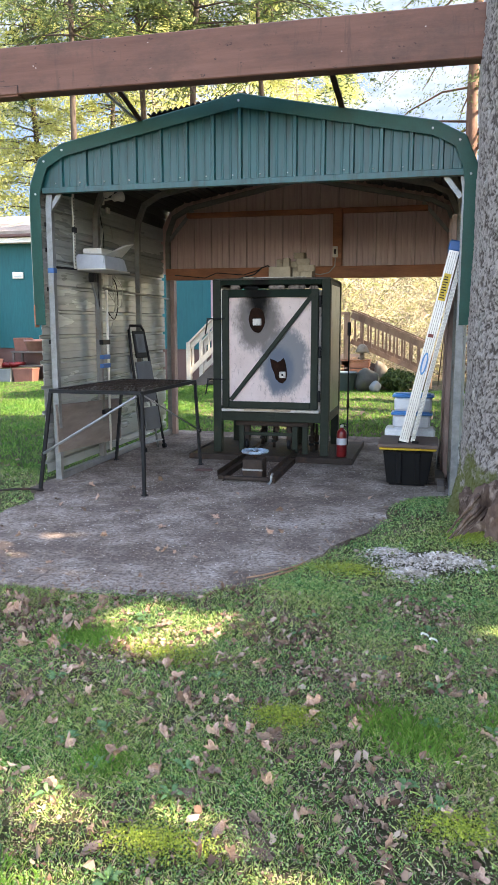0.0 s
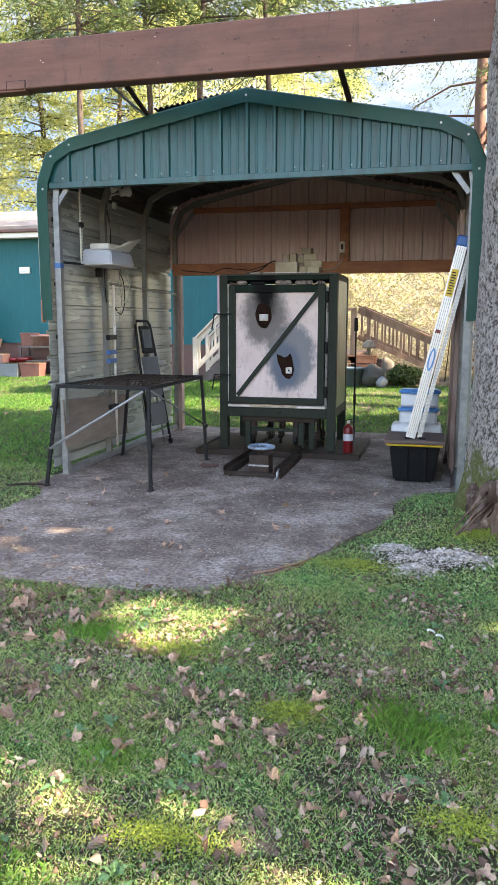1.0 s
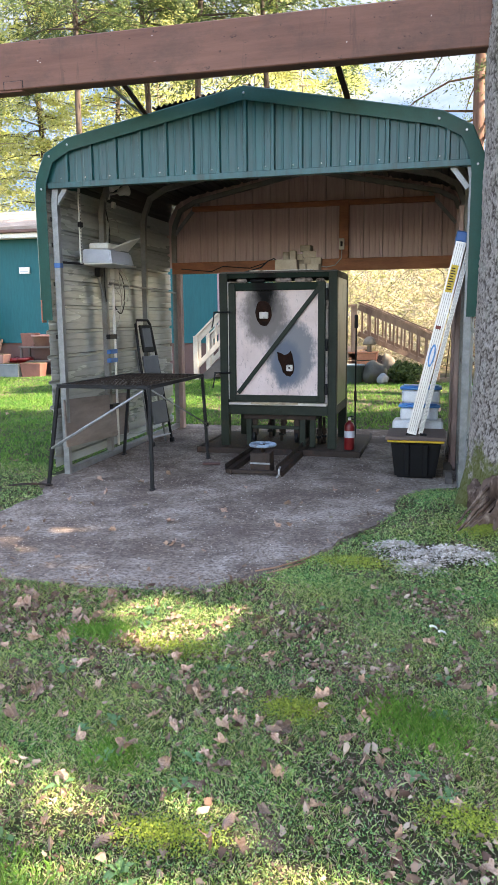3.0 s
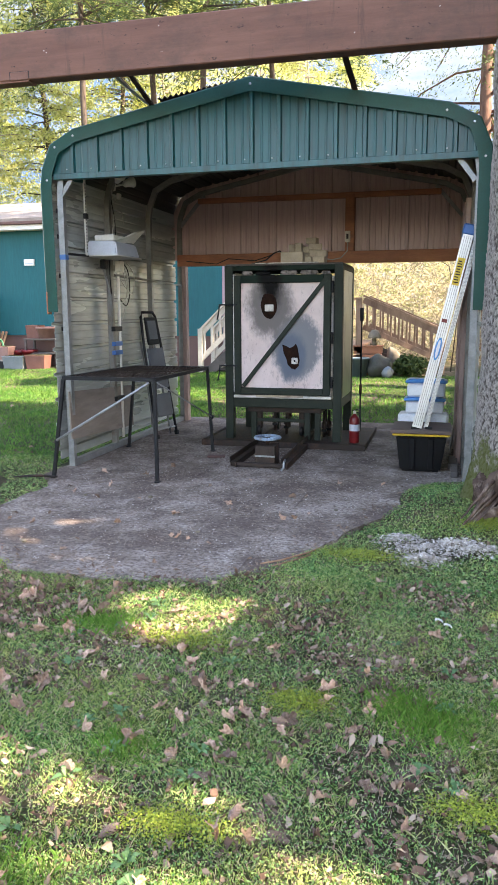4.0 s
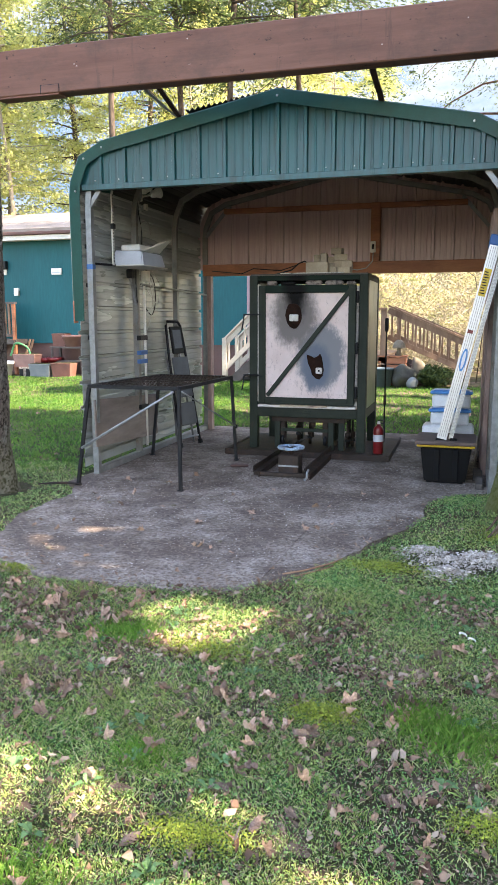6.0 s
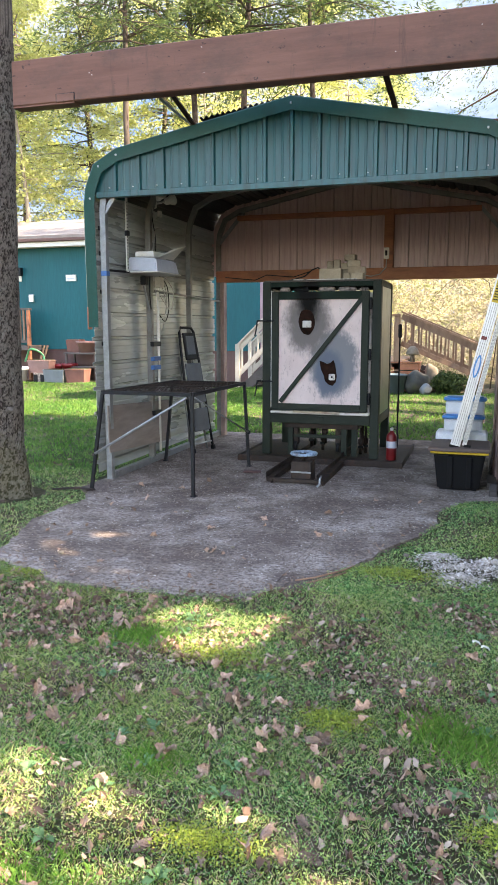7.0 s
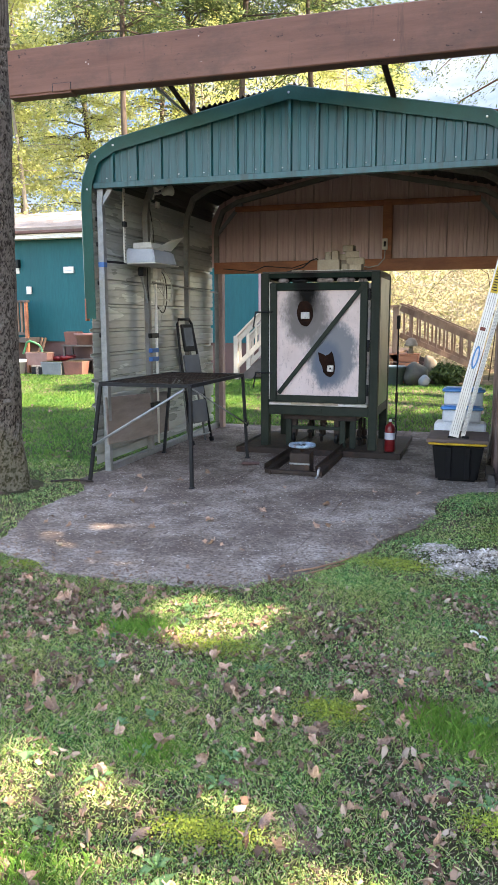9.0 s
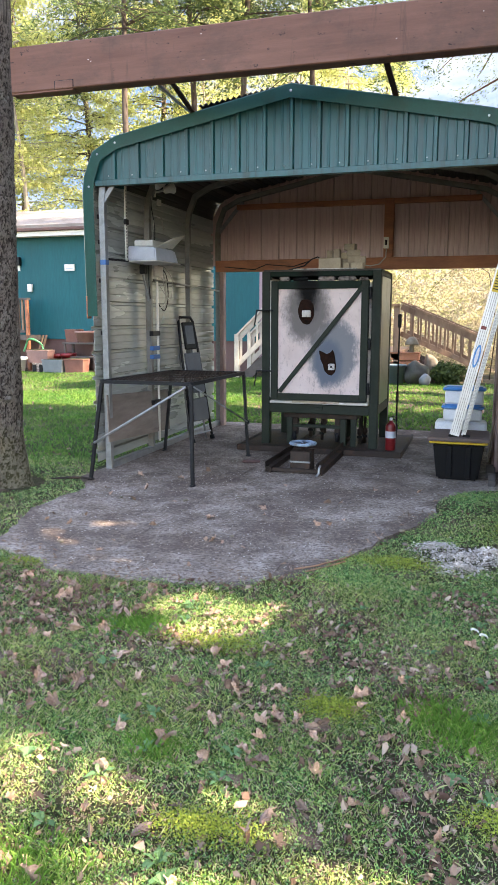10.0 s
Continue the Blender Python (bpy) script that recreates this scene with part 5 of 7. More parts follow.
planter(-6.22, -0.75, 0.78, 0.35, 0.27, M_PINKPOT, "long pale pink planter trough with dark soil", 0.22)
planter(-5.58, -0.9, 0.72, 0.35, 0.28, M_GREYPOT, "long dark grey planter trough")
planter(-4.85, -0.85, 0.68, 0.35, 0.3, M_TERRA, "terracotta planter trough on the bare soil")
planter(-3.3, -0.8, 1.1, 0.4, 0.3, M_TERRA, "terracotta planter trough by the skirting")
pot(-5.78, -0.42, 0.17, 0.42, M_RED, "glossy red flower pot")
pot(-5.45, -0.42, 0.19, 0.44, M_RED, "glossy red flower pot")
pot(-6.85, -1.0, 0.2, 0.36, M_PALEPLASTIC, "pale plastic bucket by the planters")
stand = thing("potting_bench", hp(-4.8, -0.4, 0.0), "low dark potting bench beside the house", "bench")
part("top", boxed(-5.52, -0.62, 0.66, -4.3, -0.1, 0.7, 0.005, HM), M_BOARD, stand)
for x in (-5.45, -4.4):
    for y in (-0.58, -0.16):
        part("leg", boxed(x - 0.03, y - 0.03, 0.0, x + 0.03, y + 0.03, 0.66, 0.004, HM), M_BOARD, stand)
part("shelf", boxed(-5.48, -0.58, 0.34, -4.35, -0.14, 0.37, 0.004, HM), M_BOARD, stand)
planter(-5.25, -0.36, 0.46, 0.32, 0.27, M_TERRA, "terracotta planter on the potting bench", 0.7)
pot(-4.82, -0.4, 0.24, 0.27, M_PINKPOT, "wide tan clay bowl on the potting bench", 0.7)
pot(-3.7, -0.36, 0.26, 0.4, M_TERRA, "terracotta pot beside the bench", 0.0)
block = thing("cinder_block", hp(-6.2, -0.75, 0.0), "grey cinder block propping a planter", "block", group="cinder blocks")
part("block", boxed(-6.4, -0.93, -0.03, -6.0, -0.6, 0.22, 0.006, HM), M_CONCRETE, block)
# hollow cores drawn as black plates, the shade inside put into colour
for dx in (-0.12, 0.12):
    part("core", boxed(-6.2 + dx - 0.07, -0.936, 0.0, -6.2 + dx + 0.07, -0.93, 0.18, 0.0, HM), M_BLACK, block)
coil = bmesh.new()
ring = [hp(-6.55 + 0.36 * math.cos(a), -0.7 + 0.08 * math.sin(3 * a), 0.42 + 0.36 * math.sin(a)) for a in [i * 0.3 for i in range(11)]]
sweep(coil, ring, 0.05, None, 8)
single("garden_hose", coil, M_HOSE, "green garden hose looped over a bucket", "hose", smooth=True)
for x in (-6.72, -6.6):
    single("garden_stake", swept([hp(x, -0.5, 0.0), hp(x + 0.12, -0.1, 0.85)], 0.04), M_DECK, "weathered timber stake leaning on the house", "stake", group="stakes")

# small landing of the house's own side door
landing = thing("porch", hp(-7.2, -0.3, 0.0), "weathered porch with a slatted rail beside the house", "porch")
part("platform", boxed(-9.0, -0.6, 0.74, -6.72, -0.04, 0.86, 0.005, HM), M_BOARD, landing)
for x in (-6.8, -7.8, -8.9):
    part("post", boxed(x - 0.05, -0.6, -0.05, x + 0.05, -0.52, 1.7, 0.005, HM), M_CEDAR, landing, "orange-brown post")
part("handrail", boxed(-9.0, -0.62, 1.7, -6.72, -0.48, 1.75, 0.005, HM), M_BOARD, landing)
part("bottom_rail", boxed(-9.0, -0.59, 0.92, -6.86, -0.53, 0.99, 0.005, HM), M_BOARD, landing)
for i in range(13):
    x = -8.75 + i * 0.145
    part("slat", boxed(x, -0.58, 0.99, x + 0.07, -0.54, 1.7, 0.003, HM), M_DECK, landing)

# ---- deck and its stairs behind the carport ----
deck = thing("deck", (0.2, 10.2, 0.0), "weathered timber deck with stairs down both sides", "deck")
DZ = 0.72
part("platform", boxed(-0.9, 9.2, DZ - 0.12, 1.75, 12.0, DZ, 0.005), M_DECK, deck)
for x in (-0.85, 0.4, 1.7):
    part("post", boxed(x - 0.05, 9.2, -0.05, x + 0.05, 9.3, DZ + 0.95, 0.005), M_DECK, deck)
part("deck_rail", boxed(-0.9, 9.18, DZ + 0.9, 1.75, 9.32, DZ + 0.95, 0.005), M_DECK, deck, "weathered cap rail")
for i in range(18):
    x = -0.75 + i * 0.14
    part("picket", boxed(x, 9.23, DZ - 0.1, x + 0.07, 9.26, DZ + 0.9, 0.003), M_DECK, deck)


def stair(x0, x1, y0, y1, dx_sign, n=4, timber=M_DECK):
    run = (x1 - x0) / n
    for i in range(n):
        z = DZ - (i + 1) * DZ / (n + 0.6)
        part("tread", boxed(min(x0 + run * i, x0 + run * (i + 1)), y0, z - 0.04, max(x0 + run * i, x0 + run * (i + 1)), y1, z, 0.004), timber, deck)
    for y in (y0, y1):
        for pz, w in ((0.9, 0.12), (0.36, 0.1)):
            part("stair_rail", swept([(x0, y, DZ + pz), (x1, y, pz + 0.04)], 0.045, w, up=(0, 0, 1)), timber, deck, "sloping stair rail")
        part("stringer", swept([(x0, y, DZ - 0.12), (x1, y, 0.0)], 0.045, 0.2, up=(0, 0, 1)), M_BOARD, deck, "dark stair stringer")
        part("cap_rail", swept([(x0, y, DZ + 0.99), (x1, y, 1.03)], 0.13, 0.035), timber, deck, "sloping cap rail")
        for i in range(int(abs(x1 - x0) / 0.16)):
            x = x0 + (x1 - x0) * (i + 0.5) / int(abs(x1 - x0) / 0.16)
            k = (x - x0) / (x1 - x0)
            part("baluster", boxed(x - 0.02, y - 0.02, DZ * (1 - k) + 0.36, x + 0.02, y + 0.02, DZ * (1 - k) + 0.96, 0.002), timber, deck)
        part("newel", boxed(x1 - 0.05, y - 0.05, -0.05, x1 + 0.05, y + 0.05, 1.05, 0.005), timber, deck)


stair(1.75, 3.35, 9.5, 10.8, 1, 5)
# left stairs in a paler timber, sunlight put into the colour
stair(-0.9, -1.6, 9.0, 9.9, -1, 4, surf("sunlit_pale_timber", (0.42, 0.37, 0.3), (0.56, 0.5, 0.42), 7, 0.75, 0, 0.2, 50))

# things below the deck
def boulder(x, y, r, seed, material, label, squash=0.8):
    bm = bmesh.new()
    bmesh.ops.create_icosphere(bm, subdivisions=3, radius=1.0)
    for v in bm.verts:
        k = 1 + 0.25 * noise.noise(v.co * 1.3 + Vector((seed, 0, 0))) + 0.08 * noise.noise(v.co * 4 + Vector((seed, 3, 0)))
        v.co = Vector((x, y, rise(x, y) + r * squash * 0.85)) + Vector((v.co.x * r * k, v.co.y * r * k, v.co.z * r * squash * k))
    single("boulder", bm, material, label, "rock", group="rocks by the deck", smooth=True)


M_STONE = surf("mossy_stone", (0.025, 0.026, 0.022), (0.065, 0.066, 0.055), 5, 0.9, 0, 0.4, 30, stain=(0.04, 0.05, 0.022), stain_scale=4)
M_PALESTONE = surf("pale_stone", (0.13, 0.105, 0.075), (0.24, 0.2, 0.15), 5, 0.9, 0, 0.3, 30)
boulder(2.12, 8.95, 0.25, 1, M_STONE, "round mossy boulder beside the deck", 0.95)
boulder(2.32, 8.78, 0.11, 4, M_GREYPOT, "pale grey stone leaning on a boulder", 1.1)
boulder(1.62, 9.0, 0.11, 7, M_PALESTONE, "pale stone under the deck rail", 1.0)
boulder(2.36, 9.5, 0.16, 9, M_PALESTONE, "tall tan stone beside the stairs", 1.9)
boulder(1.5, 8.9, 0.12, 12, M_PALESTONE, "pale stone by the deck", 1.3)
crate = thing("wooden_crate", (1.9, 9.3, rise(1.9, 9.3)), "low orange-brown timber crate beside the deck", "crate")
for z in (0.0, 0.15, 0.3, 0.45):
    part("board", boxed(1.6, 9.2, 0.1 + z, 2.15, 9.225, 0.23 + z, 0.004), M_CEDAR, crate)
    part("board", boxed(2.125, 9.225, 0.1 + z, 2.15, 9.6, 0.23 + z, 0.004), M_CEDAR, crate)
part("lid", boxed(1.58, 9.18, 0.685, 2.17, 9.62, 0.71, 0.004), M_CEDAR, crate)
mush = thing("garden_ornament", (2.0, 9.32, 0.71), "tan mushroom-shaped garden ornament standing on the crate", "ornament")
part("stem", lathe([(0.055, 0.0), (0.045, 0.1), (0.04, 0.16)], (2.0, 9.32, 0.71), 14), M_PALESTONE, mush, smooth=True)
part("cap", lathe([(0.04, 0.14), (0.13, 0.145), (0.14, 0.17), (0.1, 0.26), (0.05, 0.31), (0.01, 0.315)], (2.0, 9.32, 0.71), 18), M_PALESTONE, mush, smooth=True)
tub = thing("garden_tub", (1.72, 8.85, 0.0), "blue-grey plastic garden tub on the grass", "tub")
part("tub", lathe([(0.18, -0.02), (0.22, 0.34), (0.24, 0.34), (0.24, 0.37), (0.2, 0.37), (0.19, 0.2)], (1.72, 8.85, rise(1.72, 8.85)), 20), surf("slate_plastic", (0.06, 0.1, 0.12), (0.09, 0.13, 0.15), 6, 0.5), tub, smooth=True)


# ---- woods ----
def unit(a):
    return a / np.maximum(np.linalg.norm(a, axis=-1, keepdims=True), 1e-9)


def crown_leaves(rng, height, spread, base, n_limbs, per_limb, leaf, droop, width, slim):
    """Leaf sprays in tufts along limbs that leave the trunk at all sides; an array of corner points."""
    k = rng.random(n_limbs)
    z0 = base + (height - base) * k
    length = spread * (1 - k) ** 0.7 * rng.uniform(0.55, 1.15, n_limbs) + 0.4
    ang = rng.random(n_limbs) * 2 * np.pi
    tufts = 9
    tt = np.linspace(0.25, 1.0, tufts)[None, :] + rng.normal(0, 0.05, (n_limbs, tufts))
    ts = rng.normal(0, width, (n_limbs, tufts)) * (0.3 + tt)
    pick = rng.integers(0, tufts, (n_limbs, per_limb))
    t = np.take_along_axis(tt, pick, 1) + rng.normal(0, 0.055, (n_limbs, per_limb))
    side = np.take_along_axis(ts, pick, 1) + rng.normal(0, 0.13 + width * 0.2, (n_limbs, per_limb))
    r = length[:, None] * t
    x = r * np.cos(ang)[:, None] - side * np.sin(ang)[:, None]
    y = r * np.sin(ang)[:, None] + side * np.cos(ang)[:, None]
    z = z0[:, None] + 0.25 * r - droop * r ** 2 / np.maximum(length[:, None], 0.5) + rng.normal(0, 0.1, r.shape) - np.abs(side) * 0.3
    c = np.stack([x, y, z], -1).reshape(-1, 3)
    n = len(c)
    d = unit(np.stack([np.cos(ang)[:, None] + rng.normal(0, 0.6, r.shape), np.sin(ang)[:, None] + rng.normal(0, 0.6, r.shape), rng.normal(-0.35, 0.5, r.shape)], -1).reshape(-1, 3))
    u = unit(np.cross(d, rng.normal(0, 1, (n, 3))))
    s = leaf * rng.uniform(0.5, 1.4, (n, 1))
    w = s * rng.uniform(slim * 0.6, slim * 1.3, (n, 1))
    return np.stack([c - d * s * 0.5, c + u * w, c + d * s * 0.5, c - u * w], 1), (z0, length, ang)


def limbs_bm(height, trunk_r, seed, droop, z0, length, ang, lean=0.15):
    bm = bmesh.new()
    bends = [(lean * math.sin(i * 0.9 + seed), lean * math.cos(i * 0.7 + seed), height * i / 8 - 0.1) for i in range(9)]
    sweep(bm, bends, trunk_r * 2, None, 10, taper=[1.25] + [1 - 0.11 * i for i in range(1, 9)])
    for L, a, z, full in zip(length * 0.85, ang, z0, length):
        p = [(r * math.cos(a), r * math.sin(a), z + 0.25 * r - droop * r * r / max(full, 0.5)) for r in (0, L * 0.35, L * 0.7, L)]
        sweep(bm, p, 0.03 + trunk_r * 0.13, None, 4, taper=(1, 0.7, 0.45, 0.15))
    return bm


def wood_tree(seed, height, spread, base, trunk_r, leafing, n_limbs, per_limb, leaf, droop, label, name, width=0.35, slim=0.3, bark=None, spot=(0, 0), gaps=()):
    rng = np.random.default_rng(seed)
    pts, (z0, length, ang) = crown_leaves(rng, height, spread, base, n_limbs, per_limb, leaf, droop, width, slim)
    # leaves that would shade a chosen sun patch are left out
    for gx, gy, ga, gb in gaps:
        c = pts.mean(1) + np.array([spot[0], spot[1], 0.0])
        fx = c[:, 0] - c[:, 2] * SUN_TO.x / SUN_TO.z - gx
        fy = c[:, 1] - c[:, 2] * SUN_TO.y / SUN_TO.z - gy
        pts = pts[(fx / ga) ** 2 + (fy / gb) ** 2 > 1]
    tree = thing(name, (0, 0, 0), label, "tree", group="trees of the wood")
    part("trunk", limbs_bm(height, trunk_r, seed, droop, z0, length, ang), bark or M_BARKFAR, tree, smooth=True)
    part("crown", quads_mesh("crown", pts.reshape(-1, 3), 4, leafing), None, tree)
    tree.location = (*spot, -0.05)
    return tree


M_PALEBARK = surf("pale_alder_bark", (0.2, 0.17, 0.13), (0.34, 0.3, 0.24), 8, 0.9, 0, 0.5, 25, (1, 1, 0.4), spec=0.1)
M_REDBARK = surf("reddish_trunk_bark", (0.1, 0.055, 0.042), (0.19, 0.115, 0.09), 9, 0.95, 0, 0.8, 20, (1, 1, 0.3), spec=0.1)
# bright copy of the fir needles, sunlight put into the tones
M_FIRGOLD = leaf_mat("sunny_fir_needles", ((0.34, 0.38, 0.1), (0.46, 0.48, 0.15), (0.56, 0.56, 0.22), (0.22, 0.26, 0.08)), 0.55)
EYE = Vector((3.43, -6.25, 0))


def polar(yaw, dist):
    a = radians(90 + yaw)
    return EYE.x + dist * math.cos(a), EYE.y + dist * math.sin(a)


def place_at(yaw, dist, scale, turn, source):
    x, y = polar(yaw, dist)
    c = copy_thing(source, Matrix.Translation((x, y, -0.05)) @ Matrix.Rotation(radians(turn), 4, "Z"))
    c.scale = (scale, scale, scale)


fir = wood_tree(3, 22, 3.8, 9.2, 0.13, M_FIR, 130, 320, 0.165, 0.6, "dark green fir with drooping boughs", "fir_tree", 0.4, 0.11, spot=polar(17.6, 23))
gold = wood_tree(5, 17, 3.2, 1.5, 0.16, M_FIRGOLD, 130, 260, 0.145, 0.4, "young fir with sunlit yellow-green put into its needles", "fir_tree", 0.5, 0.15, spot=polar(29, 30))
spring = wood_tree(8, 13, 4.0, 1.0, 0.12, M_SPRING, 110, 250, 0.095, 0.12, "broadleaf tree in yellow-green spring leaf", "leafy_tree", 0.9, 0.4, bark=M_PALEBARK, spot=polar(35, 27))
for yaw, dist, scale, turn in ((26, 36, 1.0, 150), (20.5, 30, 1.0, 220), (14, 33, 1.05, 300), (10.5, 27, 0.8, 20), (5.5, 31, 0.62, 90), (0.5, 33, 0.5, 160), (-4, 34, 0.5, 230), (40, 30, 1.1, 200)):
    place_at(yaw, dist, scale, turn, spring)
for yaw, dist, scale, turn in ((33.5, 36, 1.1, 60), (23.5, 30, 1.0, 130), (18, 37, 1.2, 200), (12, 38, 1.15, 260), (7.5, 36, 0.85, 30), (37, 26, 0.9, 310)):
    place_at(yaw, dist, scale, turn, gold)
for yaw, dist, scale, turn in ((26, 21, 0.85, 70), (21.5, 25, 1.0, 200), (12.8, 24, 0.95, 140)):
    place_at(yaw, dist, scale, turn, fir)
bare = wood_tree(21, 20, 4.4, 3.0, 0.2, M_FIR, 80, 620, 0.085, 0.5, "tall reddish fir trunk with sparse boughs", "fir_tree", 0.25, 0.15, bark=M_REDBARK, spot=polar(-2.3, 21))
thin = wood_tree(24, 12, 1.6, 2.0, 0.1, M_SPRING, 26, 240, 0.085, 0.1, "slender pale alder stem with few leaves", "alder_tree", 0.5, 0.4, bark=M_PALEBARK, spot=polar(33.6, 24))

# unseen trees added sunward to shade the yard, crowns opened where sun patches fall
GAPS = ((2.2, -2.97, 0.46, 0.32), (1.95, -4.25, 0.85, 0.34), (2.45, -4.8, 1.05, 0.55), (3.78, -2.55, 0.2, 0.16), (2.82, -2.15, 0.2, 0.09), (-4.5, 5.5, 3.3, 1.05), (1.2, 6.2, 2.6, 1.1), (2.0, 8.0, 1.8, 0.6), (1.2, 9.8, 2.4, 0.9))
M_SHADE = leaf_mat("shading_boughs", ((0.03, 0.06, 0.02), (0.05, 0.09, 0.03)), 0.25)
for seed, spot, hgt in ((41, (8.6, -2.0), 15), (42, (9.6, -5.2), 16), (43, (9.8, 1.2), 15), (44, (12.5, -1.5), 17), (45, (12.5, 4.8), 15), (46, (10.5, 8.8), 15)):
    wood_tree(seed, hgt, 3.4, 1.2, 0.25, M_SHADE, 140, 78, 0.34, 0.4, "unseen fir added at the yard's edge to cast shade", "fir_tree", 0.5, 0.35, spot=spot, gaps=GAPS)
# added to shade the house front; only its boughs reach into view
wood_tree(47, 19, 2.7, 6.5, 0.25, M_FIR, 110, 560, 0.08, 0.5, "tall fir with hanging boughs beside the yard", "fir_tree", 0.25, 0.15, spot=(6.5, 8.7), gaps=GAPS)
# pale blue sky with thin cloud, far beyond the wood
m_sky, n, l, b = tree_of("hazy_blue_sky")
cloud = noise_node(n, l, 0.011, 6, (1, 1, 2.2), 0.6)
em = n.new("ShaderNodeEmission")
l.new(ramp_node(n, l, cloud.outputs[0], ((0.4, (0.27, 0.5, 0.95)), (0.66, (0.86, 0.95, 1.0)))).outputs[0], em.inputs["Color"])
em.inputs["Strength"].default_value = SKY_GLOW
l.new(em.outputs[0], n["Material Output"].inputs["Surface"])
bm = bmesh.new()
rows = [[bm.verts.new((EYE.x + 480 * math.cos(radians(a)), EYE.y + 480 * math.sin(radians(a)), z)) for a in range(70, 146, 4)] for z in (-2, 100, 200, 330)]
for p, q in zip(rows, rows[1:]):
    for i in range(len(p) - 1):
        bm.faces.new((p[i], p[i + 1], q[i + 1], q[i]))
single("backdrop", bm, m_sky, "pale blue sky with thin white cloud", "sky", kind="structure", smooth=True)

# pale brushwood behind the stairs
M_TWIG = surf("pale_brush_twigs", (0.3, 0.25, 0.17), (0.46, 0.4, 0.29), 3, 0.9, 0, 0.0, 30, spec=0.1)
rng = np.random.default_rng(77)
n = 26000
yaw = np.radians(90 + rng.uniform(-9, 13, n))
dist = rng.uniform(19, 27, n)
c = np.stack([EYE.x + dist * np.cos(yaw), EYE.y + dist * np.sin(yaw), rng.random(n) ** 1.3 * 3.4], -1)
d = unit(rng.normal(0, 1, (n, 3)) * [1, 1, 0.8] + [0.2, 0, 0.4])
u = unit(np.cross(d, rng.normal(0, 1, (n, 3))))
s = rng.uniform(0.15, 0.6, (n, 1))
w = rng.uniform(0.003, 0.01, (n, 1))
pts = np.stack([c - d * s * 0.5 - u * w, c - d * s * 0.5 + u * w, c + d * s * 0.5 + u * w * 0.4, c + d * s * 0.5 - u * w * 0.4], 1).reshape(-1, 3)
brush = new("brushwood", quads_mesh("brushwood", pts, 4, M_TWIG))
tagged(brush, "tangle of pale leafless brushwood behind the yard", "brush", kind="stuff")
n = 15000
yaw = np.radians(90 + rng.uniform(-9, 13, n))
dist = rng.uniform(20, 30, n)
c = np.stack([EYE.x + dist * np.cos(yaw), EYE.y + dist * np.sin(yaw), rng.random(n) * 3.6], -1)
d, u = unit(rng.normal(0, 1, (n, 3))), None
u = unit(np.cross(d, rng.normal(0, 1, (n, 3))))
s = rng.uniform(0.025, 0.07, (n, 1))
pts = np.stack([c - d * s, c + u * s * 0.6, c + d * s, c - u * s * 0.6], 1).reshape(-1, 3)
tagged(new("brush_leaves", quads_mesh("brush_leaves", pts, 4, leaf_mat("pale_brush_leaves", ((0.5, 0.44, 0.26), (0.4, 0.42, 0.17), (0.54, 0.46, 0.33)), 0.5))), "pale yellow leaves among the brushwood", "brush", kind="stuff")
for k in range(0, 4, 2):
    x, y = polar(-3.5 + k * 1.6, 16.5 + 0.7 * (k % 2))
    # arching bare stems rise from the ground
    stem = [(x, y, 0.0), (x + 0.1, y, 1.2), (x - 0.1, y, 2.3)] + [(x - 0.1 - 0.35 * i, y, 2.3 + 0.3 * i - 0.06 * i * i) for i in range(1, 7)]
    single("bare_stem", swept(stem, 0.024, None, 6, taper=[1 - 0.09 * i for i in range(9)]), M_BARKFAR, "thin bare arching stem behind the deck", "stem", group="bare stems", smooth=True)


def shrub(x, y, r, h, seed, leafing, label):
    rg = np.random.default_rng(seed)
    n = 1800
    v = unit(rg.normal(0, 1, (n, 3))) * (rg.random((n, 1)) ** 0.4)
    lump = 1 + 0.25 * np.sin(v[:, :1] * 5 + seed) * np.cos(v[:, 1:2] * 4)
    c = np.array([x, y, rise(x, y) + h * 0.5]) + v * lump * [r, r, h * 0.5]
    d = unit(rg.normal(0, 1, (n, 3)))
    u = unit(np.cross(d, rg.normal(0, 1, (n, 3))))
    s = rg.uniform(0.02, 0.05, (n, 1))
    t = thing("shrub", (x, y, 0), label, "shrub")
    bm = bmesh.new()
    for k in range(7):
        a = k * 0.9
        sweep(bm, [(x, y, -0.03), (x + 0.3 * r * math.cos(a), y + 0.3 * r * math.sin(a), h * 0.4), (x + 0.7 * r * math.cos(a), y + 0.7 * r * math.sin(a), h * 0.8)], 0.02, None, 5, taper=(1, 0.7, 0.3))
    part("stems", bm, M_BARKFAR, t)
    part("leaves", quads_mesh("leaves", np.stack([c - d * s, c + u * s * 0.6, c + d * s, c - u * s * 0.6], 1).reshape(-1, 3), 4, leafing), None, t)


shrub(2.75, 9.15, 0.38, 0.42, 3, M_FIR, "low dark evergreen shrub by the stairs")

# ---- ground cover ----
POLY = np.array(SLAB_EDGE)


def on_slab(x, y, grow=0.0):
    inside = np.zeros(x.shape, bool)
    px, py = POLY[:, 0], POLY[:, 1]
    cx, cy = 1.8, 0.4
    xs, ys = cx + (x - cx) * (1 + grow), cy + (y - cy) * (1 + grow)
    j = len(POLY) - 1
    for i in range(len(POLY)):
        hit = ((py[i] > ys) != (py[j] > ys)) & (xs < (px[j] - px[i]) * (ys - py[i]) / (py[j] - py[i] + 1e-12) + px[i])
        inside ^= hit
        j = i
    return inside


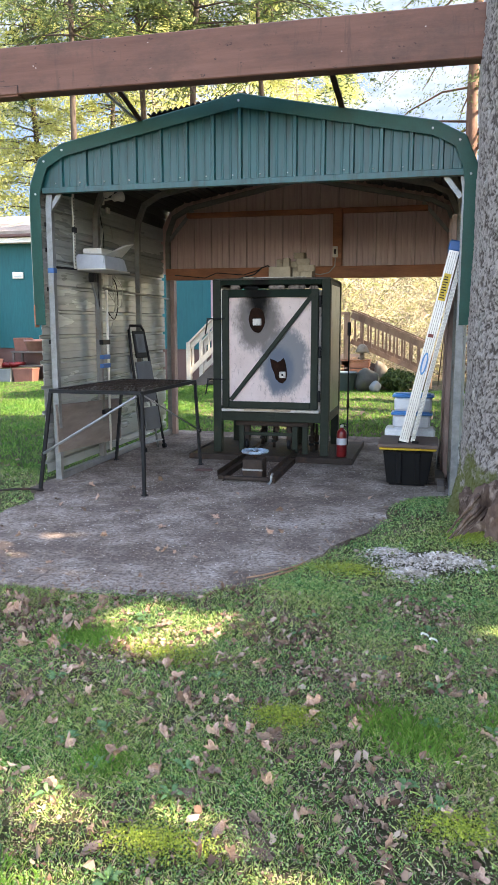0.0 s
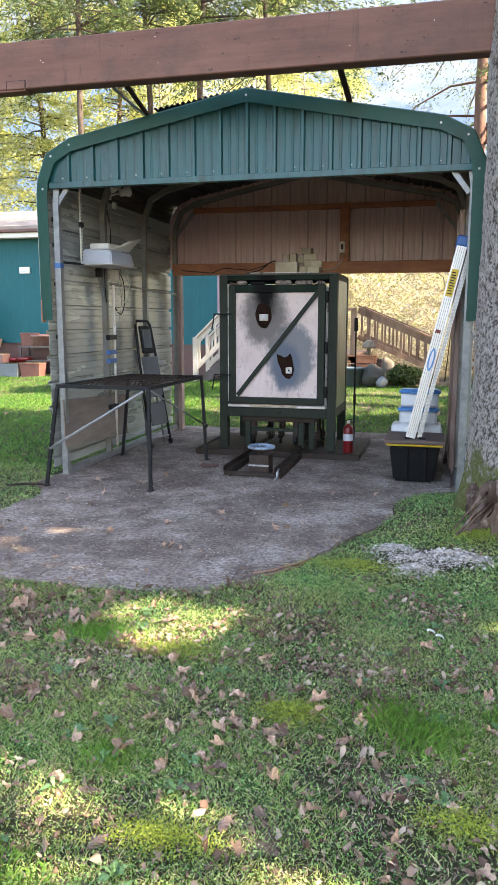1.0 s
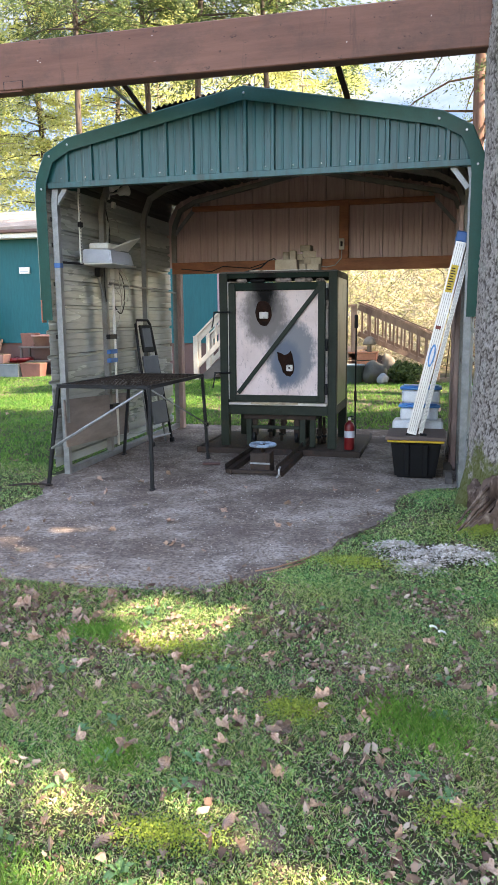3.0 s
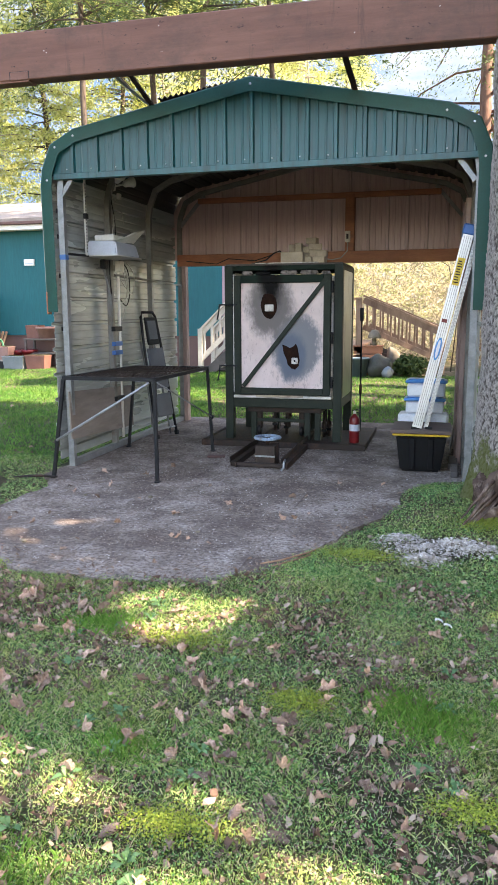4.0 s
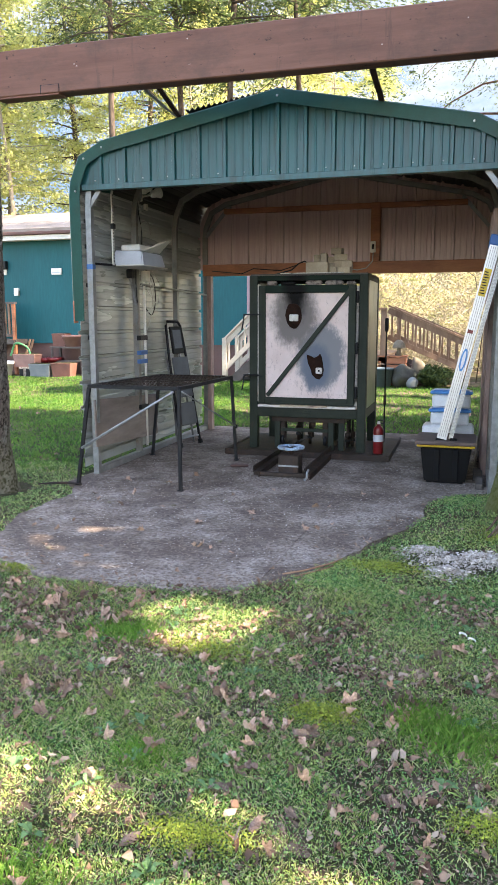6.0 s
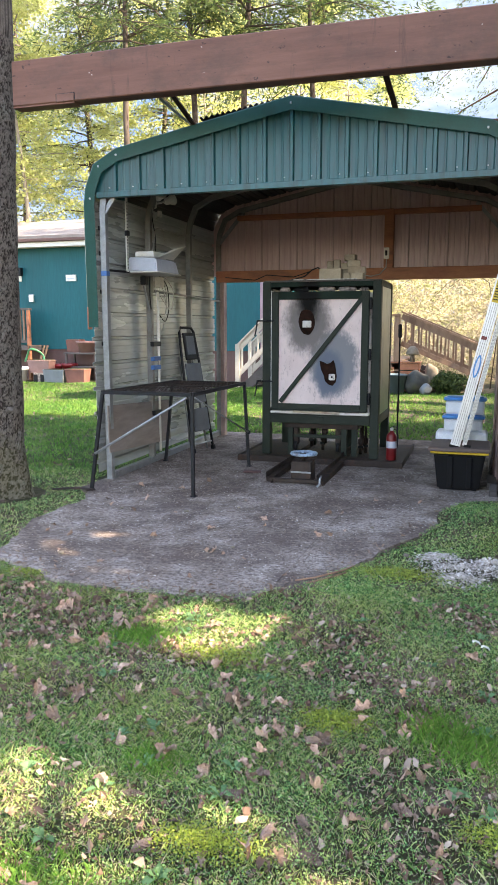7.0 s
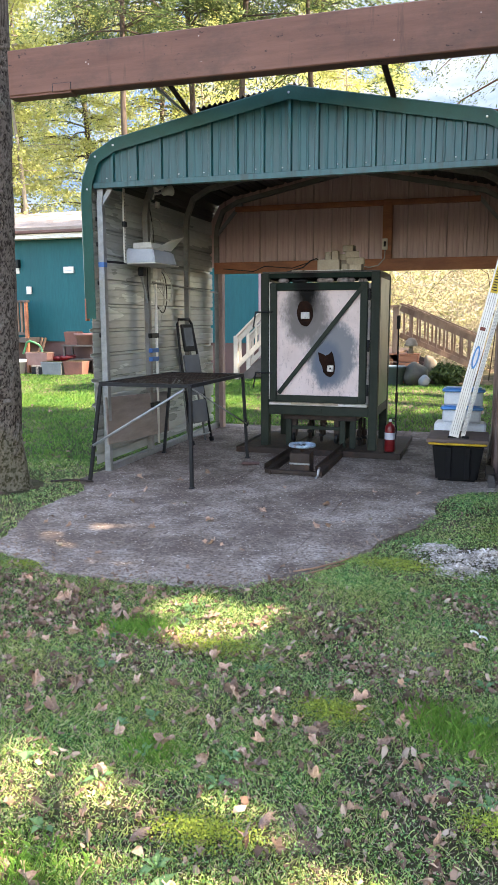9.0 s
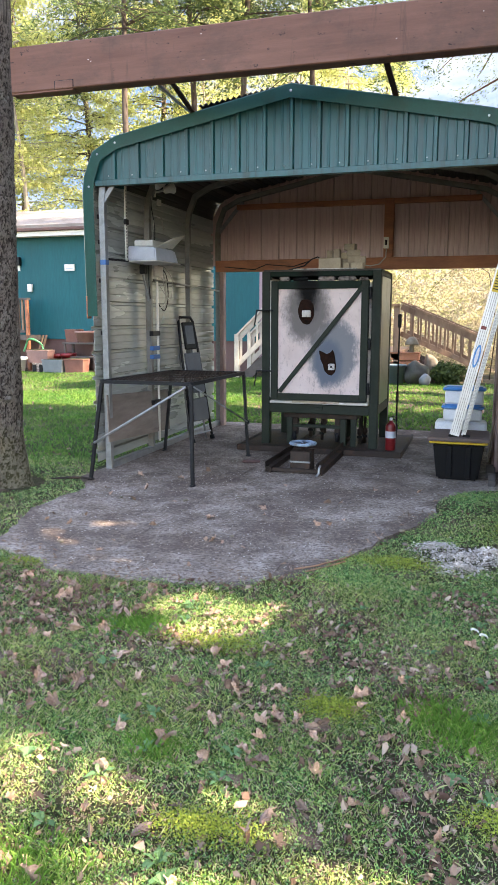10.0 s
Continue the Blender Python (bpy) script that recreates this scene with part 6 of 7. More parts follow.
def rise_np(x, y):
    d = np.hypot(x - 4.05, y + 0.85)
    k = np.clip((y - 3.6) / 6.0, 0, 1)
    return BACK * k * k * (3 - 2 * k) + 0.16 * np.exp(-(d / 0.75) ** 2) + 0.012 * np.sin(2.1 * x + 1.3 * y) + 0.008 * np.sin(3.7 * y - 1.1 * x) - 0.03


def lush(x, y):
    """How thickly the grass grows, 0 to 1, in patches."""
    v = np.sin(3.1 * x + 1.7 * np.sin(2.3 * y)) * np.sin(2.7 * y + 1.3 * np.sin(1.9 * x + 0.5)) + 0.5 * np.sin(7.3 * x - 2.1 * y) * np.sin(6.1 * y + 1.3 * x) + 0.3 * np.sin(15.1 * x + 4 * y) * np.sin(13.7 * y)
    thick = np.clip(0.8 + 0.5 * v, 0.06, 1)
    for bx, by, br in ((1.5, -3.1, 0.3), (1.95, -3.35, 0.22), (3.2, -4.0, 0.26), (3.6, -4.4, 0.28), (2.5, -4.42, 0.22), (2.85, -3.35, 0.2), (2.6, -3.75, 0.2), (3.25, -3.58, 0.14), (0.9, -2.85, 0.25)):
        r2 = ((x - bx) / br) ** 2 + ((y - by) / (br * 0.7)) ** 2 + 0.7 * np.sin(x * 23 + by) * np.sin(y * 29)
        thick = thick * (1 - 0.85 * np.exp(-np.maximum(r2, 0)))
    return thick


def scatter(rng, n, x0, x1, y0, y1, thin=True, power=1.0):
    x, y = rng.uniform(x0, x1, n), rng.uniform(y0, y1, n)
    keep = ~on_slab(x, y, 0.015) | (rise_np(x, y) > 0.001)
    keep &= ~((x > -0.1) & (x < 3.75) & (y > 0) & (y < 3.3))
    keep &= np.hypot(x - 4.02, y + 0.78) > 0.4
    keep &= np.hypot(x + 0.62, y + 0.72) > 0.4
    keep &= ((x - 3.4) / 0.36) ** 2 + ((y + 1.72) / 0.26) ** 2 > rng.uniform(0.4, 1.1, n)
    if thin:
        keep &= rng.random(n) < lush(x, y) ** power
    return x[keep], y[keep]


def blades(rng, x, y, hmin, hmax, width, bend=0.45):
    n = len(x)
    z = rise_np(x, y)
    h = rng.uniform(hmin, hmax, (n, 1)) * (0.5 + 0.8 * lush(x * 0.6 + 3, y * 0.6))[:, None]
    a = rng.random(n) * 2 * np.pi
    u = np.stack([np.cos(a), np.sin(a), np.zeros(n)], -1) * width * rng.uniform(0.6, 1.3, (n, 1))
    lean = np.stack([rng.normal(0, bend, n), rng.normal(0, bend, n), np.ones(n)], -1) * h
    b = np.stack([x, y, z], -1)
    return np.stack([b - u, b + u, b + lean * 0.6 + u * 0.6, b + lean * [1.35, 1.35, 0.95]], 1).reshape(-1, 3)


rng = np.random.default_rng(5)
turf = []
for n, x0, x1, y0, y1, hm, hx, w in ((120000, 1.5, 4.5, -5.1, -3.6, 0.01, 0.027, 0.0018), (86000, 0.5, 4.7, -3.6, -2.2, 0.011, 0.028, 0.0022), (26000, 2.5, 4.8, -2.3, 0.3, 0.012, 0.028, 0.0026), (30000, -2.0, 0.5, -3.2, 0.5, 0.012, 0.03, 0.0025), (44000, -5.0, 0.0, 0.0, 6.0, 0.016, 0.036, 0.0048), (38000, -10.0, -0.5, 4.5, 9.2, 0.02, 0.045, 0.007), (38000, -1.5, 6.0, 3.35, 9.0, 0.02, 0.045, 0.006)):
    x, y = scatter(rng, n, x0, x1, y0, y1, y1 < 2)
    turf.append(blades(rng, x, y, hm, hx, w))
tagged(new("grass", quads_mesh("grass", np.concatenate(turf[:4]), 4, M_GRASS)), "short patchy lawn grass", "grass", kind="stuff")
tagged(new("lawn_grass", quads_mesh("lawn_grass", np.concatenate(turf[4:]), 4, M_LAWN)), "thick vivid green mown lawn", "grass", kind="stuff")

# taller tufts of bright grass
tufts = []
for tx, ty, tr, tn in ((3.42, -3.75, 0.15, 1300), (3.3, -3.62, 0.1, 600), (1.98, -3.18, 0.1, 600), (2.42, -4.12, 0.1, 500), (2.3, -4.75, 0.2, 1400), (1.83, -3.2, 0.12, 500), (3.75, -3.55, 0.1, 400), (2.9, -4.75, 0.14, 700), (0.8, -2.9, 0.12, 400)):
    x, y = rng.normal(tx, tr * 0.6, tn), rng.normal(ty, tr * 0.5, tn)
    tufts.append(blades(rng, x, y, 0.02, 0.05, 0.0011, 0.24))
tagged(new("tall_grass", quads_mesh("tall_grass", np.concatenate(tufts), 4, leaf_mat("bright_grass", ((0.08, 0.2, 0.03), (0.13, 0.28, 0.045), (0.2, 0.34, 0.07)), 0.4))), "tufts of taller bright green grass", "grass", kind="stuff")

# low round weed leaves
M_CLOVER = leaf_mat("clover_leaves", ((0.035, 0.09, 0.035), (0.13, 0.27, 0.09), (0.28, 0.46, 0.16), (0.44, 0.56, 0.19)), 0.4, hue=0.035)
weeds = []
for n, x0, x1, y0, y1, r0, r1 in ((85000, 1.5, 4.5, -5.1, -3.4, 0.0018, 0.0046), (72000, 0.5, 4.7, -3.5, -2.2, 0.0024, 0.0058), (60000, 2.5, 4.8, -2.4, 0.2, 0.0035, 0.008), (16000, -2.0, 0.5, -3.2, 0.5, 0.004, 0.01)):
    x, y = scatter(rng, n, x0, x1, y0, y1, True, 0.35)
    m = len(x)
    c = np.stack([x, y, rise_np(x, y) + rng.uniform(0.004, 0.026, m)], -1)
    nrm = unit(np.stack([rng.normal(0, 0.55, m), rng.normal(-0.1, 0.55, m), np.ones(m)], -1))
    e1 = unit(np.cross(nrm, rng.normal(0, 1, (m, 3))))
    e2 = np.cross(nrm, e1)
    r = rng.uniform(r0, r1, (m, 1))
    weeds.append(np.stack([c + (e1 * math.cos(a) + e2 * math.sin(a)) * r * (1.0 if j % 2 else 0.8) for j, a in enumerate([2 * math.pi * i / 5 for i in range(5)])], 1).reshape(-1, 3))
tagged(new("clover", quads_mesh("clover", np.concatenate(weeds), 5, M_CLOVER)), "low clover and weeds between the grass", "clover", kind="stuff")

# cushions of yellow-green moss
cushions = []
for mx, my, ma, mb, num in ((3.74, -1.32, 0.2, 0.16, 5200), (3.0, -1.95, 0.3, 0.16, 3600), (2.95, -3.72, 0.13, 0.09, 2600), (2.72, -4.45, 0.16, 0.08, 2400), (2.35, -3.3, 0.25, 0.12, 2400), (3.55, -4.2, 0.14, 0.08, 1600), (0.9, -2.55, 0.25, 0.1, 1500)):
    x, y = rng.normal(mx, ma * 0.5, num), rng.normal(my, mb * 0.5, num)
    keep = ~on_slab(x, y, 0.015) | (rise_np(x, y) > 0.001)
    x, y = x[keep], y[keep]
    m = len(x)
    dome = 0.016 * np.exp(-((x - mx) / ma) ** 2 - ((y - my) / mb) ** 2)
    c = np.stack([x, y, rise_np(x, y) + dome + rng.uniform(0.008, 0.026, m)], -1)
    nrm = unit(np.stack([rng.normal(0, 0.7, m), rng.normal(-0.1, 0.7, m), np.ones(m)], -1))
    e1 = unit(np.cross(nrm, rng.normal(0, 1, (m, 3))))
    e2 = np.cross(nrm, e1)
    r = rng.uniform(0.002, 0.0055, (m, 1))
    cushions.append(np.stack([c - e1 * r, c + e2 * r * 0.6, c + e1 * r, c - e2 * r * 0.6], 1).reshape(-1, 3))
tagged(new("moss", quads_mesh("moss", np.concatenate(cushions), 4, leaf_mat("yellow_green_moss", ((0.16, 0.22, 0.03), (0.3, 0.38, 0.05), (0.45, 0.5, 0.09), (0.1, 0.14, 0.03)), 0.4))), "cushions of yellow-green moss in the lawn", "moss", kind="stuff")

# broad-leaved rosettes
ros = []
for k in range(46):
    x, y = rng.uniform(1.5, 4.4), rng.uniform(-4.9, -2.7)
    if on_slab(np.array([x]), np.array([y]))[0]:
        continue
    for j in range(rng.integers(7, 12)):
        a = rng.random() * 6.28
        L, w = rng.uniform(0.025, 0.06), rng.uniform(0.005, 0.011)
        z = float(rise_np(np.array(x), np.array(y))) + 0.012
        dx, dy = math.cos(a), math.sin(a)
        ros.append([(x, y, z), (x + dx * L * 0.55 - dy * w, y + dy * L * 0.55 + dx * w, z + 0.022), (x + dx * L, y + dy * L, z + 0.018), (x + dx * L * 0.55 + dy * w, y + dy * L * 0.55 - dx * w, z + 0.022)])
tagged(new("weed_rosettes", quads_mesh("weed_rosettes", np.array(ros).reshape(-1, 3), 4, leaf_mat("weed_leaves", ((0.07, 0.15, 0.06), (0.10, 0.2, 0.08), (0.13, 0.24, 0.1)), 0.25))), "flat rosettes of broad-leaved weeds", "weeds", kind="stuff")

# dead straw, needles and twigs
M_STRAW = leaf_mat("dead_straw", ((0.2, 0.14, 0.1), (0.3, 0.22, 0.16), (0.4, 0.32, 0.25), (0.12, 0.08, 0.06)), 0.1)


def strips(x, y, z, lmin, lmax, w, rng, tilt=0.12):
    n = len(x)
    a = rng.random(n) * 2 * np.pi
    d = np.stack([np.cos(a), np.sin(a), rng.normal(0, tilt, n)], -1) * rng.uniform(lmin, lmax, (n, 1))
    u = np.stack([-np.sin(a), np.cos(a), np.zeros(n)], -1) * w
    c = np.stack([x, y, z], -1)
    return np.stack([c - d - u, c + d - u, c + d + u, c - d + u], 1).reshape(-1, 3)


litter = []
for n, x0, x1, y0, y1 in ((17000, 1.4, 4.6, -5.2, -3.4), (15000, 0.3, 4.8, -3.5, -2.0), (7000, -2, 0.5, -3.0, 0.3), (8000, 2.6, 4.8, -2.2, 0.2)):
    x, y = scatter(rng, n, x0, x1, y0, y1, False)
    litter.append(strips(x, y, rise_np(x, y) + rng.uniform(0.003, 0.012, len(x)), 0.004, 0.016, 0.001, rng))
x, y = rng.uniform(0.2, 3.6, 16000), rng.uniform(-2.7, 1.8, 16000)
keep = on_slab(x, y, 0.02) & (rng.random(16000) < 0.2 + 0.75 * lush(x * 1.3, y * 1.1 + 4) ** 2)
litter.append(strips(x[keep], y[keep], np.full(keep.sum(), 0.003), 0.005, 0.026, 0.0012, rng, 0.02))
tagged(new("straw_litter", quads_mesh("straw_litter", np.concatenate(litter), 4, M_STRAW)), "dead straw and needles strewn over lawn and slab", "litter", kind="stuff")

# pale grit and chips on the slab, ash heap by the tree
M_CHIP = leaf_mat("pale_chips", ((0.28, 0.24, 0.2), (0.48, 0.43, 0.38), (0.7, 0.65, 0.6), (0.16, 0.12, 0.09)), 0.0, 0.9)


def chips(c, rmin, rmax, rng, flat=0.35):
    """Small three-sided crumbs: tetrahedra as loose triangles."""
    n = len(c)
    v = unit(rng.normal(0, 1, (n, 4, 3))) * rng.uniform(rmin, rmax, (n, 1, 1)) * [1, 1, flat]
    v = v + c[:, None, :]
    return np.concatenate([v[:, [0, 1, 2]], v[:, [0, 3, 1]], v[:, [0, 2, 3]], v[:, [1, 3, 2]]], 1).reshape(-1, 3)


x, y = rng.uniform(0.2, 3.6, 12000), rng.uniform(-2.7, 1.2, 12000)
keep = on_slab(x, y, 0.03) & (rng.random(12000) < 0.15 + lush(x * 0.9 + 1, y * 1.2) ** 2 * 0.8)
grit = [chips(np.stack([x[keep], y[keep], np.full(keep.sum(), 0.003)], -1), 0.002, 0.009, rng)]
heaps = np.array([(3.2, -1.58, 0.1, 0.09), (3.32, -1.78, 0.13, 0.1), (3.52, -1.68, 0.12, 0.07), (3.66, -1.76, 0.1, 0.05), (3.34, -1.95, 0.09, 0.07)])
n = 5200
pick = heaps[rng.integers(0, len(heaps), n)]
q = rng.normal(0, 0.75, (n, 2))
ax, ay = pick[:, 0] + q[:, 0] * pick[:, 2], pick[:, 1] + q[:, 1] * pick[:, 3]
az = rise_np(ax, ay) + 0.035 * np.exp(-(q ** 2).sum(1)) + rng.uniform(0, 0.018, n)
grit.append(chips(np.stack([ax, ay, az], -1), 0.003, 0.012, rng, 0.6))
grit.append(chips(np.stack([ax, ay, az + 0.01], -1)[:500], 0.008, 0.022, rng, 0.5))
tagged(new("ash_and_grit", quads_mesh("ash_and_grit", np.concatenate(grit), 3, M_CHIP)), "pale ash chips heaped by the roots and grit on the slab", "ash", kind="stuff")

# fallen leaves
M_LEAF = surf("dry_fallen_leaf", (0.24, 0.14, 0.095), (0.46, 0.32, 0.235), 9, 0.75, 0, 0.3, 60, stain=(0.13, 0.065, 0.042), stain_scale=5, stain_at=(0.5, 0.68), vary=0.6)
LEAVES = []
for k in range(10):
    rg = random.Random(100 + k)
    bm = bmesh.new()
    nn = 22
    rim, inner = [], []
    fold, roll, twist = rg.uniform(0.25, 1.0), rg.uniform(-0.9, 1.2), rg.uniform(-1.2, 1.2)
    phase = rg.uniform(-0.3, 0.3)
    for j in range(nn):
        a = 2 * math.pi * j / nn
        lobe = abs(math.cos(2.5 * a + phase)) ** 0.7
        r = 0.5 * (0.5 + 0.5 * lobe + rg.uniform(-0.1, 0.08)) * (1 + 0.12 * math.cos(a))
        for f, store in ((1.0, rim), (0.55, inner)):
            px, py = r * f * math.cos(a), r * f * 0.8 * math.sin(a)
            pz = fold * abs(py) * 1.1 + roll * px * abs(px) * 1.3 + twist * px * py * 1.4
            pz += (0.05 * math.sin(px * 13 + k) + 0.06 * math.sin(py * 19 + 2 * k) + rg.uniform(-0.05, 0.05)) * f
            store.append(bm.verts.new((px, py * (1 - 0.3 * fold), pz)))
    mid_v = bm.verts.new((0, 0, 0))
    for j in range(nn):
        q = (j + 1) % nn
        bm.faces.new((rim[j], rim[q], inner[q], inner[j]))
        bm.faces.new((inner[j], inner[q], mid_v))
    sweep(bm, [(-0.2, 0, 0.01), (-0.45, 0.02, 0.05), (-0.66, 0.05, 0.1)], 0.018, None, 4)
    LEAVES.append(mesh_of(bm, "dead_leaf", M_LEAF))


def drop_leaf(x, y, z, size, rg):
    ob = new("dead_leaf", rg.choice(LEAVES))
    ob.matrix_world = Matrix.Translation((x, y, z + size * 0.1)) @ Matrix.Rotation(rg.uniform(0, 6.28), 4, "Z") @ Euler((rg.gauss(0, 0.6), rg.gauss(0, 0.6), 0)).to_matrix().to_4x4() @ Matrix.Diagonal((size, size, size * rg.uniform(0.7, 1.5), 1))
    tagged(ob, "dry tan fallen oak leaf on the ground", "leaf", group="fallen leaves")


rg = random.Random(12)
count = 0
CLUMPS = [(1.25, -2.98, 0.35, 30), (1.7, -3.15, 0.3, 14), (3.15, -4.0, 0.2, 8), (0.9, -2.75, 0.3, 16), (1.7, -2.85, 0.25, 14), (2.15, -3.0, 0.3, 16), (2.5, -3.05, 0.2, 8), (3.25, -3.55, 0.16, 12), (3.7, -3.55, 0.12, 8), (2.2, -3.6, 0.3, 14), (2.6, -3.9, 0.3, 14), (2.9, -3.55, 0.25, 8), (3.0, -4.3, 0.4, 10), (2.4, -4.3, 0.3, 8), (3.5, -3.2, 0.4, 10), (1.6, -3.4, 0.4, 16)]
for cx, cy, sd, num in CLUMPS:
    for i in range(num):
        x, y = rg.gauss(cx, sd), rg.gauss(cy, sd * 0.6)
        if on_slab(np.array([x]), np.array([y]), -0.01)[0]:
            continue
        drop_leaf(x, y, rise(x, y) + 0.015, rg.choice((0.035, 0.045, 0.055, 0.06, 0.07, 0.085)), rg)
for i in range(34):
    x, y = rg.uniform(1.2, 4.4), rg.uniform(-4.8, -2.3)
    if not on_slab(np.array([x]), np.array([y]))[0]:
        drop_leaf(x, y, rise(x, y) + 0.015, rg.uniform(0.04, 0.09), rg)
for i in range(44):
    x, y = rg.uniform(0.3, 3.4), rg.uniform(-2.6, 0.2)
    if on_slab(np.array([x]), np.array([y]), 0.04)[0]:
        drop_leaf(x, y, 0.002, rg.uniform(0.03, 0.085), rg)
for i in range(22):
    x, y = rg.uniform(-6, 4), rg.uniform(3.6, 8.4)
    drop_leaf(x, y, -0.01, rg.uniform(0.08, 0.16), rg)

# drifts of curled leaf fragments, too many to count
frag = []
shapes = [np.array([tuple(me.vertices[v].co) for p in me.polygons for v in (p.vertices if len(p.vertices) == 4 else (*p.vertices, p.vertices[2]))]) for me in LEAVES[:6]]
for cx, cy, sd, num in [(x, y, d * 1.15, int(k * 3.2)) for x, y, d, k in CLUMPS] + [(2.6, -3.9, 0.9, 260), (1.2, -2.8, 0.5, 110), (3.4, -3.2, 0.7, 25)]:
    for i in range(num):
        x, y = rg.gauss(cx, sd), rg.gauss(cy, sd * 0.6)
        if on_slab(np.array([x]), np.array([y]), -0.01)[0]:
            continue
        size = rg.uniform(0.012, 0.042)
        turn = Euler((rg.gauss(0, 0.7), rg.gauss(0, 0.7), rg.uniform(0, 6.28))).to_matrix()
        rot = np.array([list(r) for r in turn])
        frag.append((rg.choice(shapes) * [1, rg.uniform(0.4, 1.0), rg.uniform(0.6, 1.6)] * size) @ rot.T + [x, y, rise(x, y) + 0.012 + size * 0.12])
edge = [(0.5, -2.32), (1.05, -2.6), (1.65, -2.69), (2.2, -2.62), (2.56, -2.29), (2.87, -1.45), (3.2, -0.7), (3.5, -0.2)]
for (x0, y0), (x1, y1) in zip(edge, edge[1:]):
    for i in range(44):
        k = rg.random()
        x, y = x0 + (x1 - x0) * k + rg.gauss(-0.05, 0.09), y0 + (y1 - y0) * k + rg.gauss(0.08, 0.09)
        size = rg.uniform(0.01, 0.04)
        rot = np.array([list(r) for r in Euler((rg.gauss(0, 0.3), rg.gauss(0, 0.3), rg.uniform(0, 6.28))).to_matrix()])
        frag.append((rg.choice(shapes) * [1, rg.uniform(0.3, 0.8), rg.uniform(0.3, 0.8)] * size) @ rot.T + [x, y, max(rise(x, y), 0.0) + 0.004 + size * 0.1])
m_frag = surf("curled_leaf_fragments", (0.13, 0.075, 0.052), (0.44, 0.31, 0.23), 11, 0.8, 0, 0.3, 60, stain=(0.09, 0.045, 0.03), stain_scale=6, stain_at=(0.5, 0.68))
tagged(new("leaf_fragments", quads_mesh("leaf_fragments", np.concatenate(frag), 4, m_frag)), "drifts of curled brown leaf fragments in the grass", "litter", kind="stuff")

# broken leaf bits too small to count
bits = []
for n, x0, x1, y0, y1 in ((5200, 1.3, 4.5, -5.0, -3.3), (9000, 0.4, 4.6, -3.4, -2.3), (500, 2.8, 4.6, -2.4, -0.6), (900, -3, 0.3, -2.5, 1.0)):
    x, y = scatter(rng, n, x0, x1, y0, y1, False)
    keep = rng.random(len(x)) < 0.08 + 1.6 * (1 - lush(x, y)) * lush(x * 0.8 + 5, y * 0.8)
    x, y = x[keep], y[keep]
    m = len(x)
    c = np.stack([x, y, rise_np(x, y) + rng.uniform(0.006, 0.03, m)], -1)
    nrm = unit(np.stack([rng.normal(0, 0.7, m), rng.normal(0, 0.7, m), np.ones(m)], -1))
    e1 = unit(np.cross(nrm, rng.normal(0, 1, (m, 3))))
    e2 = np.cross(nrm, e1)
    r = rng.uniform(0.16, 0.4, (m, 1)) ** 3 * 0.36 + 0.003
    bits.append(np.stack([c + (e1 * math.cos(a) + 0.6 * e2 * math.sin(a)) * r * rng.uniform(0.5, 1.2, (m, 1)) + nrm * r * rng.uniform(-0.6, 0.6, (m, 1)) for a in [2 * math.pi * i / 6 for i in range(6)]], 1).reshape(-1, 3))
tagged(new("leaf_bits", quads_mesh("leaf_bits", np.concatenate(bits), 6, leaf_mat("broken_leaf_bits", ((0.09, 0.05, 0.036), (0.18, 0.11, 0.075), (0.28, 0.19, 0.135), (0.42, 0.32, 0.24)), 0.1, 0.8))), "crumbled dry leaf bits between the grass", "litter", kind="stuff")

# fir cones, a stick and scraps
M_STICK = surf("split_wood", (0.2, 0.1, 0.06), (0.36, 0.21, 0.13), 12, 0.8, 0, 0.3, 80)
M_CONE = surf("brown_cone_scales", (0.16, 0.1, 0.075), (0.3, 0.21, 0.17), 30, 0.8, 0, 0.2, 100)
bm = bmesh.new()
for i in range(90):
    k = i / 90
    a = i * 2.4
    r = 0.02 * math.sin(math.pi * (0.08 + 0.88 * k)) ** 0.7
    px, c_, s_ = -0.045 + 0.09 * k, math.cos(a), math.sin(a)
    vs = [bm.verts.new(p) for p in ((px, r * 0.5 * c_, r * 0.5 * s_), (px + 0.008, r * c_ - 0.006 * s_, r * s_ + 0.006 * c_), (px + 0.014, r * 1.1 * c_, r * 1.1 * s_), (px + 0.008, r * c_ + 0.006 * s_, r * s_ - 0.006 * c_))]
    bm.faces.new(vs)

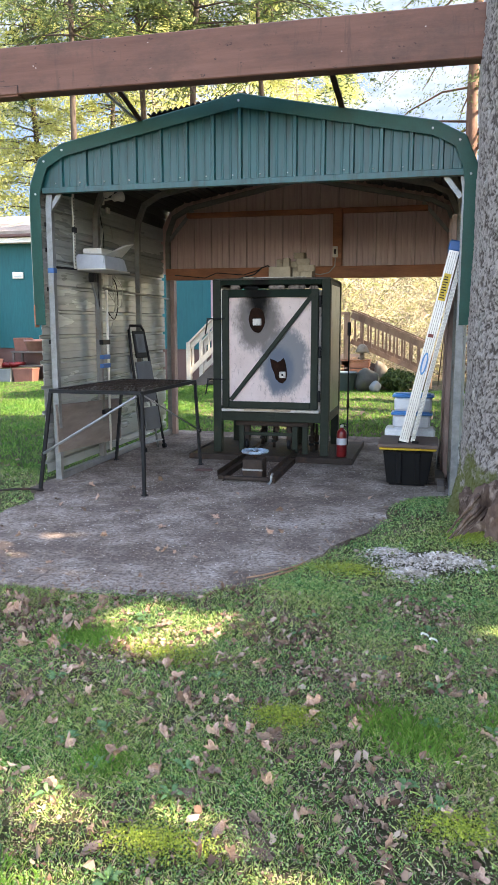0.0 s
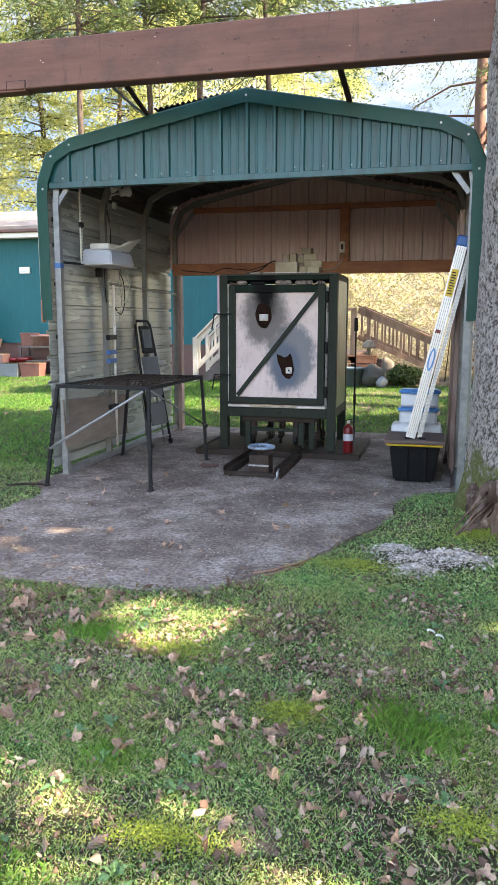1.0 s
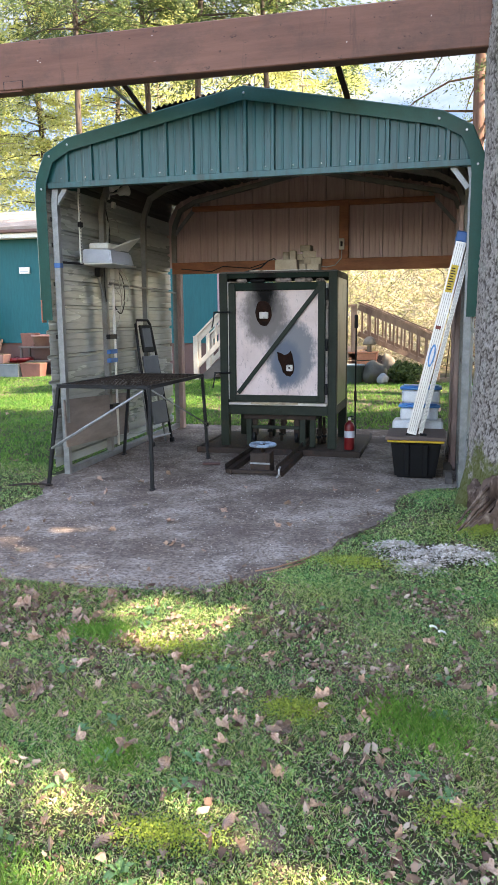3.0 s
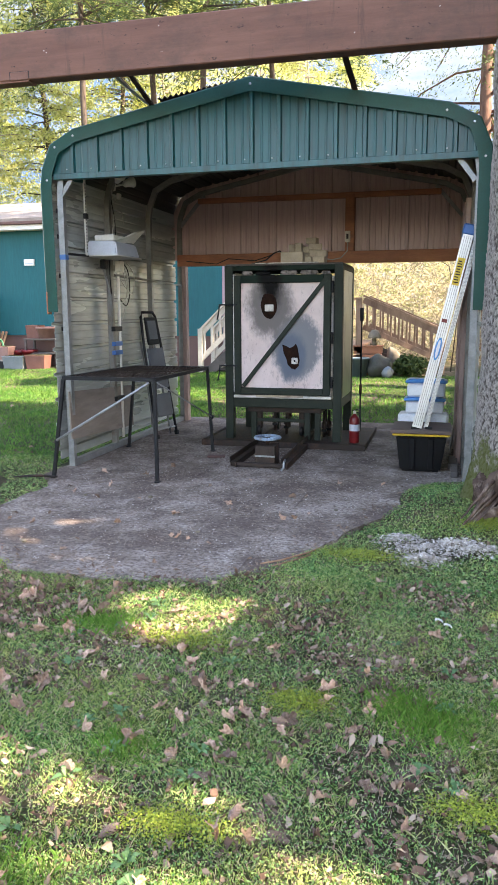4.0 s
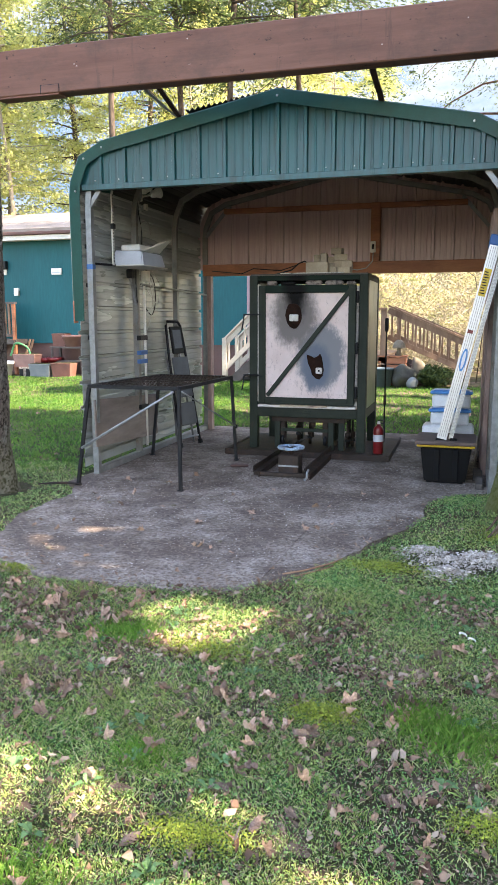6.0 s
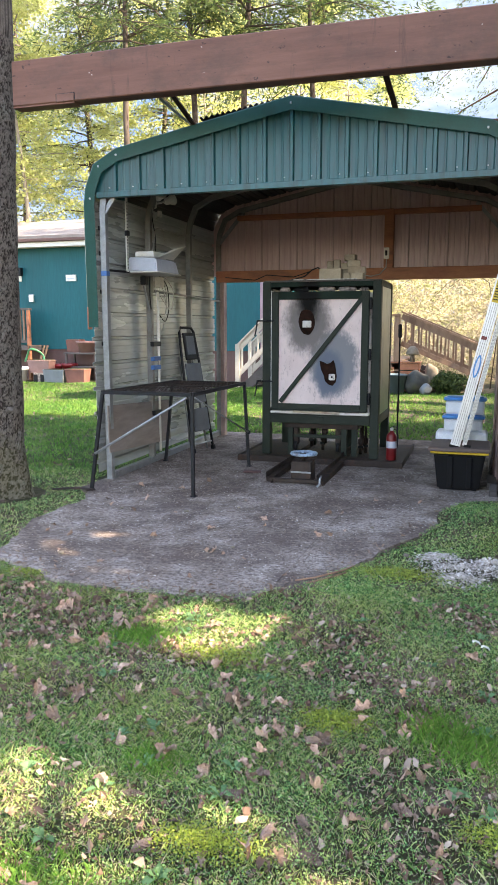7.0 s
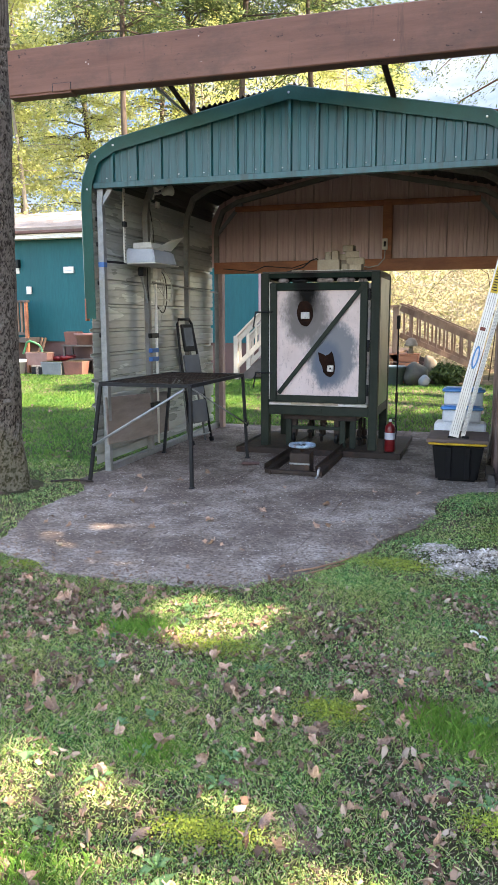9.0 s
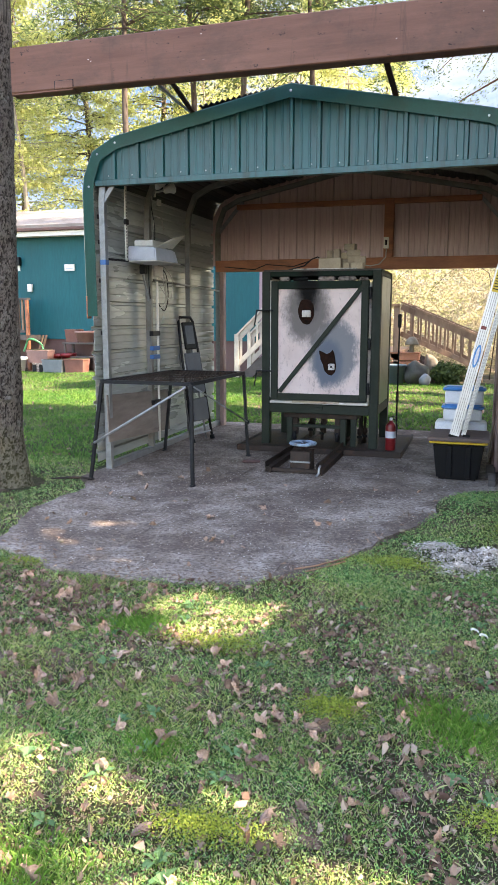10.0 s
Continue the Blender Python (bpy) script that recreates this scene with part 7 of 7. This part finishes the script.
CONE = mesh_of(bm, "fir_cone", M_CONE)
for x, y, turn in ((2.55, -4.5, 60), (2.88, -4.36, 80), (2.42, -4.3, 10), (3.25, -4.15, 150), (2.72, -4.22, 20), (3.02, -4.42, -20)):
    ob = new("fir_cone", CONE)
    ob.matrix_world = Matrix.Translation((x, y, rise(x, y) + 0.016)) @ Matrix.Rotation(radians(turn), 4, "Z") @ Matrix.Diagonal((0.72, 0.72, 0.72, 1))
    tagged(ob, "brown scaly fir cone lying in the grass", "cone", group="fir cones")
single("stick", swept([(2.45, -2.28, 0.012), (2.55, -2.2, 0.014), (2.68, -2.02, 0.012), (2.73, -1.9, 0.012)], 0.011, None, 7, taper=(0.8, 1, 0.9, 0.5)), M_STICK, "orange-brown split stick at the slab's edge", "stick", smooth=True)
single("stick", swept([(2.52, -2.3, 0.01), (2.62, -2.18, 0.012), (2.7, -2.05, 0.01)], 0.008, None, 6), M_STICK, "orange-brown split stick at the slab's edge", "stick", smooth=True)
for x, y in ((3.44, -2.8), (3.48, -2.85)):
    bm = swept([(x + 0.018 * math.cos(i * 0.8), y + 0.018 * math.sin(i * 0.8), rise(x, y) + 0.025 + 0.003 * i) for i in range(6)], 0.002, 0.009)
    single("plastic_scrap", bm, M_PAPER, "curled white scrap in the grass", "scrap", group="white scraps")
for x, y, r in ((1.25, -0.95, 0.02), (0.72, -1.0, 0.015), (1.9, -1.75, 0.014), (2.95, -1.3, 0.02), (0.9, -2.2, 0.018), (2.7, -1.0, 0.014), (1.6, -0.7, 0.012), (3.0, -1.6, 0.018)):
    bm = bmesh.new()
    bmesh.ops.create_icosphere(bm, subdivisions=1, radius=r)
    for v in bm.verts:
        v.co = Vector((x, y, r * 0.5)) + Vector((v.co.x * 1.2, v.co.y, v.co.z * 0.7)) * (1 + 0.3 * noise.noise(v.co * 40 + Vector((x, y, 0))))
    single("pebble", bm, M_PALESTONE, "small pale stone lying on the slab", "stone", group="pebbles")
single("red_rag", boxed(-0.09, -0.035, 0, 0.09, 0.035, 0.022, 0.01, Matrix.Translation((1.27, 0.72, 0.001)) @ Matrix.Rotation(radians(14), 4, "Z")), M_SKIRT, "dull red crumpled rag on the slab", "rag")
